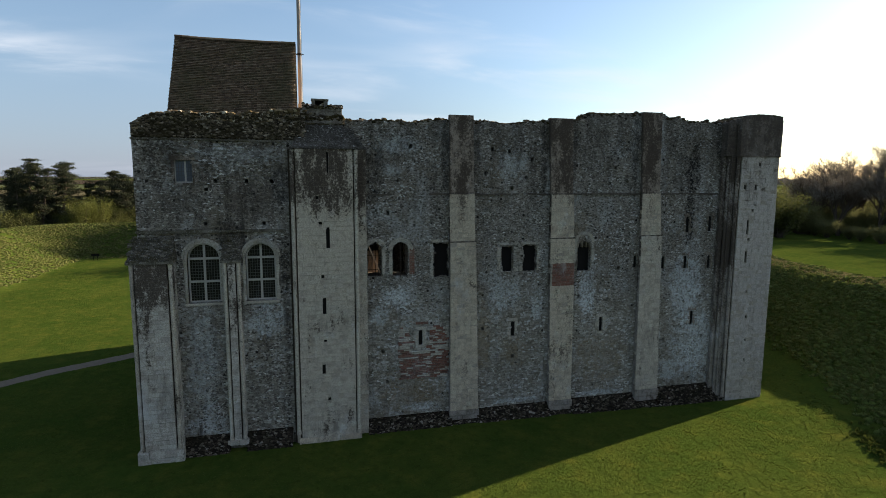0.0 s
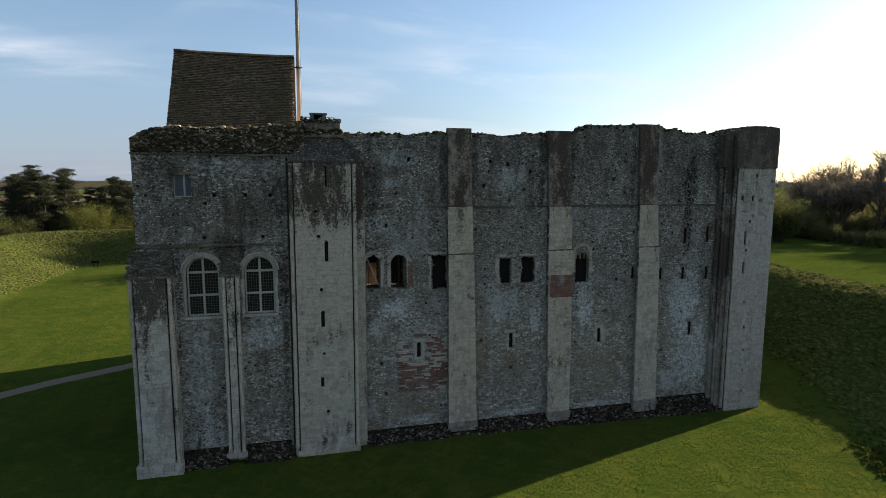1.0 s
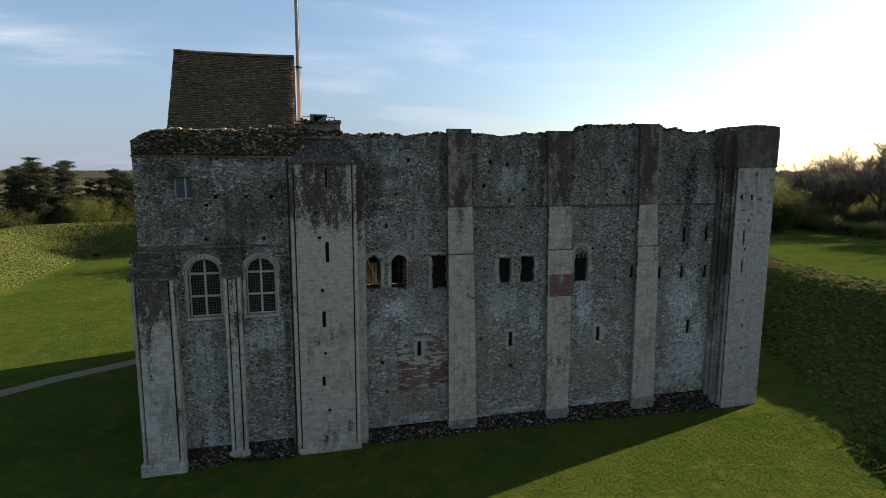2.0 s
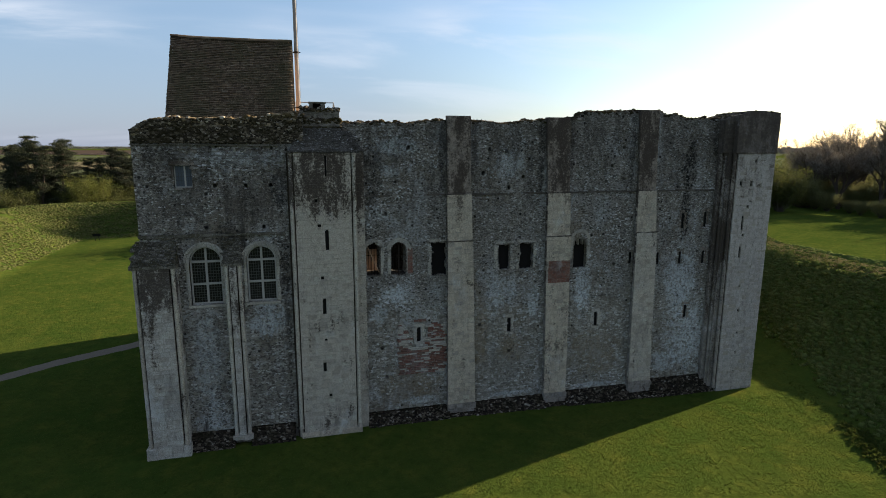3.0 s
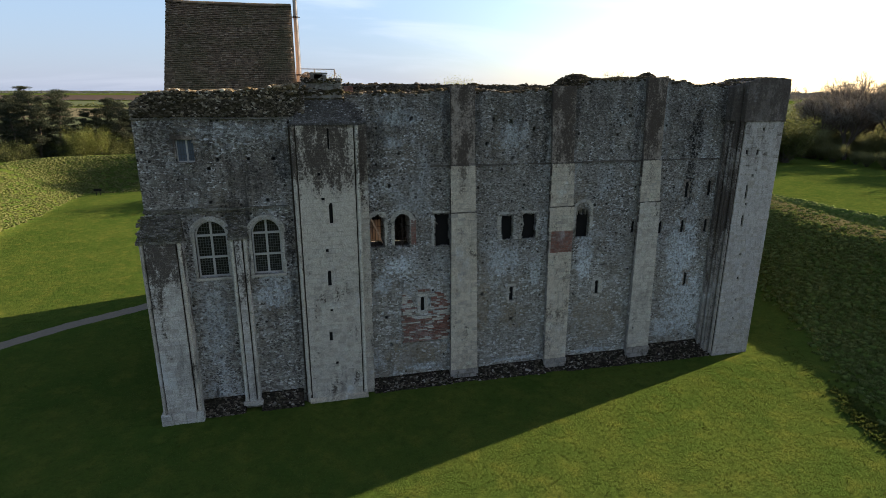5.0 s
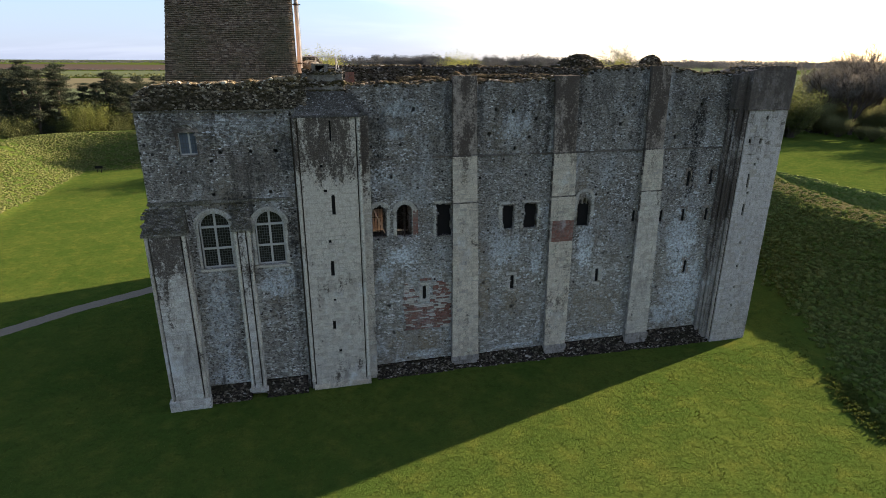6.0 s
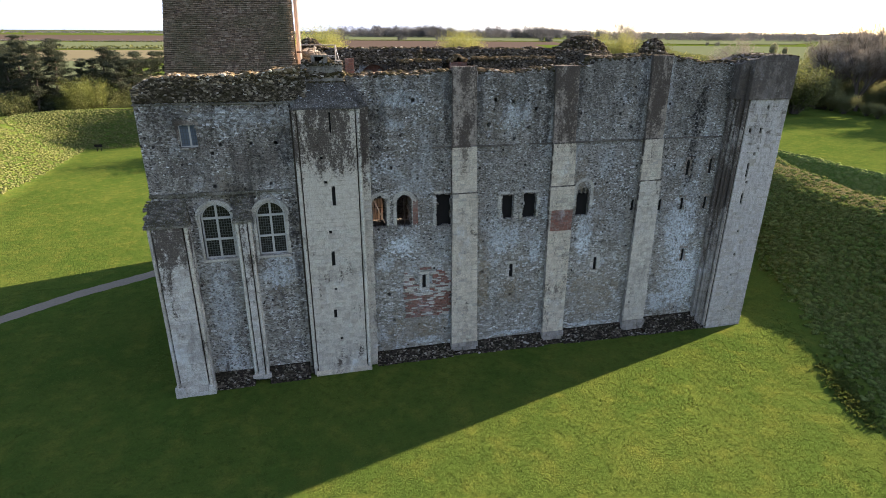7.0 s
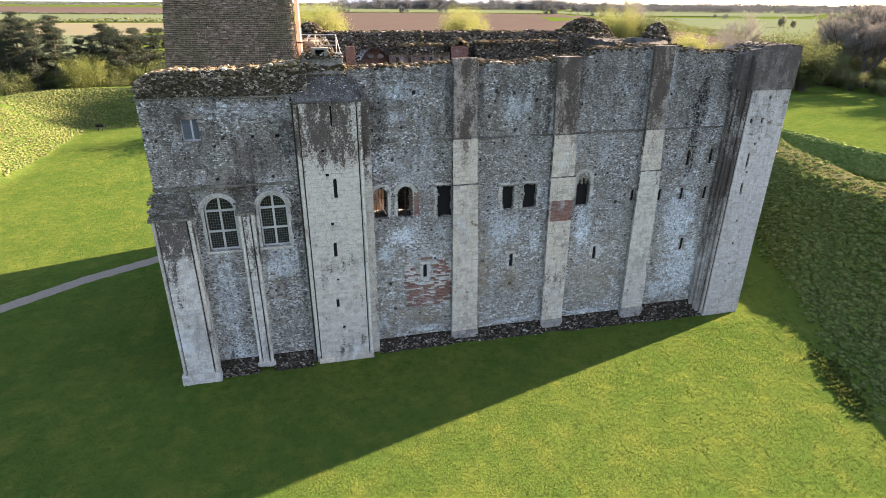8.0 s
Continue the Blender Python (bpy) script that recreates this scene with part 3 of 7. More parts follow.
def wall_mesh(name, mat, u0, u1, z0, z1, thick, place, holes=(), top=None, bend=None, rough=0.025, step=0.16, seed=0.0):
    """A thick wall with openings. place(u, d, z) lays it into the world: u along it, d inwards from its face."""
    us = lines(u0, u1, step, [(h.u0, h.u1, min(0.05, (h.u1 - h.u0) / 3)) for h in holes])
    zs = lines(z0, z1, step, [(h.z0, h.z1, 0.06 if h.head == "flat" and not h.ragged else 0.05) for h in holes])
    nu, nz = len(us), len(zs)
    solid = np.ones((nu - 1, nz - 1), bool)
    for h in holes:
        for i in np.nonzero((us[1:] > h.u0 - 0.15) & (us[:-1] < h.u1 + 0.15))[0]:
            for k in np.nonzero((zs[1:] > h.z0 - 0.15) & (zs[:-1] < h.z1 + 0.15))[0]:
                if h.has((us[i] + us[i + 1]) / 2, (zs[k] + zs[k + 1]) / 2):
                    solid[i, k] = False
    bend = z1 - 1.4 if bend is None else bend
    verts = []
    for d in (0.0, thick):
        for u in us:
            ztop = top(u) if top else z1
            for z in zs:
                zz = z if z < bend or not top else bend + (z - bend) * (ztop - bend) / (z1 - bend)
                j = rough * (noise.noise((u * 1.1 + seed, zz * 1.1, d)) + 0.8 * noise.noise((u * 5.3, zz * 5.3, seed + d)))
                verts.append(place(u, d + (j if d == 0 else -j), zz))
    off = nu * nz
    faces = []
    at = lambda i, k, b: b * off + i * nz + k
    for i in range(nu - 1):
        for k in range(nz - 1):
            if not solid[i, k]:
                continue
            faces.append((at(i, k, 0), at(i + 1, k, 0), at(i + 1, k + 1, 0), at(i, k + 1, 0)))
            faces.append((at(i, k, 1), at(i, k + 1, 1), at(i + 1, k + 1, 1), at(i + 1, k, 1)))
            if i == 0 or not solid[i - 1, k]:
                faces.append((at(i, k, 0), at(i, k + 1, 0), at(i, k + 1, 1), at(i, k, 1)))
            if i == nu - 2 or not solid[i + 1, k]:
                faces.append((at(i + 1, k, 0), at(i + 1, k, 1), at(i + 1, k + 1, 1), at(i + 1, k + 1, 0)))
            if k == 0 or not solid[i, k - 1]:
                faces.append((at(i, k, 0), at(i, k, 1), at(i + 1, k, 1), at(i + 1, k, 0)))
            if k == nz - 2 or not solid[i, k + 1]:
                faces.append((at(i, k + 1, 0), at(i + 1, k + 1, 0), at(i + 1, k + 1, 1), at(i, k + 1, 1)))
    return mesh_of(name, verts, faces, mat)


def facing_north(y):
    return lambda u, d, z: (u, y + d, z)


# rough stones, joined into one mesh
LUMPS = []
_rng = random.Random(5)
for _k in range(8):
    _bm = bmesh.new()
    bmesh.ops.create_icosphere(_bm, subdivisions=1, radius=1.0)
    for _v in _bm.verts:
        _v.co = Vector([math.copysign(abs(c) ** 0.7, c) for c in _v.co]) * _rng.uniform(0.78, 1.15)
    LUMPS.append((np.array([v.co[:] for v in _bm.verts]), [tuple(v.index for v in f.verts) for f in _bm.faces]))
    _bm.free()


def lumps(name, mat, places, parent=None, smooth=False):
    """places: rows of (x, y, z, rx, ry, rz) half sizes; one joined mesh of uneven stones."""
    verts, faces, n = [], [], 0
    rng = random.Random(len(places))
    for x, y, z, sx, sy, sz in places:
        vs, fs = LUMPS[rng.randrange(8)]
        a = rng.uniform(-0.25, 0.25)
        c, s = math.cos(a), math.sin(a)
        w = vs * (sx, sy, sz)
        w = np.stack([w[:, 0] * c - w[:, 2] * s + x, w[:, 1] + y, w[:, 0] * s + w[:, 2] * c + z], 1)
        verts.append(w)
        faces += [tuple(i + n for i in f) for f in fs]
        n += len(vs)
    ob = part(name, mesh_of(name, np.concatenate(verts), faces, mat, smooth), parent=parent)
    return tagged(ob, kind="stuff")


# dressed blocks, objects of their own on a few shared meshes: front towards -y
def block_mesh(name, mat, rng):
    c = 0.022
    j = lambda s: rng.uniform(-s, s)
    front = [(-0.5 + c * 1.2, -0.5 + j(.06), -0.5 + c * 1.6), (0.5 - c * 1.2, -0.5 + j(.06), -0.5 + c * 1.6), (0.5 - c * 1.2, -0.5 + j(.06), 0.5 - c * 1.6), (-0.5 + c * 1.2, -0.5 + j(.06), 0.5 - c * 1.6)]
    mid = [(-0.5, -0.42, -0.5), (0.5, -0.42, -0.5), (0.5, -0.42, 0.5), (-0.5, -0.42, 0.5)]
    rear = [(x, 0.5, z) for x, _, z in mid]
    v = [(x + j(.012), y, z + j(.02)) for x, y, z in front] + mid + rear
    f = [(0, 1, 2, 3), (8, 11, 10, 9)]
    for i in range(4):
        k = (i + 1) % 4
        f += [(i, 4 + i, 4 + k, k), (4 + i, 8 + i, 8 + k, 4 + k)]
    return mesh_of(name, v, f, mat)


BLOCKS = {}


def blocks_for(mat):
    if mat.name not in BLOCKS:
        rng = random.Random(11)
        BLOCKS[mat.name] = [block_mesh("stone_block", mat, rng) for _ in range(6)]
    return BLOCKS[mat.name]


def courses(parent, mat, x0, x1, z0, z1, y, seed, height=0.27, length=0.42, holes=(), depth=0.14, limit=300, turn=0.0, name="stone_block", top=None, gap=0.006, uneven=1.0):
    """Coursed blocks over a face at y, as parts. With turn 90 the face looks to +x, with -90 to -x, and x0, x1 run along y.
    top: the two ends of the uppermost course, where the face tapers."""
    rng = random.Random(seed)
    meshes = blocks_for(mat)
    n = max(1, round((z1 - z0) / height))
    cuts = [z0]
    for i in range(n - 1):
        cuts.append(z0 + (z1 - z0) * (i + 1 + rng.uniform(-0.16, 0.16)) / n)
    cuts.append(z1)
    count = 0
    rest_v, rest_f = [], []
    low, face = (x0, x1), y
    for a, b in zip(cuts, cuts[1:]):
        if top:
            k = ((a + b) / 2 - z0) / (z1 - z0)
            if turn:
                y = face + (top - face) * k
            else:
                x0, x1 = low[0] + (top[0] - low[0]) * k, low[1] + (top[1] - low[1]) * k
        spans, u = [], x0
        gaps = sorted((h.u0, h.u1) for h in holes if min(b, h.z1) - max(a, h.z0) > 0.25 * (b - a))
        for g0, g1 in gaps:
            if g0 > u:
                spans.append((u, g0))
            u = max(u, g1)
        if u < x1:
            spans.append((u, x1))
        for s0, s1 in spans:
            k = max(1, round((s1 - s0) / length + rng.uniform(-0.35, 0.35)))
            w = [rng.uniform(0.65, 1.4) for _ in range(k)]
            tot, u = sum(w), s0
            for q in w:
                e = u + (s1 - s0) * q / tot
                if e - u > 0.05:
                    proud = rng.uniform(-0.006, 0.012) * uneven
                    if turn < 0:
                        m = Matrix.Translation((y + depth / 2 - proud, (u + e) / 2, (a + b) / 2)) @ pose(0, 0, 0, 0, 0, -90) @ Matrix.Diagonal((e - u - gap, depth, b - a - gap, 1))
                    elif turn:
                        m = Matrix.Translation((y - depth / 2 + proud, (u + e) / 2, (a + b) / 2)) @ pose(0, 0, 0, 0, 0, 90) @ Matrix.Diagonal((e - u - gap, depth, b - a - gap, 1))
                    else:
                        m = Matrix.Translation(((u + e) / 2, y + depth / 2 - proud, (a + b) / 2)) @ Matrix.Diagonal((e - u - gap, depth, b - a - gap, 1))
                    me = meshes[rng.randrange(6)]
                    if count < limit:
                        ob = new(name, me)
                        ob.parent = parent
                        ob.matrix_basis = m
                    else:
                        n = len(rest_v)
                        rest_v += [m @ v.co for v in me.vertices]
                        rest_f += [tuple(n + i for i in f.vertices) for f in me.polygons]
                    count += 1
                u = e
    if rest_v:
        tagged(part(name + "s", mesh_of(name + "s", rest_v, rest_f, mat), parent=parent), kind="stuff")
    return count


# ---- ground ----
def smooth(a, b, v):
    t = np.clip((v - a) / (b - a), 0, 1)
    return t * t * (3 - 2 * t)


def ramp_up(v, pts):
    return np.interp(v, [p[0] for p in pts], [p[1] for p in pts])


def ground_height(x, y):
    """The bailey is level; a bank with a ditch beyond it lies to the west, another bank to the east and south."""
    x, y = np.asarray(x, float), np.asarray(y, float)
    wob = 0.8 * np.sin(x * 0.21 + 1.3) * np.cos(y * 0.17) + 0.5 * np.sin(y * 0.43 + x * 0.1)
    s = 0.911 * x - 0.412 * y - 24.6 + 0.35 * wob
    top = s - np.interp(y, [-10, 0, 4, 6, 9, 20], [2.8, 2.6, 1.5, 0.8, 0.3, 0.0]) * smooth(0.5, 6.5, s)
    west = ramp_up(top, [(-1.5, 0), (-0.4, 0.0), (1.2, 0.3), (6.4, 3.85), (7.3, 4.3), (8.5, 4.45), (9.7, 4.35), (10.8, 3.7), (20.5, -6.5), (27, -6.5)])
    scarp = ramp_up(x + 0.06 * (y - 45) + 0.5 * wob, [(75, -9.5), (81, -4.0), (83, -3.6), (106, -3.4), (125, -4.0), (150, -4.8), (230, -4.0)])
    west = west * np.interp(y, [-9, -2, 1, 3.5, 5.7, 8.5, 12, 20], [0.97, 0.99, 1.05, 1.1, 1.05, 1.0, 0.95, 0.84])
    foot = smooth(4, 0, y) * smooth(-0.6, 1.2, s) * smooth(9.0, 3.5, s)
    west = np.where(west > 0, np.maximum(west - 0.75 * foot, west * (1 - 0.85 * foot)), west)
    west = np.where(s > 20.5, np.maximum(scarp, -6.5), west)
    d = np.hypot(np.maximum(-29.5 - x + 0.5 * wob, 0), np.maximum(y - 63 + 0.5 * wob, 0))
    east = ramp_up(d, [(0, 0), (1, 0.3), (9.5, 4.0), (11, 4.25), (13, 4.1), (24, 0.3), (40, 0)])
    east = east * (1 - smooth(28, 42, x))
    h = np.where(s > -1.5, np.where(east > 0.01, np.maximum(west, east * smooth(5, -1, s)), west), east)
    h = h - 0.15 * smooth(8, 24, x) * smooth(2.5, -2.5, s) * smooth(12, 4, np.abs(y))
    far = np.hypot(x, y)
    return h + 0.05 * wob * smooth(160, 60, far) * (far > 18) - 2.0 * smooth(250, 900, far)


def axis_lines(lo, hi, step, reach):
    out = list(np.arange(lo, hi + 0.01, step))
    s = step
    while out[-1] < reach:
        s *= 1.28
        out.append(out[-1] + s)
    s = step
    while out[0] > -reach:
        s *= 1.28
        out.insert(0, out[0] - s)
    return np.array(out)


gx, gy = axis_lines(-50, 112, 0.8, 4600), axis_lines(-34, 84, 0.8, 4600)
X, Y = np.meshgrid(gx, gy, indexing="ij")
Z = ground_height(X, Y)
gv = np.stack([X.ravel(), Y.ravel(), Z.ravel()], 1)
ny = len(gy)
gi = (np.arange(len(gx) - 1)[:, None] * ny + np.arange(ny - 1)[None, :]).ravel()
ground = new("ground", mesh_of("ground", gv, np.stack([gi, gi + ny, gi + ny + 1, gi + 1], 1), LAWN, True))
tagged(ground, "mown green lawn rising into grassy earth banks", "ground", kind="structure")


def height_at(x, y):
    return float(ground_height(x, y))


def strip(name, mat, mid, width, lift, label, category):
    """A band laid on the ground along a line of points."""
    pts = []
    for (ax, ay), (bx, by) in zip(mid, mid[1:]):
        for t in np.linspace(0, 1, 14, endpoint=False):
            pts.append((ax + (bx - ax) * t, ay + (by - ay) * t))
    pts.append(mid[-1])
    pts = np.array(pts)
    pts[1:-1] = (pts[:-2] + 2 * pts[1:-1] + pts[2:]) / 4
    way = np.gradient(pts, axis=0)
    way /= np.linalg.norm(way, axis=1)[:, None]
    side = np.stack([-way[:, 1], way[:, 0]], 1)
    verts, faces = [], []
    for i, (p, q) in enumerate(zip(pts, side)):
        w = width / 2 * (1 + 0.06 * math.sin(i * 1.7))
        for k in (-1, -0.5, 0, 0.5, 1):
            v = p + q * w * k
            verts.append((v[0], v[1], height_at(*v) + lift * (1 if abs(k) < 1 else -0.6)))
        if i:
            b = i * 5
            faces += [(b - 5 + k, b - 4 + k, b + 1 + k, b + k) for k in range(4)]
    ob = new(name, mesh_of(name, verts, faces, mat, True))
    return tagged(ob, label, category, kind="structure")


strip("path", GRAVEL, [(-60, -22), (-34, -2.5), (-25, 4.6), (-18.1, 9.7), (-14.6, 12.75), (-10.9, 15.0), (-6, 18.5), (-3, 23)], 1.35, 0.03, "narrow gravel path across the lawn", "path")


def field(name, mat, corners, lift, label):
    """A distant field: a gently uneven sheet over four corners."""
    n = 10
    a, b, c, d = [np.array(p, float) for p in corners]
    verts, faces = [], []
    for i in range(n + 1):
        for k in range(n + 1):
            u, v = i / n, k / n
            p = (a * (1 - u) + b * u) * (1 - v) + (d * (1 - u) + c * u) * v
            verts.append((p[0], p[1], height_at(p[0], p[1]) + lift + 0.12 * math.sin(i * 1.9 + k)))
    for i in range(n):
        for k in range(n):
            q = i * (n + 1) + k
            faces.append((q, q + n + 1, q + n + 2, q + 1))
    return tagged(new(name, mesh_of(name, verts, faces, mat, True)), label, "field", kind="structure")


# ---- the keep ----
keep = thing("castle_keep", "roofless Norman stone keep with pilaster buttresses and ragged wall heads", "castle", (12, 10, 0))


def under(parent, ob):
    """Puts a part at its own world place under a thing that stands elsewhere."""
    ob.parent = parent
    ob.matrix_parent_inverse = parent.matrix_world.inverted()
    return ob


def ragged(u, levels, amp=0.12, seed=3.1):
    z = float(np.interp(u, [p[0] for p in levels], [p[1] for p in levels]))
    return z + amp * noise.noise((u * 2.1, seed, 0)) + amp * 0.7 * noise.noise((u * 7.3, seed, 4))


FRONT = 0.70
FRONT_TOP = [(2.0, 14.05), (2.6, 14.1), (4.4, 14.1), (6.7, 14.22), (8.2, 14.25), (9.6, 14.12), (11.7, 14.35), (13.4, 14.38), (13.9, 14.72), (16.6, 14.85), (18.2, 14.72), (19.5, 14.55), (21.3, 14.45), (22.4, 14.6)]
OPENINGS = [Hole(3.08, 3.72, 7.22, 8.74, "round", 0.03), Hole(4.22, 4.93, 7.20, 8.76, "round", 0.06), Hole(6.15, 6.84, 7.10, 8.66, "flat", 0.10),
            Hole(9.45, 10.02, 7.22, 8.44, "flat", 0.06), Hole(10.55, 11.20, 7.22, 8.46, "flat", 0.10), Hole(13.42, 14.10, 7.12, 8.66, "cusps", 0.0)]
SLITS = [(5.51, 3.90, 4.62), (10.08, 4.03, 4.77), (14.84, 3.98, 4.72), (16.63, 7.18, 7.82), (18.26, 7.07, 7.71), (19.60, 7.03, 7.72), (21.02, 6.99, 7.69),
         (20.19, 4.01, 4.76), (19.60, 8.93, 9.74), (20.96, 8.95, 9.79)]
slit_holes = [Hole(x - 0.095, x + 0.095, a, b, "round") for x, a, b in SLITS]
PUTLOGS = [(5.05, 13.05), (8.9, 13.0), (9.75, 12.9), (10.9, 12.55), (15.9, 13.1), (15.3, 12.2), (19.75, 13.05), (4.0, 10.1), (3.95, 2.25), (3.75, 3.7), (18.5, 3.3), (20.9, 3.35),
           (8.55, 4.5), (10.1, 3.05), (13.55, 5.85), (8.6, 11.9), (16.0, 11.55), (9.9, 11.2), (10.6, 11.7), (18.45, 11.5), (15.7, 7.2)]
putlog_holes = [Hole(x - 0.075, x + 0.075, z - 0.085, z + 0.085, "flat", 0.03) for x, z in PUTLOGS]
front_mesh = wall_mesh("wall_north", RUBBLE, 2.0, 22.6, -0.3, 15.0, 1.25, facing_north(FRONT), OPENINGS + slit_holes + putlog_holes,
                       lambda u: ragged(u, FRONT_TOP), bend=13.4, rough=0.035, step=0.15)
wall_north = under(keep, part("wall", front_mesh, label="rubble wall of flint and limestone, patched with old lime"))
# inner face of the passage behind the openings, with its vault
# The hole is unseen, added so that sun reaches the boards.
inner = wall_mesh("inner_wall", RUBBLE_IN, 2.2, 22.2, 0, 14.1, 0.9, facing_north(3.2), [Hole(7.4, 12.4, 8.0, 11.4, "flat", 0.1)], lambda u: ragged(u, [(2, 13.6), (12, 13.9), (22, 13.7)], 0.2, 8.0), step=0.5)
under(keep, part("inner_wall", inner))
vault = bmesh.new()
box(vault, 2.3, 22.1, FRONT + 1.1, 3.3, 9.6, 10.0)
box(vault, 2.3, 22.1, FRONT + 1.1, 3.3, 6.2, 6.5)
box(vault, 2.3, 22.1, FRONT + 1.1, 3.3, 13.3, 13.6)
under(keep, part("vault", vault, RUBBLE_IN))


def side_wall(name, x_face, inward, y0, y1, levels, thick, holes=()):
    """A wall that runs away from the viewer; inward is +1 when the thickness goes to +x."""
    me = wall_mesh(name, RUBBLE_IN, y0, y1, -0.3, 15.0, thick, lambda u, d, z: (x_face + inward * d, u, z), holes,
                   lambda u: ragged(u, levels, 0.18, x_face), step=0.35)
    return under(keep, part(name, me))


# The dip to 12.9 is unseen, cut to let that sun pass over.
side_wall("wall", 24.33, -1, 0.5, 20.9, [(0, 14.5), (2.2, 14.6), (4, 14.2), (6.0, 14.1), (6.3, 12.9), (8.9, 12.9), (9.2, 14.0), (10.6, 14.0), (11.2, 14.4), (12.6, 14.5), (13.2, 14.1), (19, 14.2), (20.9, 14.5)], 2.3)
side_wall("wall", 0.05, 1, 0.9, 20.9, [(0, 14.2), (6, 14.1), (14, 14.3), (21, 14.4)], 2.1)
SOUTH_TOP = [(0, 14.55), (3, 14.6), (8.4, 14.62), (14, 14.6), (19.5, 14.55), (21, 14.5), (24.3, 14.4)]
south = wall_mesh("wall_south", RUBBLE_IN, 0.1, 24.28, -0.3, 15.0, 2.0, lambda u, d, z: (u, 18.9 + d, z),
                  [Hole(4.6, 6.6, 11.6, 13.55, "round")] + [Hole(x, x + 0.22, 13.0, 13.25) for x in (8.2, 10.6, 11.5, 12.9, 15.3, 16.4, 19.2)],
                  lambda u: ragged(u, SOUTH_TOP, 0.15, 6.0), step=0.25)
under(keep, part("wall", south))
# offsets on the inside of the far wall
LEDGES = [(7.3, 10.5, 18.1, 13.8), (13.0, 19.5, 18.2, 13.95)]
for x0, x1, y, z in LEDGES:
    under(keep, part("inner_ledge", box(bmesh.new(), x0, x1, y, 18.95, 6.0, z), RUBBLE_IN))
pier = under(keep, part("brick_pier", box(bmesh.new(), 11.12, 12.38, 17.93, 18.95, 6.0, 13.75), CORE, label="broken pier of dull red brick"))
courses(pier, BRICK, 11.1, 12.4, 12.2, 13.75, 17.9, 271, 0.09, 0.24, name="brick", depth=0.1)
band = under(keep, part("pink_band", box(bmesh.new(), 6.5, 11.0, 18.04, 18.4, 11.6, 13.12), CORE, label="band of pink stone with rows of beam holes"))
courses(band, PINK, 6.5, 11.0, 12.0, 13.14, 18.0, 272, 0.16, 0.3, [Hole(x, x + 0.2, 12.72, 12.95) for x in (7.0, 7.9, 8.9, 9.5, 10.3)], depth=0.1)
bm = bmesh.new()
box(bm, 4.3, 6.9, 19.5, 20.6, 11, 14.2)
under(keep, part("blind_arch_back", bm, BRICK))
under(keep, lumps("arch_stones", HEADSTONE, [(5.25 + 0.8 * i, 19.35, 13.0, 0.28, 0.12, 0.2) for i in range(2)]))


def heap(name, centre, size, n, seed, mat, parent, label=""):
    """A mass of core work: many rough stones over a solid hump."""
    rng = random.Random(seed)
    places = []
    cx, cy, cz = centre
    for _ in range(n):
        a, r, t = rng.uniform(0, 6.283), math.sqrt(rng.random()), rng.random()
        w = math.sqrt(max(0.02, 1 - t ** 1.8))
        k = rng.uniform(0.05, 0.13)
        places.append((cx + size[0] * w * math.cos(a) * r ** 0.35, cy + size[1] * w * math.sin(a) * r ** 0.35, cz + size[2] * t, k * 1.2, k, k * 0.85))
    ob = lumps(name, mat, places)
    bm = bmesh.new()
    bmesh.ops.create_icosphere(bm, subdivisions=3, radius=1.0)
    for v in bm.verts:
        f = 0.86 + 0.2 * noise.noise(v.co * 2.3 + Vector((seed, 0, 0)))
        v.co = Vector((cx + v.co.x * size[0] * f, cy + v.co.y * size[1] * f, cz + v.co.z * size[2] * f * 0.97))
    me = bpy.data.meshes.new("core")
    bm.to_mesh(me)
    bm.free()
    me.materials.append(RUBBLE_IN)
    core = new("core", me)
    under(parent, ob)
    under(parent, core)
    return tagged(ob, label)


heap("turret_stump", (23.0, 20.6, 13.5), (2.7, 1.2, 2.05), 1900, 2, TOPSTONE, keep)
heap("turret_stump", (21.2, 20.5, 13.5), (2.2, 1.0, 1.25), 800, 12, TOPSTONE, keep)
heap("turret_stump", (24.1, 12.2, 13.6), (1.15, 1.0, 1.85), 800, 3, TOPSTONE, keep)
heap("turret_stump", (1.1, 19.6, 13.4), (1.3, 1.3, 1.9), 700, 4, TOPSTONE, keep)
heap("turret_stump", (0.85, 5.3, 13.3), (1.1, 0.8, 1.72), 900, 14, HEADSTONE, keep)
bm = box(bmesh.new(), 2.78, 3.22, 8.63, 9.3, 13.2, 14.42, 0.04)
stub = under(keep, part("chimney_stub", bm, CORE, label="stub of a red brick flue"))
courses(stub, BRICK, 2.75, 3.25, 13.2, 14.45, 8.6, 77, 0.085, 0.22, name="brick", depth=0.1)
for cx, cy, r in ((13.6, 19.2, 0.85), (9.0, 19.0, 0.3)):
    heap("stump", (cx, cy, 13.5), (r, 0.5, 1.25), 260, int(cx), TOPSTONE, keep)


def wall_head(name, u0, u1, y0, y1, levels, n, seed, low=0.09, high=0.2, parent=None, axis="x", slump=0.0, mat=None):
    """Loose core stones along a broken wall head."""
    rng = random.Random(seed)
    places = []
    for _ in range(n):
        u, d = rng.uniform(u0, u1), rng.random()
        k = rng.uniform(low, high)
        z = ragged(u, levels) + rng.uniform(-0.10, 0.06) + 0.10 * noise.noise((u * 1.7, d * 2, seed)) - slump * (1 - d)
        w = y0 + (y1 - y0) * d
        places.append((u, w, z, k * 1.25, k * 1.1, k * 0.8) if axis == "x" else (w, u, z, k * 1.25, k * 1.1, k * 0.8))
    return under(parent, lumps(name, mat or TOPSTONE, places))


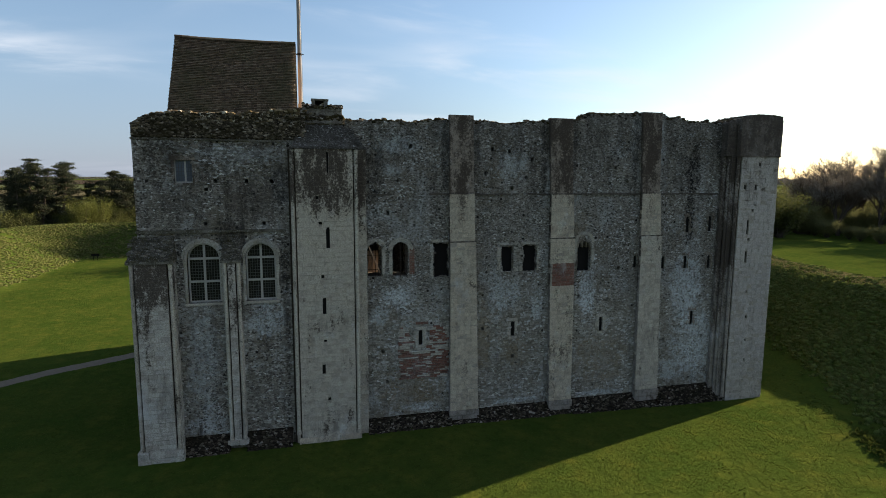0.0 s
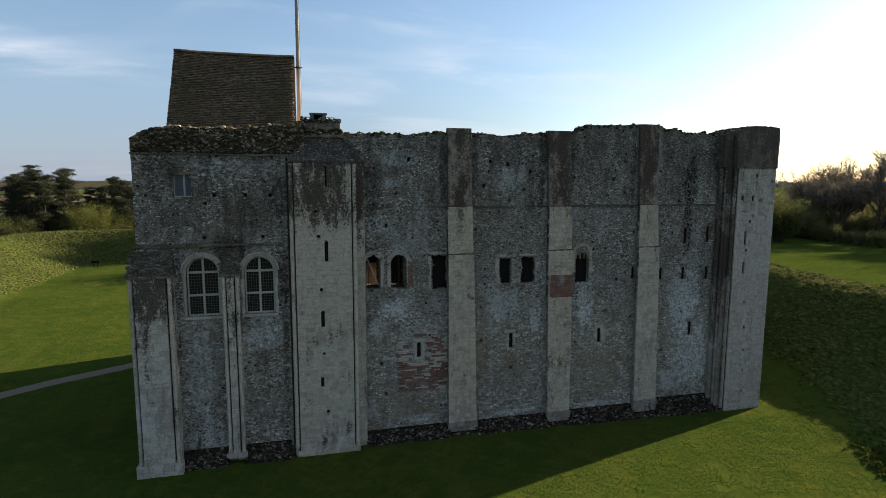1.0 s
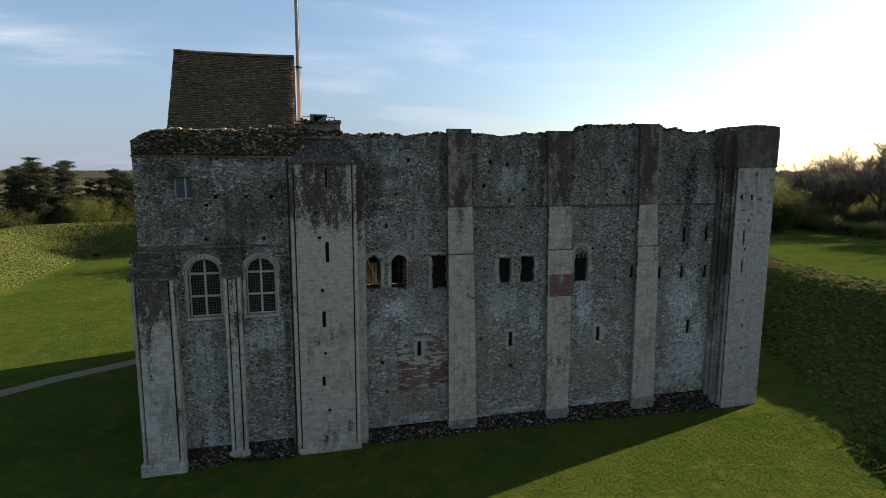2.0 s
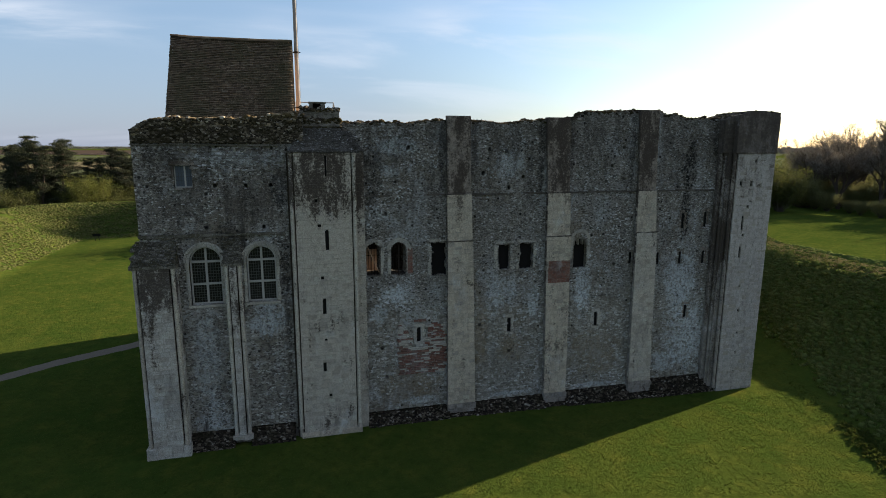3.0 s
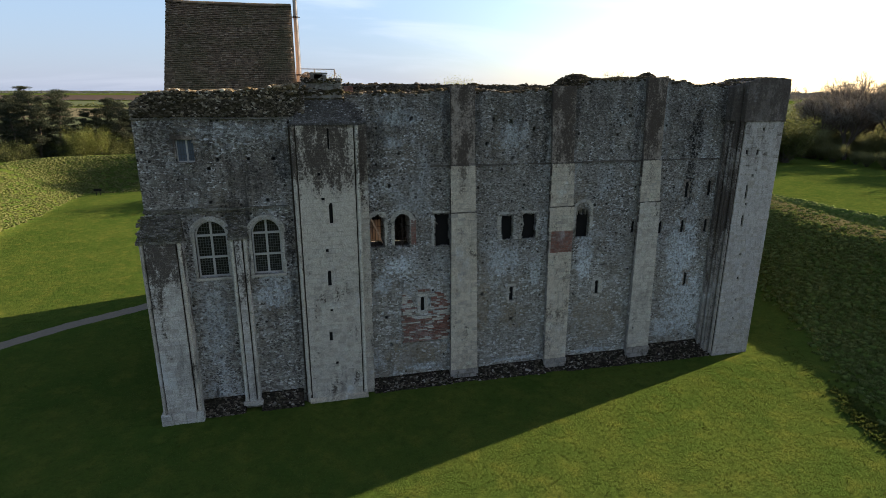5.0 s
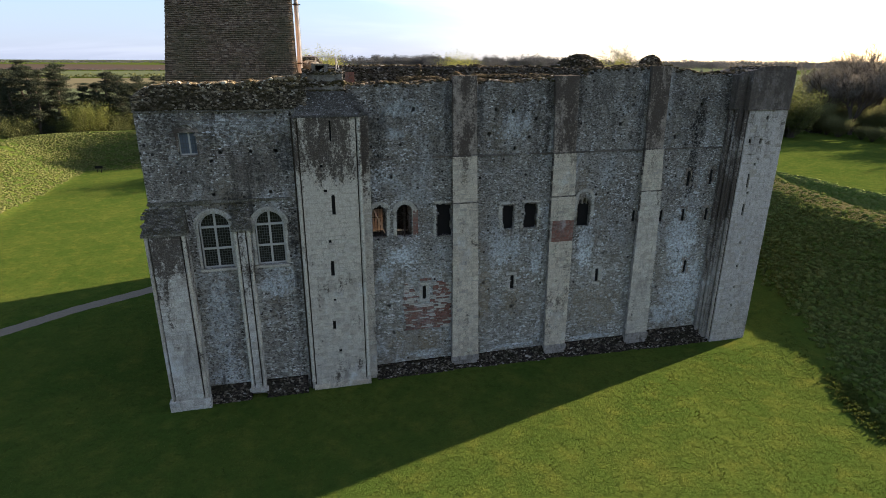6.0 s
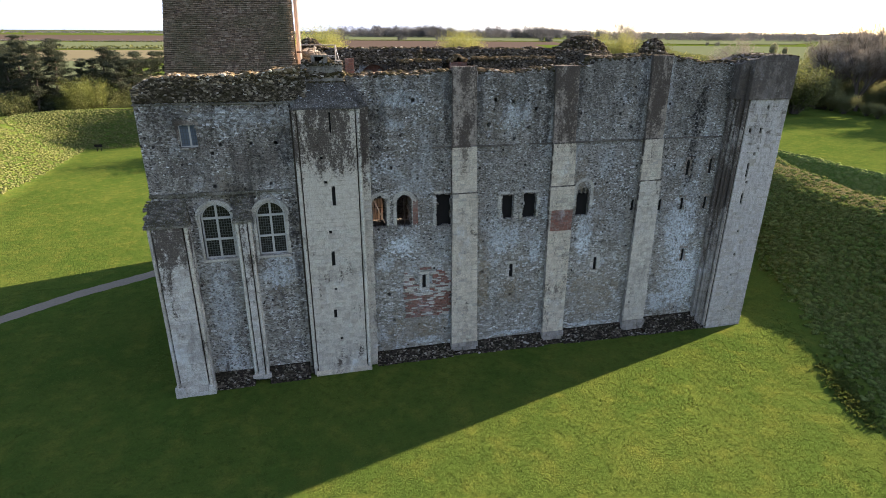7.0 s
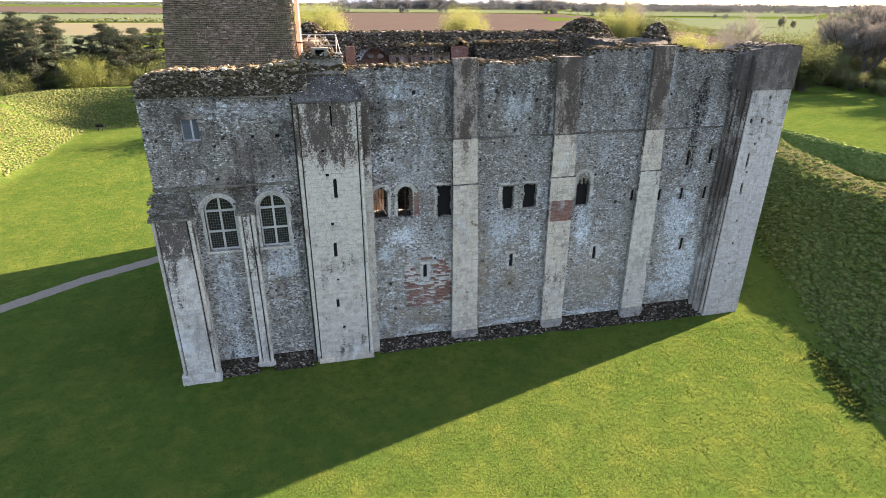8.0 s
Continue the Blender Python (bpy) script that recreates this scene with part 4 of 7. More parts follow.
wall_head("wall_head", 2.1, 22.3, FRONT + 0.02, FRONT + 1.2, FRONT_TOP, 4200, 21, parent=keep, low=0.03, high=0.09)
wall_head("wall_head", 0.2, 24.2, 18.95, 20.8, SOUTH_TOP, 3200, 22, parent=keep, low=0.04, high=0.10)
for i, (x0, x1, y, z) in enumerate(LEDGES):
    wall_head("wall_head", x0, x1, y - 0.05, 18.9, [(0, z + 0.04), (25, z + 0.04)], int(170 * (x1 - x0)), 23 + i, parent=keep, low=0.04, high=0.11, mat=MOSSTAN)
wall_head("wall_head", 11.1, 12.4, 17.85, 18.9, [(0, 13.7), (11.2, 13.85), (11.7, 14.2), (12.2, 13.9), (25, 13.7)], 420, 28, parent=keep, low=0.05, high=0.11, mat=MOSSTAN)
wall_head("wall_head", 6.5, 11.0, 18.0, 18.3, [(0, 13.16), (25, 13.16)], 220, 29, parent=keep, low=0.03, high=0.08, mat=MOSSTAN)
wall_head("wall_head", 0.6, 20.6, 22.2, 24.2, [(0, 14.5), (4, 14.25), (6.0, 14.1), (6.3, 12.9), (8.9, 12.9), (9.2, 14.0), (10.5, 14.05), (20, 14.2)], 1500, 25, low=0.05, high=0.11, parent=keep, axis="y")
wall_head("wall_head", 3, 20.6, 0.2, 2.0, [(0, 14.2), (20, 14.3)], 1200, 26, low=0.05, high=0.11, parent=keep, axis="y")
rng = random.Random(51)
places = []
for _ in range(6500):
    u, z = rng.uniform(0.4, 24.0), rng.uniform(11.8, 14.5)
    if 4.5 < u < 6.7 and z < 13.6:
        continue
    if (11.05 < u < 12.45 and z < 14.1) or (6.5 < u < 11.0 and z < 13.2):
        continue
    y = next((d for a, b, d, top in LEDGES if a < u < b and z < top), 18.9)
    k = rng.uniform(0.04, 0.11)
    places.append((u, y + rng.uniform(-0.02, 0.03), z, k * 1.3, 0.06, k * 0.8))
under(keep, tagged(lumps("core_stones", CORESTONE, places), "dark mossy core stones of the far wall"))

# stones that stand proud of the front wall
rng = random.Random(77)
places = []
blocked = [(h.u0 - 0.05, h.u1 + 0.05, h.z0 - 0.05, h.z1 + 0.05) for h in OPENINGS + slit_holes + putlog_holes] + [(6.7, 8.4, 0, 15), (11.65, 13.3, 0, 15), (16.5, 18.2, 0, 15), (4.35, 6.8, 2.2, 5.0)]
while len(places) < 6800:
    u, z = rng.uniform(3.1, 21.3), rng.uniform(5.4, 14.0)
    if any(a < u < b and c < z < d for a, b, c, d in blocked):
        continue
    k = rng.uniform(0.018, 0.05) * (1.25 if z < 6 else 1.0)
    if noise.noise((u * 0.5, z * 0.5, 2.0)) < -0.25 and rng.random() < 0.6:
        continue
    places.append((u, FRONT + rng.uniform(-0.01, 0.025), z, k * 1.3, 0.03, k * 0.9))
under(keep, tagged(lumps("wall_stones", FLINT, places), "flints and pale stones set in the rubble wall"))
places = []
z = 0.74
while z < 7.0:
    hh = rng.uniform(0.085, 0.135)
    u = 3.08
    while u < 21.3:
        w = rng.uniform(0.10, 0.26)
        c, m = u + w / 2, z + hh / 2 + 0.03 * noise.noise((u * 0.7, z, 1.0))
        loose = noise.noise((c * 0.6, m * 0.6, 8.0)) * 1.6 + (m - 5.6)
        if loose < 0.4 and rng.random() < 0.9 and not any(a < c < b and lo < m < hi for a, b, lo, hi in blocked):
            places.append((c, FRONT + 0.028 + rng.uniform(-0.008, 0.012), m, w * 0.52, 0.045, hh * 0.52))
        u += w
    z += hh
under(keep, tagged(lumps("coursed_stones", LOWSTONE, places), "small squared stones in rough courses"))

# string course
line = new("string_course")
line.parent = keep
line.location = (-12, -10, 0)
tagged(line, "thin weathered string course")
for a, b in ((3.08, 4.2), (5.9, 6.86), (8.06, 10.1), (10.5, 11.84), (12.93, 16.7), (17.82, 21.3)):
    k = max(2, round((b - a) / 0.55))
    for i in range(k):
        x0, x1 = a + (b - a) * i / k, a + (b - a) * (i + 1) / k
        dz = rng.uniform(-0.015, 0.015)
        bm = prism(bmesh.new(), [(x0 + 0.003, 10.88 + dz), (x1 - 0.003, 10.88 + dz), (x1 - 0.003, 10.96 + dz), (x0 + 0.003, 10.96 + dz)], FRONT - 0.05 + rng.uniform(-0.02, 0.02), FRONT + 0.1)
        part("course_stone", bm, NEAR_BLACK, line).matrix_parent_inverse = Matrix.Identity(4)


def pilaster(stages, seed, patch=None, foot=0.05, drop=0.45):
    """A stepped, slightly tapering pilaster buttress. stages: rows of the lower ends, the upper ends, z0, z1, y, material."""
    base = None
    for i, ((x0, x1), (t0, t1), z0, z1, y, mat) in enumerate(stages):
        core = bmesh.new()
        e = 0.008
        hull(core, [(x, yy, z) for z, l, r_ in ((z0, x0 + e, x1 - e), (z1, t0 + e, t1 - e)) for x in (l, r_) for yy in (y + (0.003 if mat is ASHLAR_DARK else 0.010), FRONT + 0.12)])
        if base is None:
            base = under(keep, part("buttress", core, MORTAR, label="flat pilaster buttress of coursed limestone, set back in three stages"))
        else:
            part("upper_core", core, mat if mat is ASHLAR_DARK else MORTAR, base)
        cut = [Hole(x0 - 1, x1 + 1, patch[0], patch[1])] if patch and z0 < patch[0] < z1 else []
        high = 0.21 if mat is not ASHLAR_DARK else 0.19
        courses(base, mat, x0, x1, z0, z1, y, seed + i, high, 0.30, cut, depth=0.16, top=(t0, t1), gap=0.002 if mat is ASHLAR_DARK else 0.006, uneven=0.25 if mat is ASHLAR_DARK else 1.0)
        # Left faces darker: lichen stain, with their shaded side put into the colour.
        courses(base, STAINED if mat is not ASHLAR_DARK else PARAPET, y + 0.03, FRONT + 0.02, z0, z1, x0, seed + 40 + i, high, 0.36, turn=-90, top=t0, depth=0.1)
        courses(base, mat, y + 0.1, FRONT + 0.02, z0, z1, x1, seed + 60 + i, high * 1.5, 0.36, turn=90, top=t1)
        if i < len(stages) - 1:
            cap = bmesh.new()
            prism(cap, [(t0 - 0.01, z1 - 0.03), (t1 + 0.01, z1 - 0.03), (t1 + 0.01, z1 + 0.025), (t0 - 0.01, z1 + 0.025)], y - 0.015, FRONT)
            part("set_off", cap, STAINED, base)
    (x0, x1), _, z0, _, y, mat = stages[0]
    courses(base, STAINED, x0 - 0.04, x1 + 0.04, z0 - drop, z0, y - foot, seed + 9, 0.24, 0.34, depth=0.3, gap=0.012)
    if patch:
        courses(base, BRICK, x0 - 0.03, x1 - 0.06, patch[0], patch[1], y - 0.004, seed + 70, 0.078, 0.23, limit=120, name="brick")
    return base


pilaster([((6.91, 8.31), (6.86, 8.09), 0.60, 8.74, 0.46, ASHLAR), ((6.85, 8.07), (6.82, 8.0), 8.74, 10.95, 0.49, ASHLAR), ((6.83, 7.98), (6.80, 7.92), 10.95, 14.47, 0.52, ASHLAR_DARK)], 100)
pilaster([((12.01, 13.2), (11.84, 13.13), 0.62, 8.80, 0.46, ASHLAR), ((11.86, 13.1), (11.85, 13.02), 8.80, 10.93, 0.49, ASHLAR), ((11.84, 12.98), (11.68, 12.86), 10.93, 14.47, 0.52, ASHLAR_DARK)], 200, (6.46, 7.58), drop=0.5)
pilaster([((16.84, 18.17), (16.79, 17.95), 0.74, 8.83, 0.46, ASHLAR_PALE), ((16.77, 17.92), (16.75, 17.77), 8.83, 10.96, 0.49, ASHLAR), ((16.76, 17.74), (16.6, 17.66), 10.96, 14.9, 0.52, ASHLAR_DARK)], 300, drop=0.6)


# corner turrets
def shaft(parent, x, y, z0, z1, r=0.085, mat=None):
    """A round angle shaft with a small base and necking."""
    bm = bmesh.new()
    tube(bm, (x, y, z0), (x, y, z1), r, r, 12)
    col = part("angle_shaft", bm, mat or ASHLAR_PALE, parent)
    bm = bmesh.new()
    tube(bm, (x, y, z0 - 0.02), (x, y, z0 + 0.16), r * 1.35, r * 1.05, 10)
    part("shaft_base", bm, mat or ASHLAR_PALE, parent)
    bm = bmesh.new()
    tube(bm, (x, y, z1 - 0.1), (x, y, z1 + 0.02), r * 1.0, r * 1.4, 10)
    part("shaft_capital", bm, mat or ASHLAR_PALE, parent)
    return col


NE_SLITS = [Hole(1.33, 1.42, 11.85, 12.72, "flat"), Hole(1.26, 1.41, 8.66, 9.55, "round"), Hole(1.05, 1.21, 5.75, 6.50, "round"), Hole(0.98, 1.12, 3.1, 3.53, "round"),
            Hole(0.96, 1.10, 9.68, 9.84), Hole(1.02, 1.15, 7.36, 7.50), Hole(1.08, 1.21, 4.54, 4.68), Hole(1.20, 1.33, 1.87, 2.01), Hole(0.86, 0.98, 10.75, 10.88)]
me = wall_mesh("turret_core", MORTAR, 0.055, 2.415, 0, 12.84, 1.2, facing_north(0.014), NE_SLITS, rough=0.0, step=0.6)
ne = under(keep, part("corner_turret", me, label="square corner turret of coursed limestone with round angle shafts"))
courses(ne, ASHLAR_PALE, 0.05, 2.42, 0.22, 12.84, 0.0, 400, 0.19, 0.30, NE_SLITS, limit=300)
shaft(ne, -0.08, 0.07, 0.45, 12.8)
shaft(ne, 2.55, 0.07, 0.25, 12.8)
bm = bmesh.new()
box(bm, -0.16, 0.02, 0.10, 1.2, 0, 12.84)
box(bm, 2.46, 3.0, 0.38, 1.2, 0, 12.84)
part("turret_side", bm, MORTAR, ne)
# Dark strips paint the shade of the narrow grooves beside the shafts.
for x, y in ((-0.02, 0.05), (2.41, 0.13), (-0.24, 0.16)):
    part("groove", box(bmesh.new(), x, x + 0.085, y, 1.2, 0, 12.84), CORE, ne, "dark strip for the shade in the groove by the angle shaft")
courses(ne, ASHLAR_PALE, 2.64, 3.02, 0.2, 12.84, 0.36, 410, 0.19, 0.3, gap=0.008)
courses(ne, ASHLAR_PALE, 0.02, 0.4, 0.2, 12.84, 2.64, 430, 0.19, 0.40, turn=90, depth=0.1)
courses(ne, ASHLAR, -0.08, 2.66, -0.12, 0.24, -0.07, 440, 0.36, 0.75, depth=0.3)
# weathered cap: a drip band, a hollow slope, and a small lean-to slope beside it
bm = bmesh.new()
hull(bm, [(x, y, z) for x in (-0.15, 2.62) for y in (-0.06, 1.5) for z in (12.84, 12.92)])
for (l0, r0, y0, z0), (l1, r1, y1, z1) in (((-0.10, 2.59, -0.02, 12.92), (0.06, 2.36, 0.16, 13.22)), ((0.06, 2.36, 0.16, 13.22), (0.24, 2.16, 0.34, 13.55)), ((0.24, 2.16, 0.34, 13.55), (0.36, 2.06, 0.48, 13.86))):
    hull(bm, [(l0, y0, z0), (r0, y0, z0), (l0, 1.5, z0), (r0, 1.5, z0), (l1, y1, z1), (r1, y1, z1), (l1, 1.6, z1), (r1, 1.6, z1)])
hull(bm, [(2.45, 0.32, 12.84), (3.05, 0.32, 12.84), (2.45, 1.4, 12.84), (3.05, 1.4, 12.84), (2.45, 0.32, 12.9), (3.05, 0.32, 12.9), (2.05, 0.62, 13.75), (2.36, 0.62, 13.75), (2.05, 1.4, 13.75), (2.36, 1.4, 13.75)])
bmesh.ops.subdivide_edges(bm, edges=bm.edges[:], cuts=5, use_grid_fill=True)
for v in bm.verts:
    v.co += Vector((0.7, 0.6, 0.7)) * 0.03 * noise.noise(v.co * 3.1)
part("weathering", bm, CAP, ne, "sloping turret cap, dark with moss and pale lichen")
rng = random.Random(62)
places = []
for _ in range(520):
    t, k = rng.random(), rng.uniform(0.012, 0.04)
    places.append((rng.uniform(-0.08 + 0.44 * t, 2.55 - 0.5 * t), 0.5 * t - 0.01, 12.93 + 0.93 * t, k * 1.5, k * 0.7, k * 0.8))
for _ in range(90):
    t, k = rng.random(), rng.uniform(0.02, 0.05)
    places.append((2.62 + 0.38 * rng.random() - 0.5 * t, 0.32 + 0.3 * t, 12.9 + 0.85 * t, k * 1.2, k, k * 0.8))
under(ne, lumps("cap_stones", CAP, places))
bm = bmesh.new()
box(bm, 0.42, 2.03, 0.54, 1.9, 13.5, 14.60)
part("turret_top", bm, TURRET_TOP, ne)
courses(ne, TURRET_TOP, 0.40, 2.05, 13.80, 14.62, 0.52, 450, 0.2, 0.30, gap=0.01)
bm = bmesh.new()
box(bm, 0.36, 2.07, 0.46, 0.9, 13.92, 14.0, 0.02)
part("band", bm, TURRET_TOP, ne)
for x0, x1, z0, z1 in ((0.80, 0.95, 14.62, 14.88), (1.30, 1.46, 14.62, 14.86), (0.78, 1.50, 14.88, 14.95)):
    part("recess_stone", box(bmesh.new(), x0, x1, 0.56, 1.0, z0, z1, 0.012), TURRET_TOP, ne)
# The black plate stands in for the shade inside the recess.
part("recess", box(bmesh.new(), 0.95, 1.30, 0.86, 0.98, 14.62, 14.88), SHADE_AND_WOOD, ne, "black panel for the shade in the turret-top recess")
rng = random.Random(61)
places = []
for _ in range(520):
    z = rng.choice((13.9, 14.14, 14.2, 14.64, 14.64)) + rng.gauss(0, 0.05)
    k = rng.uniform(0.02, 0.06)
    places.append((rng.uniform(0.42, 2.1), 0.53 + rng.uniform(-0.03, 0.03) + (rng.uniform(0, 0.8) if z > 14.6 else 0), z, k * 1.4, k, k * 0.8))
under(ne, lumps("moss_clumps", TOPSTONE, places))
courses(ne, TURRET_TOP, 1.75, 2.05, 14.62, 14.74, 0.58, 456, 0.12, 0.4, depth=0.4)

NW_SLITS = [Hole(22.62, 22.74, 8.84, 9.60), Hole(22.63, 22.76, 7.35, 7.95), Hole(22.28, 22.42, 11.17, 11.40, "round"), Hole(22.93, 23.07, 11.14, 11.39, "round"), Hole(23.1, 23.22, 12.35, 12.5),
            Hole(22.85, 22.97, 10.0, 10.13), Hole(22.72, 22.86, 8.5, 8.62), Hole(22.86, 22.98, 5.72, 5.86), Hole(22.93, 23.06, 4.35, 4.50), Hole(23.0, 23.11, 3.1, 3.22), Hole(23.02, 23.13, 2.0, 2.13), Hole(23.02, 23.13, 0.9, 1.03)]
me = wall_mesh("turret_core", MORTAR, 22.045, 24.30, -0.3, 12.84, 1.2, facing_north(0.007), NW_SLITS, rough=0.0, step=0.6)
nw = under(keep, part("corner_turret", me, label="square corner turret of grey coursed limestone with a black parapet"))
courses(nw, ASHLAR_WEST, 22.04, 24.34, -0.15, 12.83, 0.0, 500, 0.19, 0.30, NW_SLITS, limit=300, gap=0.004)
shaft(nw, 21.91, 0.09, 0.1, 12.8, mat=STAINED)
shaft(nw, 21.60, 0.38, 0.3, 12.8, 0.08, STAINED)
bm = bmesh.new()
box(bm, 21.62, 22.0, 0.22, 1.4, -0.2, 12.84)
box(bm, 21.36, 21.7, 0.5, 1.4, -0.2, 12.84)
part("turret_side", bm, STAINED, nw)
# Groove strips here too, their shade put into a dark colour.
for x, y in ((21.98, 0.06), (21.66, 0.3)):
    part("groove", box(bmesh.new(), x, x + 0.07, y, 1.2, 0, 12.84), CORE, nw, "dark strip for the shade in the groove by the angle shaft")
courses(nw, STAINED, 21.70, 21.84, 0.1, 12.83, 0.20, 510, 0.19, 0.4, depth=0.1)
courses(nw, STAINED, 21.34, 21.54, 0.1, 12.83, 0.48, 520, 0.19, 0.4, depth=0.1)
bm = bmesh.new()
box(bm, 21.88, 24.30, -0.047, 2.3, 12.84, 14.62)
hull(bm, [(x, y, z) for y in (0.26, 1.6) for x, z in ((21.32, 12.84), (21.95, 12.84), (21.32, 14.5), (21.95, 14.72))])
part("parapet_core", bm, PARAPET, nw)
courses(nw, PARAPET, 21.86, 24.36, 12.84, 14.66, -0.05, 530, 0.18, 0.3, gap=0.002, uneven=0.2)
courses(nw, NEAR_BLACK, 21.30, 21.86, 12.84, 14.46, 0.24, 540, 0.18, 0.45, gap=0.003)
courses(nw, PARAPET, -0.04, 2.3, 12.84, 14.66, 24.36, 545, 0.25, 0.45, turn=90)
bm = bmesh.new()
box(bm, 21.84, 24.38, -0.08, 0.2, 12.80, 12.86, 0.015)
part("band", bm, ASHLAR_DARK, nw)
# the broken top of the parapet rises to a low hump
NW_TOP = [(21.3, 14.5), (21.9, 14.72), (22.5, 14.90), (23.3, 14.94), (24.36, 14.86)]
cap = wall_mesh("parapet_top", PARAPET, 21.3, 24.36, 14.4, 15.2, 2.2, facing_north(-0.02), (), lambda u: ragged(u, NW_TOP, 0.05, 9.0), bend=14.45, rough=0.04, step=0.12)
for v in cap.vertices:
    if v.co.x < 21.87:
        v.co.y = max(v.co.y, 0.25)
part("parapet_top", cap, parent=nw, label="crumbling top of the black parapet")
places = []
for _ in range(420):
    u, k = rng.uniform(21.4, 24.3), rng.uniform(0.025, 0.075)
    places.append((u, rng.uniform(0.0, 2.1) if u > 21.9 else rng.uniform(0.3, 1.4), ragged(u, NW_TOP, 0.05, 9.0) - 0.01, k * 1.3, k, k * 0.7))
under(nw, lumps("cap_stones", TOPSTONE, places))

# rubble plinth
def batter(name, parent, x0, x1, ytop, ztop, yfoot, zfoot, n, seed, pieces=0):
    bm = bmesh.new()
    hull(bm, [(x0, ytop, ztop), (x1, ytop, ztop), (x0, yfoot + 0.08, zfoot - 0.3), (x1, yfoot + 0.08, zfoot - 0.3), (x0, ytop + 0.4, ztop), (x1, ytop + 0.4, ztop), (x0, ytop + 0.4, zfoot - 0.3), (x1, ytop + 0.4, zfoot - 0.3)])
    base = under(parent, part(name, bm, PLINTH_CORE, label="dark rubble plinth stripped of its facing"))
    r = random.Random(seed)
    places = []
    for i in range(n):
        t = r.random()
        k = r.uniform(0.025, 0.07)
        places.append((r.uniform(x0 + 0.04, x1 - 0.04), yfoot + (ytop - yfoot) * t + r.uniform(-0.01, 0.05), zfoot + (ztop - zfoot) * t - 0.03, k * 1.3, k, k * 0.9))
    under(base, lumps("plinth_stones", PLINTH, places))
    return base


for i, (a, b, za, zf) in enumerate(((3.0, 7.0, 0.54, -0.12), (8.25, 12.05, 0.52, -0.1), (13.15, 16.9, 0.56, -0.1), (18.1, 21.98, 0.70, -0.12))):
    batter("plinth", keep, a, b, FRONT - 0.03, za, 0.06, zf, 1500, 60 + i)
for i, (a, b, za) in enumerate(((7.0, 8.25, 0.12), (12.05, 13.15, 0.08), (16.9, 18.1, 0.10))):
    batter("plinth", keep, a, b, 0.42, za, 0.10, -0.12, 300, 80 + i)


# dressed surrounds
def surround(parent, h, y, seed, side=0.16, mat=None, sill=True):
    """Blocks up both sides of a slit, a head stone and a sill."""
    mat = mat or TRIM
    n = max(2, round((h.z1 - h.z0) / 0.26))
    r = random.Random(seed)
    bm = box(bmesh.new(), h.u0 - 0.16, h.u1 + 0.16, y - 0.012, y + 0.12, h.z1 + 0.004, h.z1 + 0.17, 0.012)
    head = under(parent, part("surround", bm, mat, label="pale dressed stones round a narrow slit"))
    if sill:
        part("sill", box(bmesh.new(), h.u0 - 0.13, h.u1 + 0.13, y - 0.012, y + 0.12, h.z0 - 0.13, h.z0 - 0.004, 0.012), mat, head)
    for s in (-1, 1):
        for i in range(n):
            a, b = h.z0 + (h.z1 - h.z0) * i / n, h.z0 + (h.z1 - h.z0) * (i + 1) / n
            w = side * r.uniform(0.7, 1.5)
            e = h.u0 if s < 0 else h.u1
            part("jamb_stone", box(bmesh.new(), min(e, e + s * w) + 0.004, max(e, e + s * w) - 0.004, y - 0.012, y + 0.12, a + 0.004, b - 0.004, 0.012), mat, head)
    return head


for i, h in enumerate(slit_holes):
    surround(keep, h, FRONT, 700 + i, 0.16 if i < 3 else 0.09, TRIM if i < 3 else ASHLAR_DARK, i < 3)


# No shutters here: black panels put the shade inside the slits into colour.
for x, a, b in SLITS:
    under(keep, part("shutter", box(bmesh.new(), x - 0.094, x + 0.094, FRONT + 0.07, FRONT + 0.10, a, b + 0.09), SHADE_AND_WOOD))
# Black panels again, for the darkness seen through four of the openings.
for h in OPENINGS[2:]:
    under(keep, part("shutter", box(bmesh.new(), h.u0 - 0.03, h.u1 + 0.03, FRONT + 0.20, FRONT + 0.23, h.z0 - 0.02, h.z1 + 0.12), SHADE_AND_WOOD))
# Black panels for the shade inside the turret slits and beam holes.
for h in NE_SLITS + NW_SLITS:
    under(keep, part("shutter", box(bmesh.new(), h.u0 + 0.002, h.u1 - 0.002, 0.07, 0.10, h.z0, h.z1 + (0.04 if h.u0 < 20 else 0.0)), SHADE_AND_WOOD))


def arch_ring(parent, cx, zs, r0, r1, y, depth, n, mat, jamb=0.0, seed=0, name="voussoir"):
    """A round arch of single wedge stones, with jamb stones below."""
    r = random.Random(seed)
    for i in range(n):
        a0, a1 = math.pi * i / n + 0.012, math.pi * (i + 1) / n - 0.012
        bm = bmesh.new()
        pts = [(cx + r0 * math.cos(t), zs + r0 * math.sin(t)) for t in (a0, (a0 + a1) / 2, a1)] + [(cx + r1 * math.cos(t), zs + r1 * math.sin(t)) for t in (a1, (a0 + a1) / 2, a0)]
        prism(bm, pts, y + r.uniform(-0.012, 0.006), y + depth)
        part(name, bm, mat, parent)
    if jamb:
        k = max(2, round(jamb / 0.3))
        for s in (-1, 1):
            for i in range(k):
                a, b = zs - jamb + jamb * i / k + 0.005, zs - jamb + jamb * (i + 1) / k - 0.005
                bm = bmesh.new()
                w = r1 - r0 + r.choice((0, 0.02, 0.04))
                e0, e1 = sorted((cx + s * r0, cx + s * (r0 + w)))
                box(bm, e0, e1, y + r.uniform(-0.01, 0.006), y + depth, a, b, 0.012)
                part("jamb_stone", bm, mat, parent)


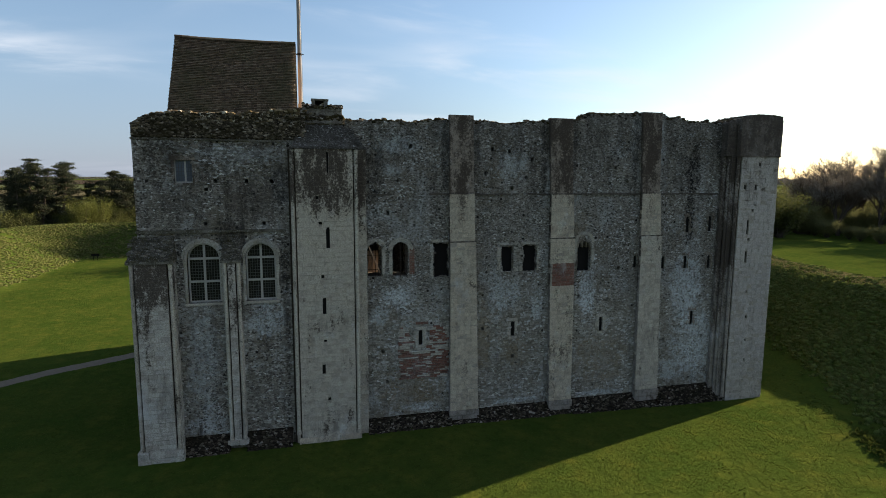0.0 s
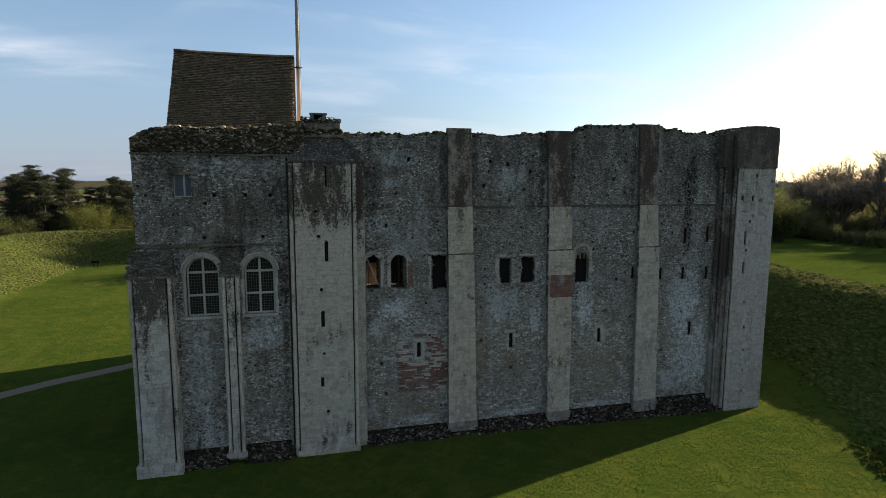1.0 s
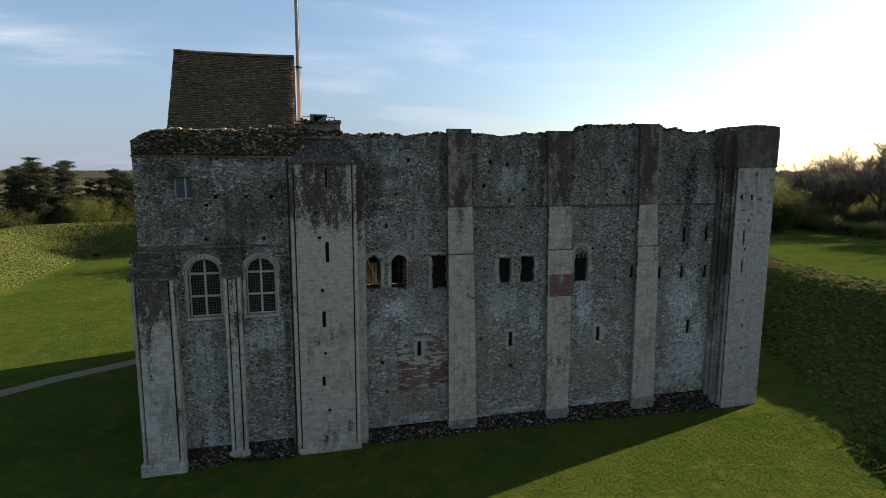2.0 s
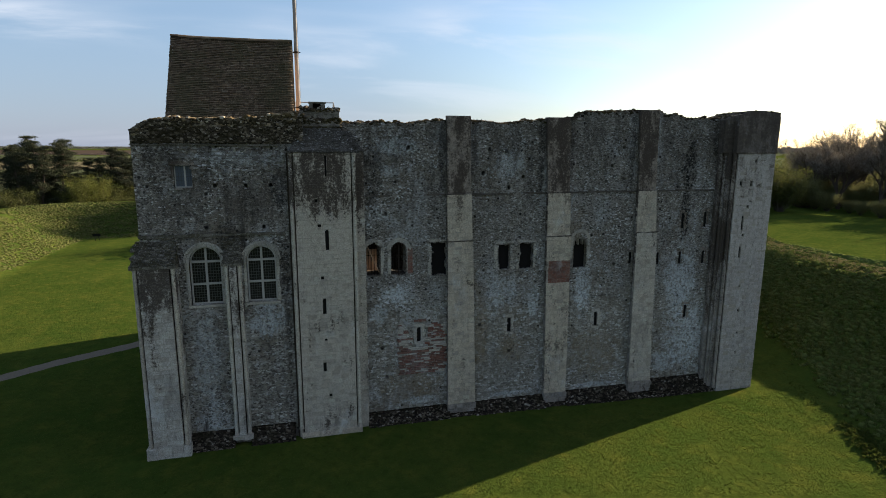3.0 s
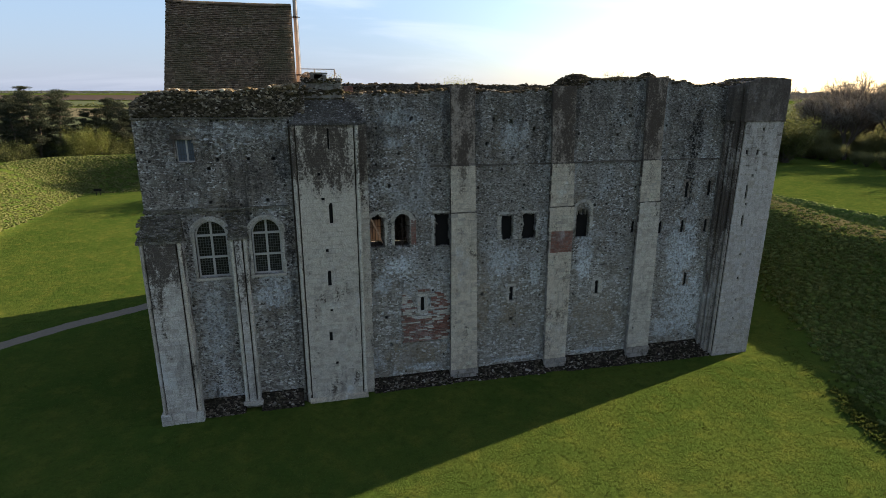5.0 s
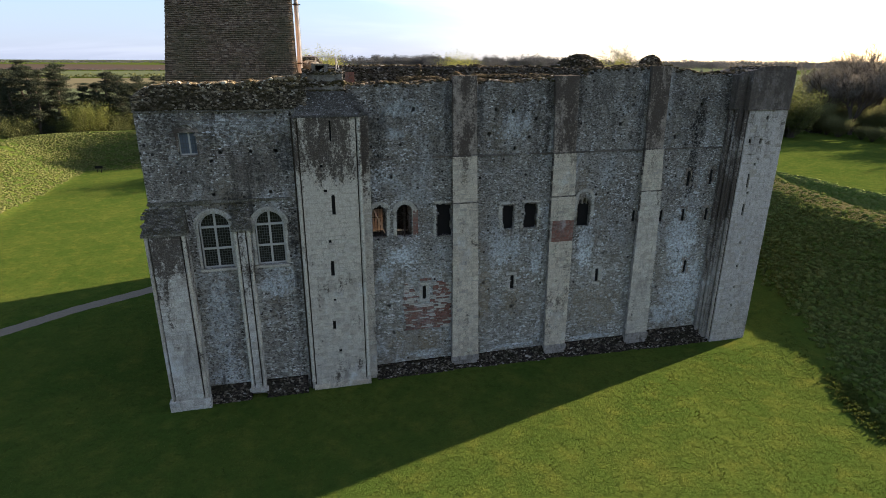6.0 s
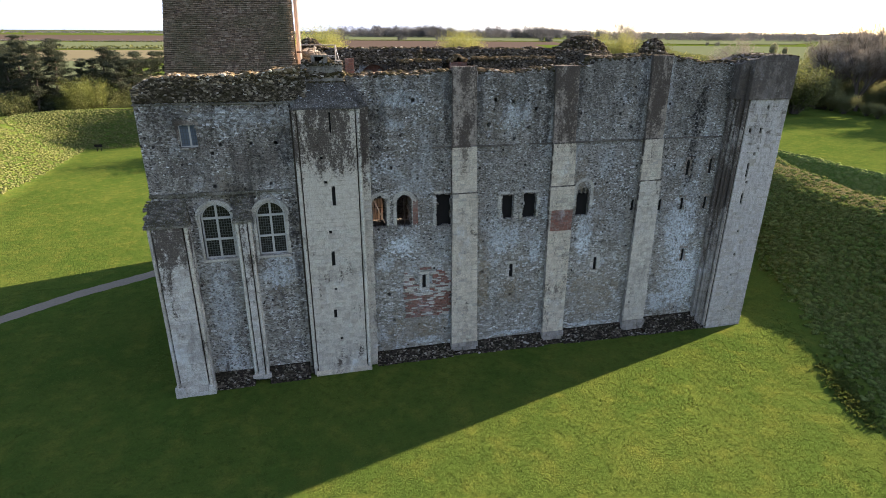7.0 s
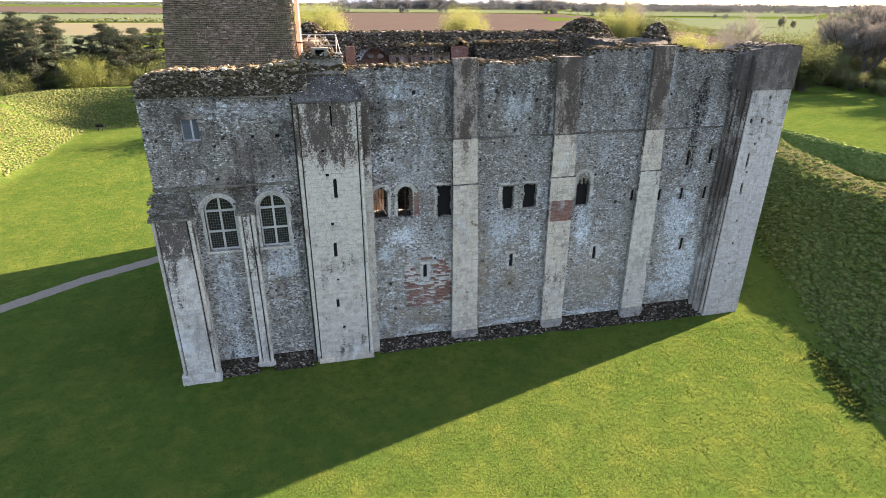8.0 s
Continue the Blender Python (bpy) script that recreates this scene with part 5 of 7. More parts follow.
def opening_bars(parent, h, y):
    k = max(3, round((h.u1 - h.u0) / 0.13))
    for i in range(1, k):
        u = h.u0 + (h.u1 - h.u0) * i / k
        part("bar", tube(bmesh.new(), (u, y, h.z0), (u, y, h.z1 - 0.1), 0.011, 0.011, 6) , IRON, parent, "rusty iron bar")
    for z in (h.z0 + 0.3, h.z0 + 0.95):
        part("cross_bar", tube(bmesh.new(), (h.u0, y, z), (h.u1, y, z), 0.009, 0.009, 6), IRON, parent)


for i, h in enumerate(OPENINGS):
    # Dark slab inside the sill: the opening's darkness given as colour.
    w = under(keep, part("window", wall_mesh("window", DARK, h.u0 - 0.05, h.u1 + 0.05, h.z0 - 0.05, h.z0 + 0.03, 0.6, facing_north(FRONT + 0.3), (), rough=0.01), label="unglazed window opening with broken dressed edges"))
    opening_bars(w, h, FRONT + 0.22)
    c, r = (h.u0 + h.u1) / 2, (h.u1 - h.u0) / 2
    if i < 2:
        arch_ring(w, c, h.z1 - r, r + 0.02, r + 0.13, FRONT - 0.02, 0.2, 9, TRIM, 1.1, 800 + i)
        arch_ring(w, c, h.z1 - r, r + 0.14, r + 0.22, FRONT - 0.05, 0.16, 11, TRIM, 0.0, 820 + i)
    elif i < 5:
        for s, e in ((-1, h.u0), (1, h.u1)):
            for k in range(4):
                ww = rng.uniform(0.10, 0.24)
                z0 = h.z0 + (h.z1 - h.z0) * k / 4
                part("jamb_stone", box(bmesh.new(), min(e + s * 0.05, e + s * (0.05 + ww)), max(e + s * 0.05, e + s * (0.05 + ww)), FRONT - 0.012, FRONT + 0.2, z0 + 0.004, z0 + (h.z1 - h.z0) / 4 - 0.004, 0.02), TRIM, w)
        part("lintel", box(bmesh.new(), h.u0 - 0.15, c + 0.05, FRONT - 0.02, FRONT + 0.2, h.z1 + 0.06, h.z1 + 0.2, 0.02), TRIM, w)
        part("lintel", box(bmesh.new(), c + 0.06, h.u1 + 0.18, FRONT - 0.015, FRONT + 0.2, h.z1 + 0.06, h.z1 + 0.17, 0.02), TRIM, w)
    else:
        arch_ring(w, c, h.z1 - 0.12, r + 0.05, r + 0.2, FRONT - 0.02, 0.2, 7, TRIM, 0.9, 830)
bm = bmesh.new()
box(bm, 4.56, 4.60, FRONT + 0.1, FRONT + 0.14, 7.2, 8.72)
under(keep, part("stay", bm, IRON, label="rusty iron stay"))
jamb = under(keep, part("jamb_repair", box(bmesh.new(), 4.99, 5.2, FRONT + 0.005, FRONT + 0.15, 7.3, 8.45), CORE, label="red brick repair beside the opening"))
courses(jamb, BRICK, 4.98, 5.22, 7.28, 8.47, FRONT - 0.03, 281, 0.085, 0.16, name="brick", depth=0.12)
bm = bmesh.new()
tube(bm, (3.15, FRONT + 0.15, 8.6), (3.66, FRONT + 0.15, 7.4), 0.025, 0.025, 8)
under(keep, part("prop", bm, BOARD, label="weathered timber prop"))
for i in range(8):
    bm = bmesh.new()
    box(bm, 2.85 + i * 0.2, 3.04 + i * 0.2, 2.30 + 0.01 * (i % 2), 2.34 + 0.01 * (i % 2), 6.5, 8.2, 0.008)
    under(keep, part("board", bm, BOARD))

# repair of brick and tile round one slit
r = random.Random(31)
patch = new("brick_repair")
patch.parent = keep
patch.location = (-12, -10, 0)
tagged(patch, "patch of red brick, tile and pale stone")
n = 0
z = 2.3
while z < 4.9:
    hgt = r.choice((0.075, 0.08, 0.085, 0.13))
    u = 4.4 + r.uniform(0, 0.2)
    while u < 6.7:
        ln = r.uniform(0.16, 0.34)
        inside = abs(u + ln / 2 - 5.51) < 0.34 and 3.6 < z < 4.85
        lump = 0.5 + noise.noise((u * 0.9, z * 0.9, 5)) - (0.9 * max(0, (z - 4.3)) if abs(u - 5.5) > 0.3 else 0) - 0.5 * max(0, abs(u - 5.55) - 0.8)
        if not inside and lump > 0.02 and n < 300:
            red = r.random() < (0.82 if z < 3.2 else 0.45)
            ob = new("brick" if red else "stone_block", blocks_for(BRICK if red else TRIM)[r.randrange(6)])
            ob.matrix_basis = Matrix.Translation((u + ln / 2, FRONT + 0.015 + r.uniform(-0.02, 0.01), z + hgt / 2)) @ Matrix.Diagonal((ln - 0.012, 0.1, hgt - 0.012, 1))
            ob.parent = patch
            ob.matrix_parent_inverse = Matrix.Identity(4)
            n += 1
        u += ln
    z += hgt


# ---- the forebuilding ----
fore = thing("forebuilding", "stone forebuilding with two arched windows and a steep tiled roof", "building", (-3, 4, 0))
FY = 0.28
WINDOWS = [Hole(-4.32, -3.05, 6.48, 8.96, "round"), Hole(-2.06, -0.84, 6.48, 8.93, "round")]
FSMALL = Hole(-4.62, -3.95, 11.42, 12.32)
F_PUT = [Hole(x - 0.07, x + 0.07, z - 0.07, z + 0.07, "flat", 0.03) for x, z in ((-3.45, 11.15), (-3.1, 11.5), (-1.9, 11.5), (-0.9, 11.5), (-3.55, 9.75), (-1.25, 9.75), (-3.8, 4.3), (-3.75, 2.75), (-1.3, 4.4), (-1.0, 1.75))]
FORE_TOP = [(-6.2, 13.62), (-5.9, 13.75), (-5.5, 14.05), (-4.6, 14.15), (-3, 14.15), (-1.6, 14.2), (-0.4, 14.35), (0.5, 14.5)]
me = wall_mesh("wall_north", RUBBLE_FORE, -6.1, 0.5, -0.2, 14.6, 1.1, facing_north(FY), WINDOWS + [FSMALL] + F_PUT, lambda u: ragged(u, FORE_TOP, 0.1), bend=13.2, rough=0.03, step=0.15)
under(fore, part("wall", me, label="grey rubble wall streaked with black lichen"))
me = wall_mesh("wall_east", RUBBLE_FORE, FY + 0.1, 12.0, -0.3, 14.4, 1.0, lambda u, d, z: (-6.1 + d, u, z), (), lambda u: ragged(u, [(0, 13.7), (2, 13.6), (12, 13.4)], 0.1), bend=13.0, step=0.35)
under(fore, part("wall", me))
me = wall_mesh("wall_south", RUBBLE_FORE, -6.05, 0.1, -0.3, 13.4, 1.0, lambda u, d, z: (u, 12.0 - d, z), step=0.5)
under(fore, part("wall", me))
bm = bmesh.new()
box(bm, -5.2, 0.1, FY + 1.0, 11.1, 13.0, 13.3)
under(fore, part("wall_walk", bm, DARK))
# Dark floor and back wall carry the room's darkness in their colour.
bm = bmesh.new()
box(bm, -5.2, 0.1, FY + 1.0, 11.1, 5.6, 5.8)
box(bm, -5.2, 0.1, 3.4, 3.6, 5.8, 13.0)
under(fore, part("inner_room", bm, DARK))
wall_head("wall_head", -6.05, 0.5, FY + 0.0, FY + 1.1, FORE_TOP, 2200, 41, 0.035, 0.10, fore, slump=0.12)
wall_head("wall_head", FY + 0.1, 6, -6.0, -5.2, [(0, 13.7), (6, 13.5)], 150, 42, 0.08, 0.18, fore, axis="y")

r = random.Random(90)
places = []
solid = [(h.u0 - 0.3, h.u1 + 0.3, h.z0 - 0.25, h.z1 + 0.35) for h in WINDOWS] + [(FSMALL.u0 - 0.05, FSMALL.u1 + 0.05, 11.3, 12.45), (-6.2, -4.7, 0, 9.3), (-3.0, -2.2, 0, 9.3)]
while len(places) < 3000:
    u, z = r.uniform(-6.0, -0.35), r.uniform(0.75, 13.6)
    if any(a < u < b and c < z < d for a, b, c, d in solid) or 9.4 < z < 11.7 or z > 13.0:
        continue
    k = r.uniform(0.02, 0.055)
    if 12.1 < z < 12.9 and u > -4.0:
        k *= 1.8
    places.append((u, FY + r.uniform(-0.005, 0.03), z, k * 1.4, 0.035, k * 0.8))
under(fore, lumps("wall_stones", FLINT_FORE, places))
places = []
for _ in range(420):
    u, z = r.uniform(-4.5, -0.45), r.gauss(12.52, 0.19)
    if u < FSMALL.u1 + 0.15 and z < 12.6:
        continue
    k = r.uniform(0.025, 0.075)
    places.append((u, FY + r.uniform(-0.012, 0.02), z, k * 1.5, 0.04, k * 0.8))
under(fore, tagged(lumps("pale_stones", BAND_STONE, places), "band of large pale stones"))

# string courses and the band under the wall head
for z, hgt, out, name in ((9.45, 0.13, 0.10, "string_course"), (13.14, 0.07, 0.06, "band")):
    row = new(name)
    row.parent = fore
    row.location = (3, -4, 0)
    tagged(row, "weathered projecting course of mossy stones")
    u = -6.14
    while u < -0.42:
        e = min(u + r.uniform(0.35, 0.8), -0.40)
        part("course_stone", box(bmesh.new(), u + 0.004, e - 0.004, FY - out + r.uniform(-0.02, 0.02), FY + 0.12, z - hgt / 2 + r.uniform(-0.015, 0.015), z + hgt / 2 + r.uniform(-0.02, 0.02), 0.012), MOSSY_DARK, row)
        u = e

# small coursed stones between the string and the rough band above, and the bare core under the wall head
places = []
z = 9.62
while z < 11.7:
    hh = r.uniform(0.065, 0.105)
    u = -6.05
    while u < -0.45:
        w = r.uniform(0.07, 0.17)
        if not any(h.u0 - 0.04 < u + w / 2 < h.u1 + 0.04 and h.z0 - 0.1 < z < h.z1 + 0.05 for h in F_PUT + [FSMALL]) and r.random() < 0.93:
            places.append((u + w / 2, FY + 0.02 + r.uniform(-0.006, 0.01), z + hh / 2, w * 0.54, 0.035, hh * 0.52))
        u += w
    z += hh
under(fore, lumps("coursed_stones", FACING, places))
places = []
for _ in range(5200):
    u, z = r.uniform(-6.05, 0.45), r.uniform(13.22, 14.2)
    k = r.uniform(0.02, 0.065)
    places.append((u, FY - 0.03 + r.uniform(-0.03, 0.03), min(z, ragged(u, FORE_TOP, 0.1)), k * 1.3, k * 0.9, k * 0.85))
under(fore, lumps("core_stones", CORESTONE, places))
places = []
for _ in range(2000):
    u = r.uniform(-6.0, 0.3)
    k = r.uniform(0.03, 0.09)
    d = r.random()
    places.append((u, FY - 0.03 + 0.5 * d ** 1.5, ragged(u, FORE_TOP, 0.1) + 0.04 - 0.42 * (1 - d) ** 2 * r.random(), k * 1.2, k, k * 0.85))
under(fore, lumps("wall_head", FLINT_TOP, places))
me = wall_mesh("core", CORE, -6.05, 0.5, 13.2, 14.6, 0.6, facing_north(FY + 0.0), (), lambda u: ragged(u, FORE_TOP, 0.1) - 0.03, bend=13.25, rough=0.05, step=0.15)
under(fore, part("core", me, label="bare dark core work under the wall head"))


def fore_buttress(x0, x1, y, z0, z1, slope_top, seed, foot, slope_y=0.27):
    core = bmesh.new()
    box(core, x0 + 0.225, x1 - 0.225, y + 0.014, FY + 0.1, z0, z1)
    box(core, x0 + 0.02, x1 - 0.02, y + 0.18, FY + 0.1, z0, z1)
    base = under(fore, part("buttress", core, MORTAR, label="clasping buttress with angle shafts and a mossy sloping top"))
    # Dark backing strips stand in for shade in the buttress grooves.
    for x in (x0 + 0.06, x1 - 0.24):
        part("groove", box(bmesh.new(), x, x + 0.18, y + 0.13, FY + 0.1, z0, z1 - 0.03), CORE, base, "dark strip for the shade in the groove by the angle shaft")
    courses(base, ASHLAR_FORE, x0 + 0.22, x1 - 0.22, z0, z1 - 0.03, y, seed, 0.19, 0.29)
    courses(base, ASHLAR_FORE, x1 - 0.12, x1, z0, z1 - 0.03, y + 0.17, seed + 1, 0.168, 0.3, depth=0.1)
    courses(base, ASHLAR_FORE, y + 0.17, FY + 0.02, z0, z1 - 0.03, x1, seed + 2, 0.168, 0.3, turn=90, depth=0.1)
    shaft(base, x0 + 0.10, y + 0.09, z0 + foot, z1 - 0.05, 0.08)
    shaft(base, x1 - 0.10, y + 0.09, z0 + foot, z1 - 0.05, 0.08)
    bm = bmesh.new()
    box(bm, x0 - 0.06, x1 + 0.06, y - 0.05, FY + 0.05, z1 - 0.06, z1 + 0.05)
    hull(bm, [(x0 - 0.05, y - 0.03, z1 + 0.03), (x1 + 0.05, y - 0.03, z1 + 0.03), (x0 - 0.05, FY + 0.05, z1 + 0.03), (x1 + 0.05, FY + 0.05, z1 + 0.03),
              (x0 + 0.2, slope_y, slope_top), (x1 - 0.02, slope_y, slope_top), (x0 + 0.2, FY + 0.05, slope_top), (x1 - 0.02, FY + 0.05, slope_top)])
    bmesh.ops.subdivide_edges(bm, edges=bm.edges[:], cuts=5, use_grid_fill=True)
    for v in bm.verts:
        v.co += Vector((0.6, 1, 1)) * 0.03 * noise.noise(v.co * 4.3)
    part("weathering", bm, MOSSY_DARK, base, "sloping stone top, black with moss")
    rr = random.Random(seed + 7)
    places = []
    for _ in range(int(130 * (x1 - x0))):
        t = rr.random()
        k = rr.uniform(0.04, 0.10)
        places.append((rr.uniform(x0, x1), y + (slope_y - y) * t, z1 + 0.05 + (slope_top - z1 - 0.05) * t, k * 1.3, k, k * 0.6))
    under(base, lumps("mossy_stones", MOSSY_DARK, places))
    courses(base, ASHLAR_FORE, x0 - 0.07, x1 + 0.07, z0 - 0.1, z0 + foot, y - 0.07, seed + 5, 0.3, 0.42, depth=0.35)
    return base


fore_buttress(-6.36, -4.75, -0.36, 0.0, 8.30, 9.25, 900, 0.5)
fore_buttress(-2.97, -2.24, 0.02, 0.35, 8.22, 9.30, 930, 0.12)
for i, (a, b) in enumerate(((-4.74, -2.95), (-2.26, -0.36))):
    batter("plinth", fore, a, b, FY - 0.04, 0.70, -0.2, -0.05, 800, 160 + i)


# arched windows
def arched_window(h, seed):
    c, rad = (h.u0 + h.u1) / 2, (h.u1 - h.u0) / 2
    zs = h.z1 - rad
    w = under(fore, part("window", wall_mesh("window_sill", TRIM, h.u0 - 0.12, h.u1 + 0.12, h.z0 - 0.12, h.z0 - 0.005, 0.5, facing_north(FY - 0.07), (), rough=0.012, step=0.2), label="round-headed window with white stone cross bars and leaded panes"))
    arch_ring(w, c, zs, rad, rad + 0.11, FY - 0.03, 0.3, 11, TRIM, zs - h.z0, seed)
    arch_ring(w, c, zs, rad + 0.12, rad + 0.21, FY - 0.07, 0.2, 13, TRIM, 0.0, seed + 1, "hood_stone")
    y = FY + 0.16
    bars = bmesh.new()
    m = 0.047
    box(bars, c - m, c + m, y, y + 0.12, h.z0, h.z1 - 0.02, 0.012)
    for z in (h.z0 + (zs - h.z0) * 0.47, zs - 0.02):
        box(bars, h.u0, h.u1, y - 0.004, y + 0.116, z - m, z + m, 0.012)
    box(bars, h.u0, h.u0 + 0.07, y - 0.002, y + 0.1, h.z0, zs, 0.012)
    box(bars, h.u1 - 0.07, h.u1, y - 0.002, y + 0.1, h.z0, zs, 0.012)
    box(bars, h.u0, h.u1, y - 0.002, y + 0.1, h.z0, h.z0 + 0.06, 0.012)
    part("mullion", bars, WHITE_STONE, w, "white stone mullion and transoms")
    arch_ring(w, c, zs, rad - 0.07, rad, y - 0.003, 0.1, 9, WHITE_STONE, 0, seed + 2, "frame_stone")
    # six panes with their lead
    z1, z2 = h.z0 + (zs - h.z0) * 0.47, zs - 0.02
    for s in (-1, 1):
        e0, e1 = (h.u0 + 0.06, c - m) if s < 0 else (c + m, h.u1 - 0.06)
        for a, b in ((h.z0 + 0.05, z1 - m), (z1 + m, z2 - m)):
            bm = bmesh.new()
            box(bm, e0, e1, y + 0.055, y + 0.065, a, b)
            pane = part("pane", bm, GLASS, w)
            came = bmesh.new()
            for k in range(1, 5):
                u = e0 + (e1 - e0) * k / 5
                box(came, u - 0.009, u + 0.009, y + 0.045, y + 0.056, a, b)
            for k in range(1, 7):
                z = a + (b - a) * k / 7
                box(came, e0, e1, y + 0.044, y + 0.055, z - 0.009, z + 0.009)
            part("lead_grid", came, LEAD, pane)
        bm = bmesh.new()
        pts = [(c + s * m, z2 + m)] + [(c + s * (rad - 0.05) * math.cos(t), zs + (rad - 0.05) * math.sin(t)) for t in np.linspace(0.08, math.pi / 2 - 0.07, 10)]
        prism(bm, pts, y + 0.055, y + 0.065)
        pane = part("pane", bm, GLASS, w)
        came = bmesh.new()
        for k in range(1, 5):
            u = m + (rad - 0.06 - m) * k / 5
            box(came, c + s * u - 0.007, c + s * u + 0.007, y + 0.045, y + 0.056, z2 + m, zs + math.sqrt(max(0, (rad - 0.06) ** 2 - u * u)))
        for k in range(1, 4):
            z = k * rad / 4
            u = math.sqrt(max(0.0, (rad - 0.06) ** 2 - z * z))
            a, b = sorted((c + s * m, c + s * u))
            box(came, a, b, y + 0.044, y + 0.055, zs + z - 0.007, zs + z + 0.007)
        part("lead_grid", came, LEAD, pane)
    return w


arched_window(WINDOWS[0], 1000)
arched_window(WINDOWS[1], 1010)

# small upper window
h = FSMALL
w = under(fore, part("window", wall_mesh("window_sill", STAINED, h.u0 - 0.04, h.u1 + 0.04, h.z0 - 0.07, h.z0 - 0.005, 0.4, facing_north(FY - 0.05), (), rough=0.01), label="small square window with leaded lights"))
surround(fore, h, FY, 1020, 0.1, ASHLAR_DARK, False)
bm = bmesh.new()
c = (h.u0 + h.u1) / 2 + 0.06
box(bm, c - 0.035, c + 0.035, FY + 0.12, FY + 0.2, h.z0, h.z1, 0.008)
box(bm, h.u0, h.u1, FY + 0.12, FY + 0.2, h.z0, h.z0 + 0.05, 0.008)
box(bm, h.u0, h.u0 + 0.04, FY + 0.12, FY + 0.2, h.z0, h.z1, 0.008)
part("window_frame", bm, WHITE_STONE, w)
for e0, e1 in ((h.u0 + 0.04, c - 0.035), (c + 0.035, h.u1)):
    bm = bmesh.new()
    box(bm, e0, e1, FY + 0.155, FY + 0.165, h.z0 + 0.05, h.z1)
    pane = part("pane", bm, SKY_PANE, w)
    bm = bmesh.new()
    for k in range(1, 3):
        u = e0 + (e1 - e0) * k / 3
        box(bm, u - 0.009, u + 0.009, FY + 0.145, FY + 0.156, h.z0 + 0.05, h.z1)
    for k in range(1, 6):
        z = h.z0 + (h.z1 - h.z0) * k / 6
        box(bm, e0, e1, FY + 0.144, FY + 0.155, z - 0.009, z + 0.009)
    part("lead_grid", bm, LEAD, pane)

# ---- roof ----
RX0, RX1, RIDGE_Y, RIDGE_Z = -5.06, 0.15, 4.46, 18.0
EAVE_Y, EAVE_Z = 1.72, 13.85
roof_bm = bmesh.new()
back_y = 2 * RIDGE_Y - EAVE_Y
profile = [(EAVE_Y, EAVE_Z), (RIDGE_Y, RIDGE_Z), (back_y, EAVE_Z)]
a = [roof_bm.verts.new((RX0 + 0.05, y, z - 0.06)) for y, z in profile]
b = [roof_bm.verts.new((RX1 - 0.05, y, z - 0.06)) for y, z in profile]
roof_bm.faces.new(a)
roof_bm.faces.new(b[::-1])
for i in range(3):
    k = (i + 1) % 3
    roof_bm.faces.new((a[i], b[i], b[k], a[k]))
roof = under(fore, part("roof", roof_bm, BOARD, label="steep gabled roof of mossy brown tiles"))
bm = bmesh.new()
box(bm, RX0 + 0.1, RX1 - 0.1, EAVE_Y + 0.1, back_y - 0.1, 13.2, EAVE_Z)
part("roof_base", bm, RUBBLE_IN, roof)
slope = Vector((0, RIDGE_Y - EAVE_Y, RIDGE_Z - EAVE_Z))
length = slope.length
slope.normalize()
out = Vector((0, -slope.z, slope.y))
tr = random.Random(8)


def tile_verts(x, s, w, hgt, tilt, thick=0.022):
    """One tile on the near slope: its eight corners."""
    res = []
    for dx, ds, lift in ((0, 0, 0.045), (w, 0, 0.045), (w, hgt, 0.0), (0, hgt, 0.0)):
        base = Vector((x + dx + (ds / hgt) * tilt, EAVE_Y, EAVE_Z)) + slope * (s + ds)
        sag = -0.05 * math.sin(math.pi * (x - RX0) / (RX1 - RX0)) + 0.025 * noise.noise((x * 0.9, s * 0.9, 1.0))
        res.append(base + out * (lift + sag))
    res += [v + out * thick for v in res]
    return res


TILE_FACES = [(0, 3, 2, 1), (4, 5, 6, 7), (0, 1, 5, 4), (1, 2, 6, 5), (2, 3, 7, 6), (3, 0, 4, 7)]
rows = 52
rest_v, rest_f, count = [], [], 0
for i in range(rows):
    s = length * i / rows
    x = RX0 - 0.04 - (i % 2) * 0.065
    while x < RX1 + 0.02:
        wd = tr.uniform(0.10, 0.16)
        x1 = min(x + wd, RX1 + 0.04)
        vs = tile_verts(max(x, RX0 - 0.05), s + tr.uniform(-0.014, 0.014), x1 - max(x, RX0 - 0.05) - 0.008, length / rows * 1.25, tr.uniform(-0.008, 0.008), tr.uniform(0.014, 0.034))
        if x > -2.1 and count < 300 and 2 <= i:
            o = part("roof_tile", mesh_of("roof_tile", vs, TILE_FACES, TILE), parent=roof)
            count += 1
        else:
            n = len(rest_v)
            rest_v += vs
            rest_f += [tuple(n + q for q in f) for f in TILE_FACES]
        x = x1
for i in range(rows):
    s = length * i / rows
    n = len(rest_v)
    vs = tile_verts(RX0, s, RX1 - RX0, length / rows * 1.25, 0)
    rest_v += [Vector((v.x, 2 * RIDGE_Y - v.y, v.z)) for v in vs]
    rest_f += [tuple(n + q for q in f[::-1]) for f in TILE_FACES]
tagged(part("roof_tiles", mesh_of("roof_tiles", rest_v, rest_f, TILE), parent=roof), kind="stuff")
n = 16
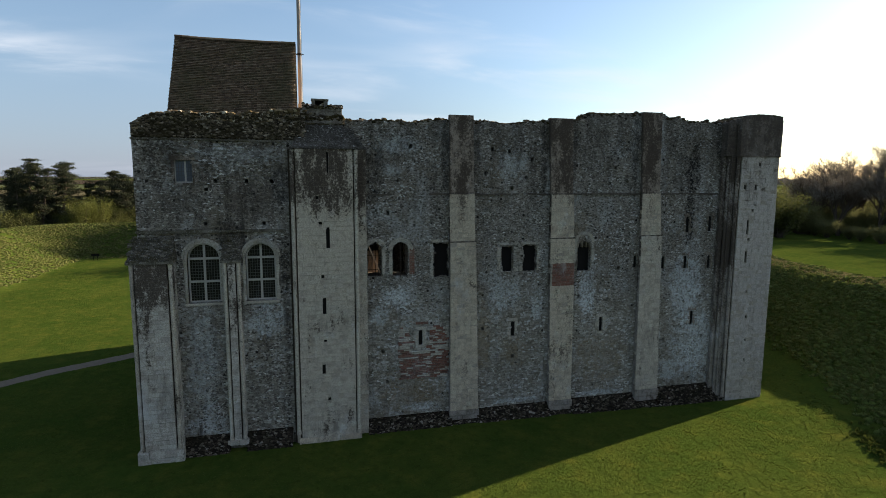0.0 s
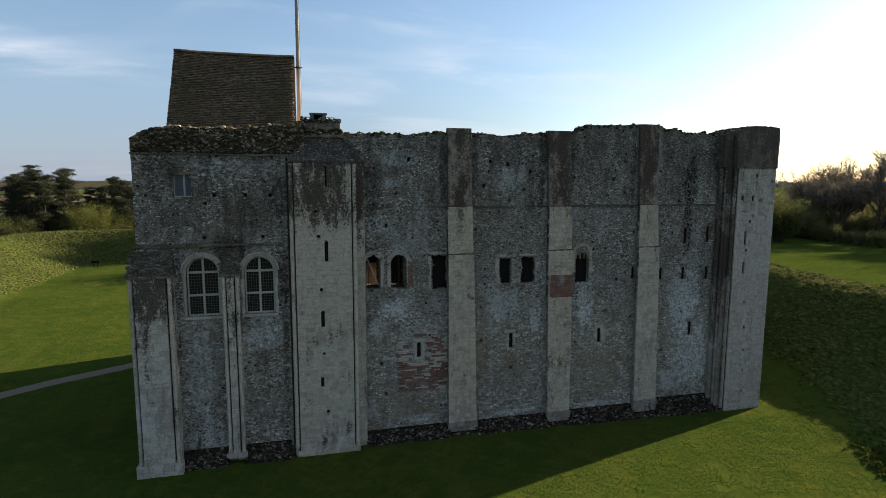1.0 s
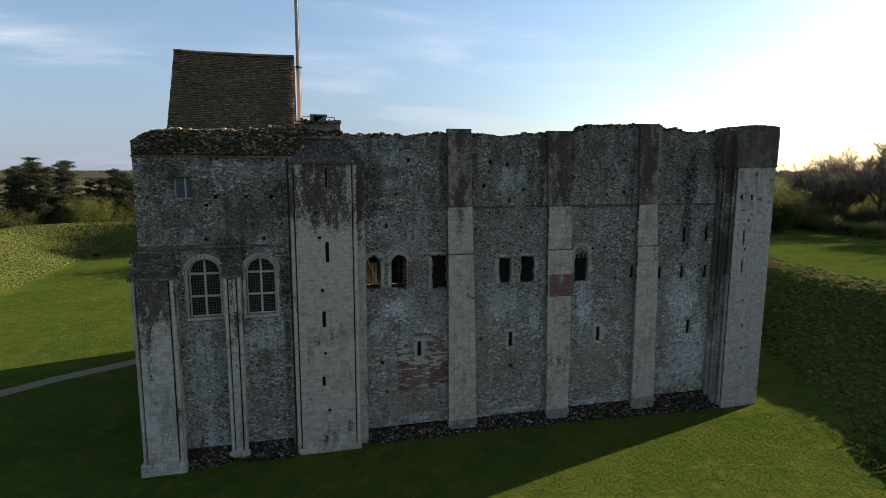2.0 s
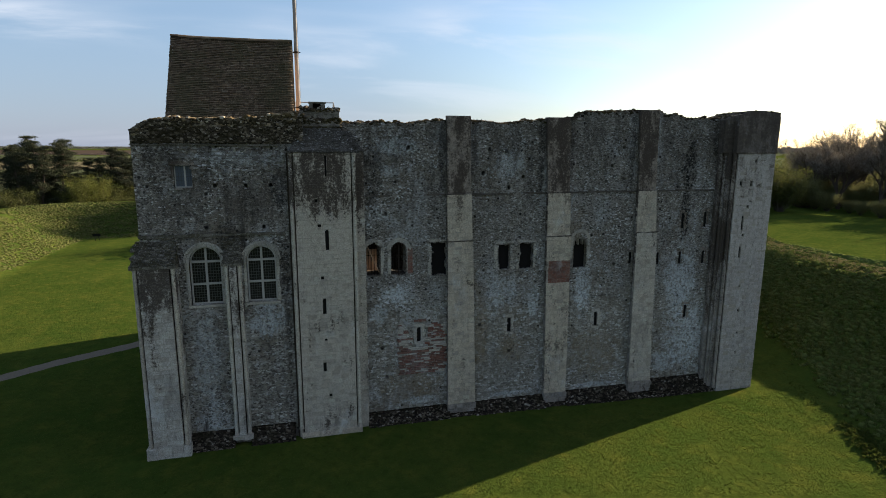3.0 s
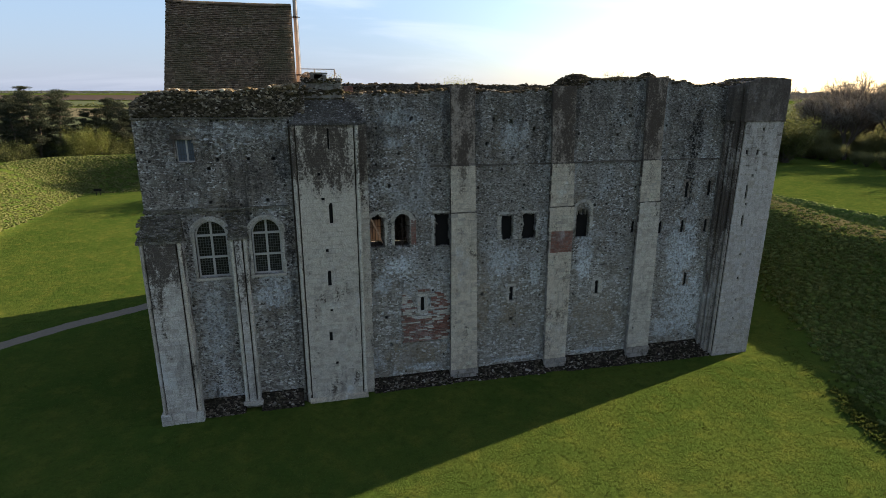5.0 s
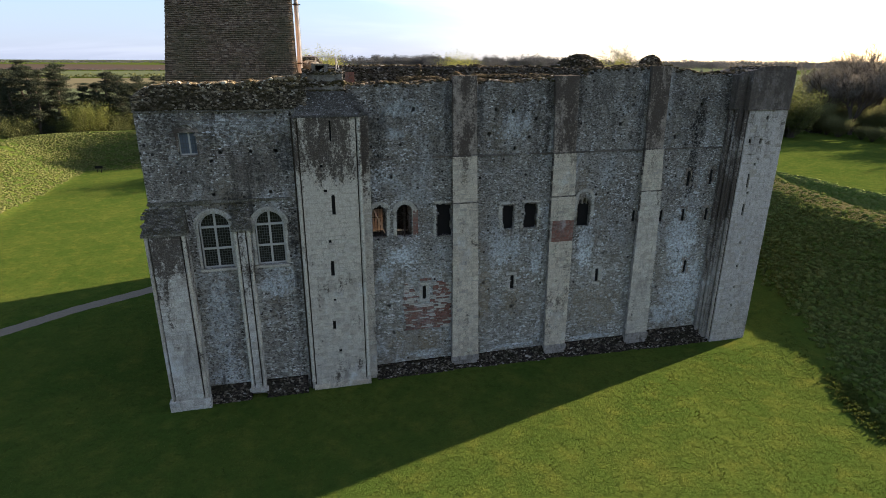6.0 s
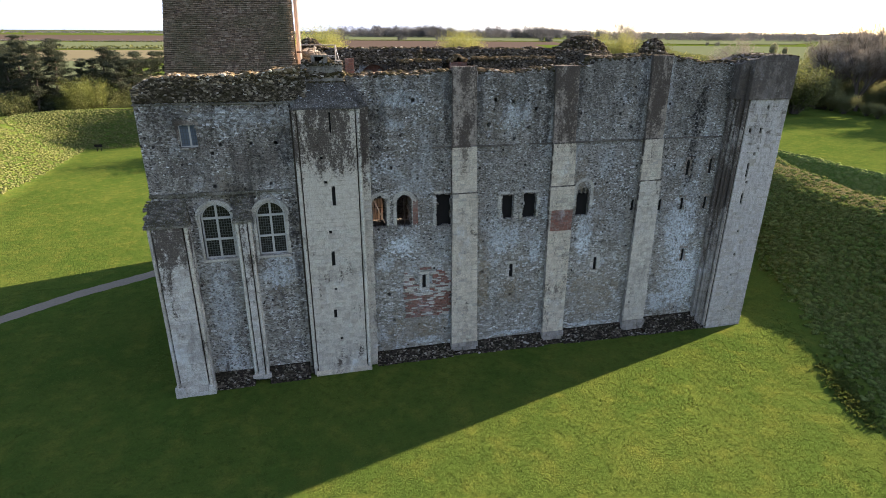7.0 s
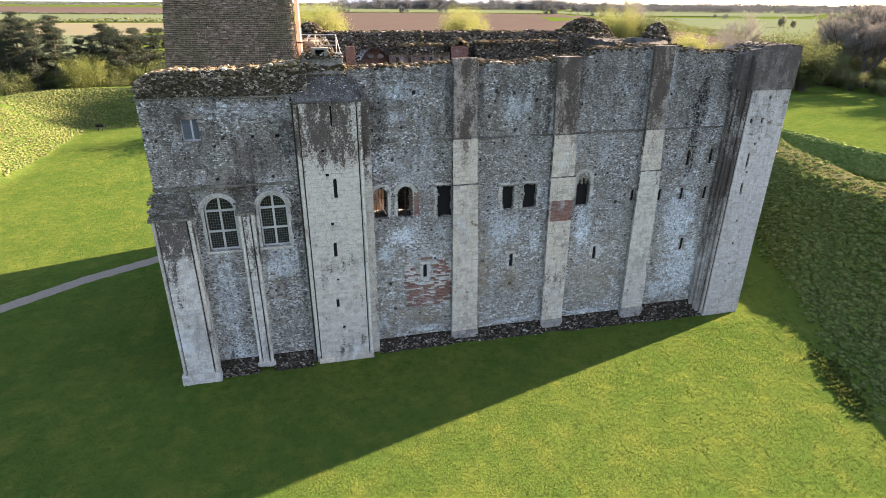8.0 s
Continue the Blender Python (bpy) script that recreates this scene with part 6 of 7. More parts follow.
for i in range(n):
    bm = bmesh.new()
    x0, x1 = RX0 - 0.06 + (RX1 - RX0 + 0.1) * i / n, RX0 - 0.06 + (RX1 - RX0 + 0.1) * (i + 1) / n
    zz = RIDGE_Z - 0.06 * math.sin(math.pi * (i + 0.5) / n) + tr.uniform(-0.008, 0.008)
    prof = [(RIDGE_Y + 0.14 * math.cos(t), zz - 0.05 + 0.12 * math.sin(t)) for t in np.linspace(0, math.pi, 7)]
    va = [bm.verts.new((x0 + 0.004, y, z)) for y, z in prof]
    vb = [bm.verts.new((x1 - 0.004, y, z)) for y, z in prof]
    bm.faces.new(va)
    bm.faces.new(vb[::-1])
    for k in range(len(prof)):
        q = (k + 1) % len(prof)
        bm.faces.new((va[k], vb[k], vb[q], va[q]))
    part("ridge_tile", bm, TILE, roof)
for x in (RX0 - 0.03, RX1 + 0.01):
    bm = bmesh.new()
    for s in (1, -1):
        pts = [(RIDGE_Y, RIDGE_Z - 0.02), (RIDGE_Y - s * (RIDGE_Y - EAVE_Y), EAVE_Z - 0.02), (RIDGE_Y - s * (RIDGE_Y - EAVE_Y), EAVE_Z - 0.22), (RIDGE_Y, RIDGE_Z - 0.24)]
        va = [bm.verts.new((x, y, z)) for y, z in pts]
        vb = [bm.verts.new((x + 0.04, y, z)) for y, z in pts]
        bm.faces.new(va)
        bm.faces.new(vb[::-1])
        for k in range(4):
            bm.faces.new((va[k], vb[k], vb[(k + 1) % 4], va[(k + 1) % 4]))
    part("barge_board", bm, BARK, roof)

# ---- flagpole and rail ----
pole = thing("flagpole", "tall varnished wooden flagpole beside the tiled roof", "flagpole", (0.36, 4.4, 13.3))
bm = bmesh.new()
tube(bm, (0, 0, 0), (0, 0, 14.5), 0.105, 0.05, 14)
part("mast", bm, WOOD, pole)
bm = bmesh.new()
for z in (1.6, 4.15):
    tube(bm, (0, 0, z), (0, 0, z + 0.07), 0.12, 0.12, 14)
    box(bm, -0.32, 0.02, -0.02, 0.02, z + 0.015, z + 0.055)
    box(bm, 0.1, 0.2, -0.02, 0.02, z + 0.015, z + 0.055)
part("strap", bm, IRON, pole, "iron strap holding the mast")
bm = bmesh.new()
tube(bm, (0.12, -0.05, 1.0), (0.09, -0.03, 14.4), 0.008, 0.008, 5)
part("halyard", bm, WHITE_STONE, pole)
bm = bmesh.new()
box(bm, -0.3, 0.3, -0.3, 0.3, -0.15, 0.1, 0.03)
part("base", bm, ASHLAR_DARK, pole)

rail = thing("safety_rail", "thin galvanised safety rail on the turret top", "railing", (1.2, 5.0, 13.3))
for x in (-0.95, -0.1, 0.86):
    bm = bmesh.new()
    tube(bm, (x, 0, 0.0), (x, 0, 1.95), 0.028, 0.028, 8)
    part("post", bm, GALV, rail)
bm = bmesh.new()
tube(bm, (0.86, 0, 1.0), (0.86, -2.2, 1.0), 0.022, 0.022, 8)
tube(bm, (0.86, 0, 1.93), (1.02, -1.6, 0.9), 0.022, 0.022, 8)
part("brace", bm, GALV, rail)
for z in (1.45, 1.93):
    bm = bmesh.new()
    tube(bm, (-0.97, 0, z), (0.88, 0, z), 0.022, 0.022, 8)
    part("bar", bm, GALV, rail)

# ---- notice board on the lawn ----
sx, sy = -27.7, 62.0
sign = thing("notice_board", "small dark notice board on two posts by the bank", "sign", (sx, sy, height_at(sx, sy)))
for x in (-0.45, 0.45):
    bm = bmesh.new()
    box(bm, x * 0.55 - 0.035, x * 0.55 + 0.035, -0.05, 0.02, -0.1, 0.8, 0.01)
    part("post", bm, SHADE_AND_WOOD, sign)
bm = bmesh.new()
box(bm, -0.5, 0.5, -0.12, -0.05, 0.6, 0.95, 0.02)
part("board", bm, SHADE_AND_WOOD, sign)


# ---- grass on the banks and lawn ----
def clumps(name, mat, spots, blades, label, category, slim=0.34):
    """Tufts of pointed blades; spots: rows of x, y, radius, height."""
    r = np.random.RandomState(len(spots))
    spots = np.array(spots)
    n = len(spots)
    zs = ground_height(spots[:, 0], spots[:, 1])
    ang = r.uniform(0, 6.283, (n, blades))
    lean = r.uniform(0.15, 1.0, (n, blades))
    rad = spots[:, 2:3]
    hgt = spots[:, 3:4] * r.uniform(0.6, 1.15, (n, blades))
    cx, cy, cz = spots[:, 0:1], spots[:, 1:2], zs[:, None]
    bx, by = cx + np.cos(ang) * rad * lean * 0.45, cy + np.sin(ang) * rad * lean * 0.45
    tx, ty = cx + np.cos(ang) * rad * lean * 1.25, cy + np.sin(ang) * rad * lean * 1.25
    tz = cz + hgt * (1.1 - 0.55 * lean)
    wx, wy = -np.sin(ang) * rad * slim, np.cos(ang) * rad * slim
    mz = cz + hgt * 0.72
    v = np.stack([np.stack([bx - wx, by - wy, cz - 0.05 + 0 * bx], -1), np.stack([bx + wx, by + wy, cz - 0.05 + 0 * bx], -1),
                  np.stack([(bx + tx) / 2 + wx * 0.8, (by + ty) / 2 + wy * 0.8, mz], -1), np.stack([tx, ty, tz], -1), np.stack([(bx + tx) / 2 - wx * 0.8, (by + ty) / 2 - wy * 0.8, mz], -1)], 2)
    f = np.arange(n * blades)[:, None] * 5 + np.arange(5)[None, :]
    ob = new(name, mesh_of(name, v.reshape(-1, 3), f, mat))
    return tagged(ob, label, category, kind="stuff")


def domes(name, mat, spots, label, category):
    """Rounded tussocks on the ground; spots: rows of x, y, radius, height."""
    rows = []
    for (x, y, k, h), z in zip(spots, ground_height(np.array(spots)[:, 0], np.array(spots)[:, 1])):
        rows.append((x, y, float(z) + h * 0.15, k, k, h))
    return tagged(lumps(name, mat, rows, smooth=True), label, category)


r = random.Random(12)
spots = []
while len(spots) < 17000:
    y = r.uniform(-20, 34)
    s = r.uniform(0.0, 10.5)
    x = (s + 24.6 + 0.412 * y) / 0.911
    if r.random() > smooth(0.8, 3.6, s) or (s > float(np.interp(y, [0, 4, 6, 9, 20], [9.0, 8.4, 7.8, 7.3, 7.0])) + 0.6 * noise.noise((x * 0.5, y * 0.5, 3.0)) and r.random() < 0.93):
        continue
    k = r.uniform(0.08, 0.2) * (0.6 + 0.9 * r.random() ** 2)
    spots.append((x, y, k * 1.05, k * r.uniform(0.4, 0.8)))
domes("bank_grass", BANK_WEST, spots, "rough tussock grass on the western bank", "grass")
clumps("bank_grass_blades", TUSSOCK, [(x + r.uniform(-.15, .15), y + r.uniform(-.15, .15), k * 1.0, 0.04 + h * r.uniform(1.1, 1.8)) for x, y, k, h in spots], 13, "rough grass blades on the western bank", "grass", 0.14)
spots = []
while len(spots) < 13000:
    if r.random() < 0.62:
        x, y = -29.5 - r.uniform(0.3, 10.5), r.uniform(14, 72)
    else:
        x, y = r.uniform(-38, -8), 63 + r.uniform(0.3, 10.5)
    if noise.noise((x * 0.2, y * 0.2, 9)) < -0.55:
        continue
    k = r.uniform(0.07, 0.2)
    spots.append((x, y, k * 1.4, k * r.uniform(0.15, 0.38)))
domes("bank_grass", BANK, spots, "rough sunlit tussock grass on the eastern bank", "grass")
clumps("bank_grass_blades", TUSSOCK, [(x + r.uniform(-.2, .2), y + r.uniform(-.2, .2), k, 0.02 + h * 1.7) for x, y, k, h in spots], 8, "rough grass blades on the eastern bank", "grass", 0.2)
spots = []
while len(spots) < 7000:
    x, y = r.uniform(64, 95), r.uniform(10, 90)
    if not (-6.3 < height_at(x, y) < -3.75 and x + 0.06 * (y - 45) < 83 and 0.911 * x - 0.412 * y - 24.6 > 20.5):
        continue
    k = r.uniform(0.2, 0.6)
    spots.append((x, y, k, k * 0.9))
domes("ditch_grass", BANK_WEST, spots, "dark rough growth along the outer ditch", "grass")


spots = []
while len(spots) < 60000:
    x, y = r.uniform(-24, 40), r.uniform(-24, 14)
    if 0.911 * x - 0.412 * y - 24.6 > 0.5 or (-7.5 < x < 25.5 and y > -1.2) or (x < -6.4 and abs((x + 34) * 0.78 - (y + 2.5)) < 1.6):
        continue
    spots.append((x, y, r.uniform(0.03, 0.08), r.uniform(0.008, 0.028)))
clumps("lawn_tufts", TUFT, spots, 3, "short tufts in the mown lawn", "grass")


spots = []
while len(spots) < 420:
    s, y = r.gauss(0.55, 0.3), r.gauss(-7.2, 1.1)
    spots.append(((s + 24.6 + 0.412 * y) / 0.911, y, r.uniform(0.06, 0.13), r.uniform(0.06, 0.2)))
clumps("long_grass", TUFT, spots, 9, "long bushy grass at the foot of the western bank", "grass")


spots = []
while len(spots) < 9000:
    y = r.uniform(-6, 34)
    s = r.uniform(6.6, 10.4) + float(np.interp(y, [0, 4, 6, 9, 20], [2.0, 1.4, 0.8, 0.3, 0.0]))
    spots.append(((s + 24.6 + 0.412 * y) / 0.911, y, r.uniform(0.06, 0.16), r.uniform(0.02, 0.06)))
clumps("crest_grass", STRAW, spots, 5, "short straw-coloured grass along the top of the western bank", "grass")


# ---- trees ----
class Tree:
    """Collects limbs and leaves of one tree as plain lists."""

    def __init__(self, seed):
        self.r = random.Random(seed)
        self.v, self.f, self.lv, self.lf = [], [], [], []

    def limb(self, a, b, r0, r1, sides=5):
        a, b = Vector(a), Vector(b)
        q = (b - a).to_track_quat("Z", "Y")
        n = len(self.v)
        for p, rad in ((a, r0), (b, r1)):
            for i in range(sides):
                t = 6.283 * i / sides
                self.v.append(p + q @ Vector((math.cos(t) * rad, math.sin(t) * rad, 0)))
        for i in range(sides):
            k = (i + 1) % sides
            self.f.append((n + i, n + k, n + sides + k, n + sides + i))

    def leaf(self, p, size, flat=0.0, slim=0.55):
        r = self.r
        d = Vector((r.gauss(0, 1), r.gauss(0, 1), r.gauss(0, 1) * (1 - flat))).normalized()
        e = d.orthogonal().normalized()
        e.rotate(Matrix.Rotation(r.uniform(0, 6.28), 3, d))
        n = len(self.lv)
        p = Vector(p)
        s = size * r.uniform(0.6, 1.3)
        self.lv += [p - d * s, p + e * s * slim, p + d * s, p - e * s * slim]
        self.lf.append((n, n + 1, n + 2, n + 3))

    def done(self, name, label, at, bark, leaves, group=""):
        t = thing(name, label, "tree", at, group)
        part("trunk", mesh_of("trunk", self.v, self.f, bark), parent=t)
        if self.lv:
            part("crown", mesh_of("crown", self.lv, self.lf, leaves), parent=t)
        return t


def pine(seed, hgt, spread, bare=0.4, lean=0.0, dens=1.0):
    t = Tree(seed)
    r = t.r
    pts = [Vector((0, 0, -1))]
    n = 9
    for i in range(1, n + 1):
        z = hgt * i / n
        pts.append(Vector((lean * z / hgt + 0.35 * math.sin(z * 0.5 + seed), 0.3 * math.cos(z * 0.6 + seed), z)))
    for i in range(n):
        t.limb(pts[i], pts[i + 1], 0.34 * (1 - i / n) + 0.04, 0.34 * (1 - (i + 1) / n) + 0.03, 7)
    for _ in range(int(44 * dens)):
        k = r.uniform(bare, 1.0)
        z = hgt * k
        i = min(n - 1, int(k * n))
        base = pts[i].lerp(pts[i + 1], k * n - i)
        a = r.uniform(0, 6.283)
        reach = spread * (1.12 - (k - bare) / (1 - bare)) ** 0.85 * r.uniform(0.4, 1.15)
        tip = base + Vector((math.cos(a) * reach, math.sin(a) * reach, reach * r.uniform(-0.1, 0.45)))
        mid = base.lerp(tip, 0.5) + Vector((0, 0, -0.1 * reach))
        t.limb(base, mid, 0.07, 0.05, 4)
        t.limb(mid, tip, 0.05, 0.02, 4)
        for _ in range(r.randint(3, 5)):
            c = mid.lerp(tip, r.uniform(0.25, 1.1)) + Vector((r.gauss(0, 0.35), r.gauss(0, 0.35), r.gauss(0, 0.16)))
            w = r.uniform(0.45, 0.95)
            for _ in range(85):
                t.leaf(c + Vector((r.gauss(0, w * 0.5), r.gauss(0, w * 0.5), r.gauss(0.05, w * 0.14))), 0.17, 0.2, 0.16)
    return t


def broad(seed, hgt, spread, levels, leafy=0.0, leafsize=0.16, trunk=0.4, slim=0.55):
    t = Tree(seed)
    r = t.r

    def grow(p, d, ln, rad, lev):
        q = p + d * ln * 0.5 + Vector((r.gauss(0, 0.04), r.gauss(0, 0.04), r.gauss(0, 0.03))) * ln
        e = q + (d + Vector((r.gauss(0, 0.16), r.gauss(0, 0.16), 0.10))).normalized() * ln * 0.5
        t.limb(p, q, rad, rad * 0.82, 6 if lev > 2 else 3)
        t.limb(q, e, rad * 0.82, rad * 0.62, 6 if lev > 2 else 3)
        if lev <= 1 and leafy:
            for _ in range(int(leafy)):
                t.leaf(p.lerp(e, r.random()) + Vector((r.gauss(0, 0.3), r.gauss(0, 0.3), r.gauss(0, 0.3))), leafsize, 0.0, slim)
        if lev <= 0:
            return
        for k in range(6 if lev == levels else r.choice((3, 4)) if lev > 1 else 4):
            a = r.uniform(0, 6.283)
            wide = r.uniform(0.35, 0.95) * spread
            nd = (d + Vector((math.cos(a) * wide, math.sin(a) * wide, r.uniform(-0.1, 0.3)))).normalized()
            grow((p.lerp(e, r.uniform(0.25, 1.0)) if lev == levels else q.lerp(e, r.uniform(0.0, 1.0))), nd, ln * r.uniform(0.58, 0.82), rad * r.uniform(0.42, 0.6), lev - 1)

    grow(Vector((0, 0, -0.5)), Vector((r.gauss(0, 0.05), r.gauss(0, 0.05), 1)).normalized(), hgt * 0.36, trunk, levels)
    k = hgt / max(v[2] for v in t.v)
    t.v, t.lv = [v * k for v in t.v], [v * k for v in t.lv]
    return t


def shrub(seed, hgt, wide, n, leafsize=0.16, tips=26, spread=0.16):
    t = Tree(seed)
    r = t.r
    for _ in range(tips):
        a = r.uniform(0, 6.283)
        tip = Vector((math.cos(a) * wide * r.uniform(0.3, 1), math.sin(a) * wide * r.uniform(0.3, 1), hgt * r.uniform(0.5, 1.0)))
        t.limb((r.gauss(0, 0.2), r.gauss(0, 0.2), -0.3), tip * 0.6, 0.05, 0.03, 3)
        t.limb(tip * 0.6, tip, 0.03, 0.01, 3)
        for _ in range(n // tips):
            k = r.uniform(0.35, 1.1)
            t.leaf(tip * k + Vector((r.gauss(0, wide * spread), r.gauss(0, wide * spread), r.gauss(0, hgt * spread * 0.55))), leafsize)
    return t


def put(tree, x, y, turn=0.0, size=1.0, low=0.0):
    return copy_thing(tree, Matrix.Translation((x, y, height_at(x, y) - low)) @ pose(0, 0, 0, 0, 0, turn) @ Matrix.Diagonal((size, size, size, 1)))


pines = [pine(1, 12.2, 3.6, 0.2, 0, 1.3).done("pine_tree", "tall dark Scots pine behind the grassy bank", (-50.0, 92, 0), BARK, PINE, "pines behind the bank"),
         pine(2, 11.4, 3.5, 0.4, 0.8, 0.95).done("pine_tree", "open-crowned pine with bare lower trunk", (-30.5, 95, 0), BARK, PINE, "pines behind the bank"),
         pine(3, 13.6, 3.2, 0.1, 0.2, 1.7).done("pine_tree", "dense dark conifer behind the grassy bank", (-45.5, 90, 0), BARK, PINE, "pines behind the bank")]
for k, x, y, turn, size in ((2, -53.5, 90, 40, 0.89), (0, -41.5, 93, 120, 1.10), (2, -48, 95, 200, 1.06), (1, -27.5, 97, 70, 0.99), (0, -57, 94, 250, 0.99), (2, -38.3, 94, 310, 0.77), (0, -36.2, 94, 60, 0.84), (1, -33.5, 99, 160, 1.01), (0, -62, 96, 20, 0.99), (2, -43.8, 88, 20, 0.79), (0, -46.5, 98, 80, 1.02), (1, -24.5, 99, 190, 0.99), (1, -30, 102, 250, 0.99), (2, -51.5, 99, 130, 0.95), (0, -36, 100, 30, 0.99), (2, -41, 90, 110, 0.96), (0, -48, 89, 150, 0.92), (2, -55, 87, 10, 0.85), (1, -31.8, 93, 130, 0.99)):
    put(pines[k], x, y, turn, size)
bush = shrub(21, 7.0, 2.6, 14000, 0.085, 60, 0.11).done("bush", "green hazel bush in young spring leaf", (-37.3, 87.0, 0), TWIG, HAZEL, "spring bushes")
green = shrub(22, 5.0, 3.0, 13000, 0.095, 60, 0.12).done("bush", "dull green undergrowth at the foot of the trees", (-46, 84, 0), TWIG, DULLLEAF, "undergrowth")
for x, y, turn, size in ((-22, 92, 50, 1.0), (-25, 95, 140, 1.1), (-29, 93, 230, 1.0), (-33, 92, 20, 1.1), (-37, 93, 80, 1.2), (-19, 96, 10, 1.0), (-40, 90, 300, 1.1), (-47, 88, 180, 1.0), (-57, 88, 100, 1.1), (-15, 97, 210, 1.1), (-31.5, 88, 160, 0.7), (-27, 89, 220, 0.7)):
    put(green, x, y, turn, size)

bare = [broad(31, 23, 0.78, 5, 4, 0.7, 0.6, 0.028).done("bare_tree", "large leafless tree with a broad crown of fine twigs", (161, 108, height_at(161, 108)), BARK, TWIGS, "trees beyond the lawn"),
        broad(32, 22, 0.85, 5, 4, 0.7, 0.52, 0.028).done("bare_tree", "leafless tree with fine twigs", (153.5, 115.5, height_at(153.5, 115.5)), BARK, TWIGS, "trees beyond the lawn"),
        broad(33, 22, 0.7, 5, 4, 0.7, 0.52, 0.028).done("bare_tree", "leafless tree with upswept limbs and fine twigs", (156, 96, height_at(156, 96)), BARK, TWIGS, "trees beyond the lawn")]
for k, x, y, turn, size in ((0, 134, 84, 80, 1.0), (1, 126, 93, 140, 0.78), (2, 130, 89, 210, 0.92), (1, 131, 73, 20, 1.05), (2, 141, 90, 250, 1.0), (1, 119, 77, 60, 0.8), (0, 129, 64, 200, 1.0), (1, 136, 97, 330, 0.85), (1, 127, 56, 280, 1.0)):
    put(bare[k], 0.4 + (x - 0.4) * 1.28, (y + 24) * 1.28 - 24, turn, size * 1.22)
# Unseen bushes behind the keep, added to shade the lawn by the bank.
for x, y, turn, size in ((-3, 57, 20, 1.5), (2, 59, 80, 1.55), (7, 60, 150, 1.6), (12, 62, 210, 1.6), (17, 62, 280, 1.6), (22, 63, 340, 1.55), (4, 55, 100, 1.5)):
    put(green, x, y, turn, size)
thicket = shrub(24, 5.2, 3.1, 13000, 0.11, 60, 0.12).done("bush", "leafy green thicket beneath the bare trees", (146, 110, height_at(146, 110)), TWIG, THICKET, "undergrowth")
for row, (back, big, gap) in enumerate(((9, 0.8, 4.4), (20, 1.25, 4.8), (34, 1.7, 5.4), (50, 2.0, 7.0))):
    y = 50.0
    while y < 108 + back:
        x = 112 + back + max(0, y - 86 - back * 0.7) * 0.95 + r.uniform(-1.5, 1.5)
        put(thicket if r.random() < 0.75 else green, 0.4 + (x - 0.4) * 1.2, (y + 24) * 1.2 - 24, r.uniform(0, 360), 1.15 * big * r.uniform(0.7, 1.25))
        y += gap * r.uniform(0.7, 1.2)
for x, y, turn, size in ((145, 112, 0, 1.6), (152, 122, 60, 2.0), (160, 130, 120, 2.0), (151, 116, 200, 1.6), (138, 112, 300, 1.3)):
    put(thicket, x, y, turn, size)
spring = shrub(23, 11.0, 4.4, 60000, 0.085, 130, 0.10).done("tree_in_leaf", "yellow-green tree in fresh spring leaf", (28, 76, 0), TWIG, SPRING, "spring bushes")
spring.location.z = height_at(28, 76)
for x, y, turn, size in ((33, 80, 130, 0.8), (4, 76, 30, 1.05), (0.5, 79, 200, 0.95), (80, 116, 100, 1.3), (86, 119, 40, 0.95), (96, 108, 180, 1.15), (101, 106, 20, 0.95)):
    put(spring, x, y, turn, size)
for x, y, turn, size in ((-35.2, 88.5, 30, 0.95), (-39.8, 87.5, 250, 0.6), (-29.5, 91, 10, 0.5), (-16, 86, 250, 0.85), (-21, 90, 120, 0.8), (102, 108, 60, 0.9), (106.5, 104, 60, 1.0)):
    put(bush, x, y, turn, size)
sparse = broad(35, 11, 1.0, 4, 16, 0.35, 0.2, 0.035).done("bare_tree", "small leafless tree among spring bushes", (34, 100, 0), TWIG, TWIGS, "trees beyond the lawn")
put(sparse, 36, 80, 60, 0.9)
put(sparse, 104, 110, 60, 1.3)
put(sparse, 114, 110, 160, 1.75)
put(sparse, 92, 122, 250, 1.5)
for x, y, turn, size in ((88, 113, 60, 1.9), (112, 103, 70, 1.7), (118, 101, 20, 2.3), (122, 104, 200, 2.6), (104, 104, 140, 1.4), (126, 100, 90, 2.2)):
    put(green, x, y, turn, size)

# ---- far country ----
field("field", PLOUGH, [(-40, 240), (240, 215), (450, 880), (60, 1000)], 0.4, "brown ploughed field beyond the castle")
field("field", PASTURE, [(-50, 1010), (900, 900), (1900, 1700), (-500, 2200)], 0.8, "pale green pasture in the distance")
field("field", PASTURE, [(245, 190), (900, 120), (1500, 560), (460, 850)], 0.5, "green field beyond the trees")
field("field", PASTURE, [(40, 135), (300, 135), (245, 216), (-60, 240)], 0.35, "rough grass beyond the earthworks")
field("field", PASTURE, [(-420, 125), (-60, 125), (-70, 302), (-420, 302)], 0.35, "rough grass behind the pines")
field("field", STUBBLE, [(-330, 300), (-80, 300), (-70, 480), (-420, 520)], 0.4, "pale stubble field behind the pines")
field("field", PASTURE, [(-520, 560), (-80, 520), (-60, 800), (-760, 900)], 0.5, "green field behind the pines")
field("field", PLOUGH, [(-1100, 1000), (-80, 860), (-90, 1500), (-1700, 1900)], 0.7, "reddish ploughed field on the horizon")


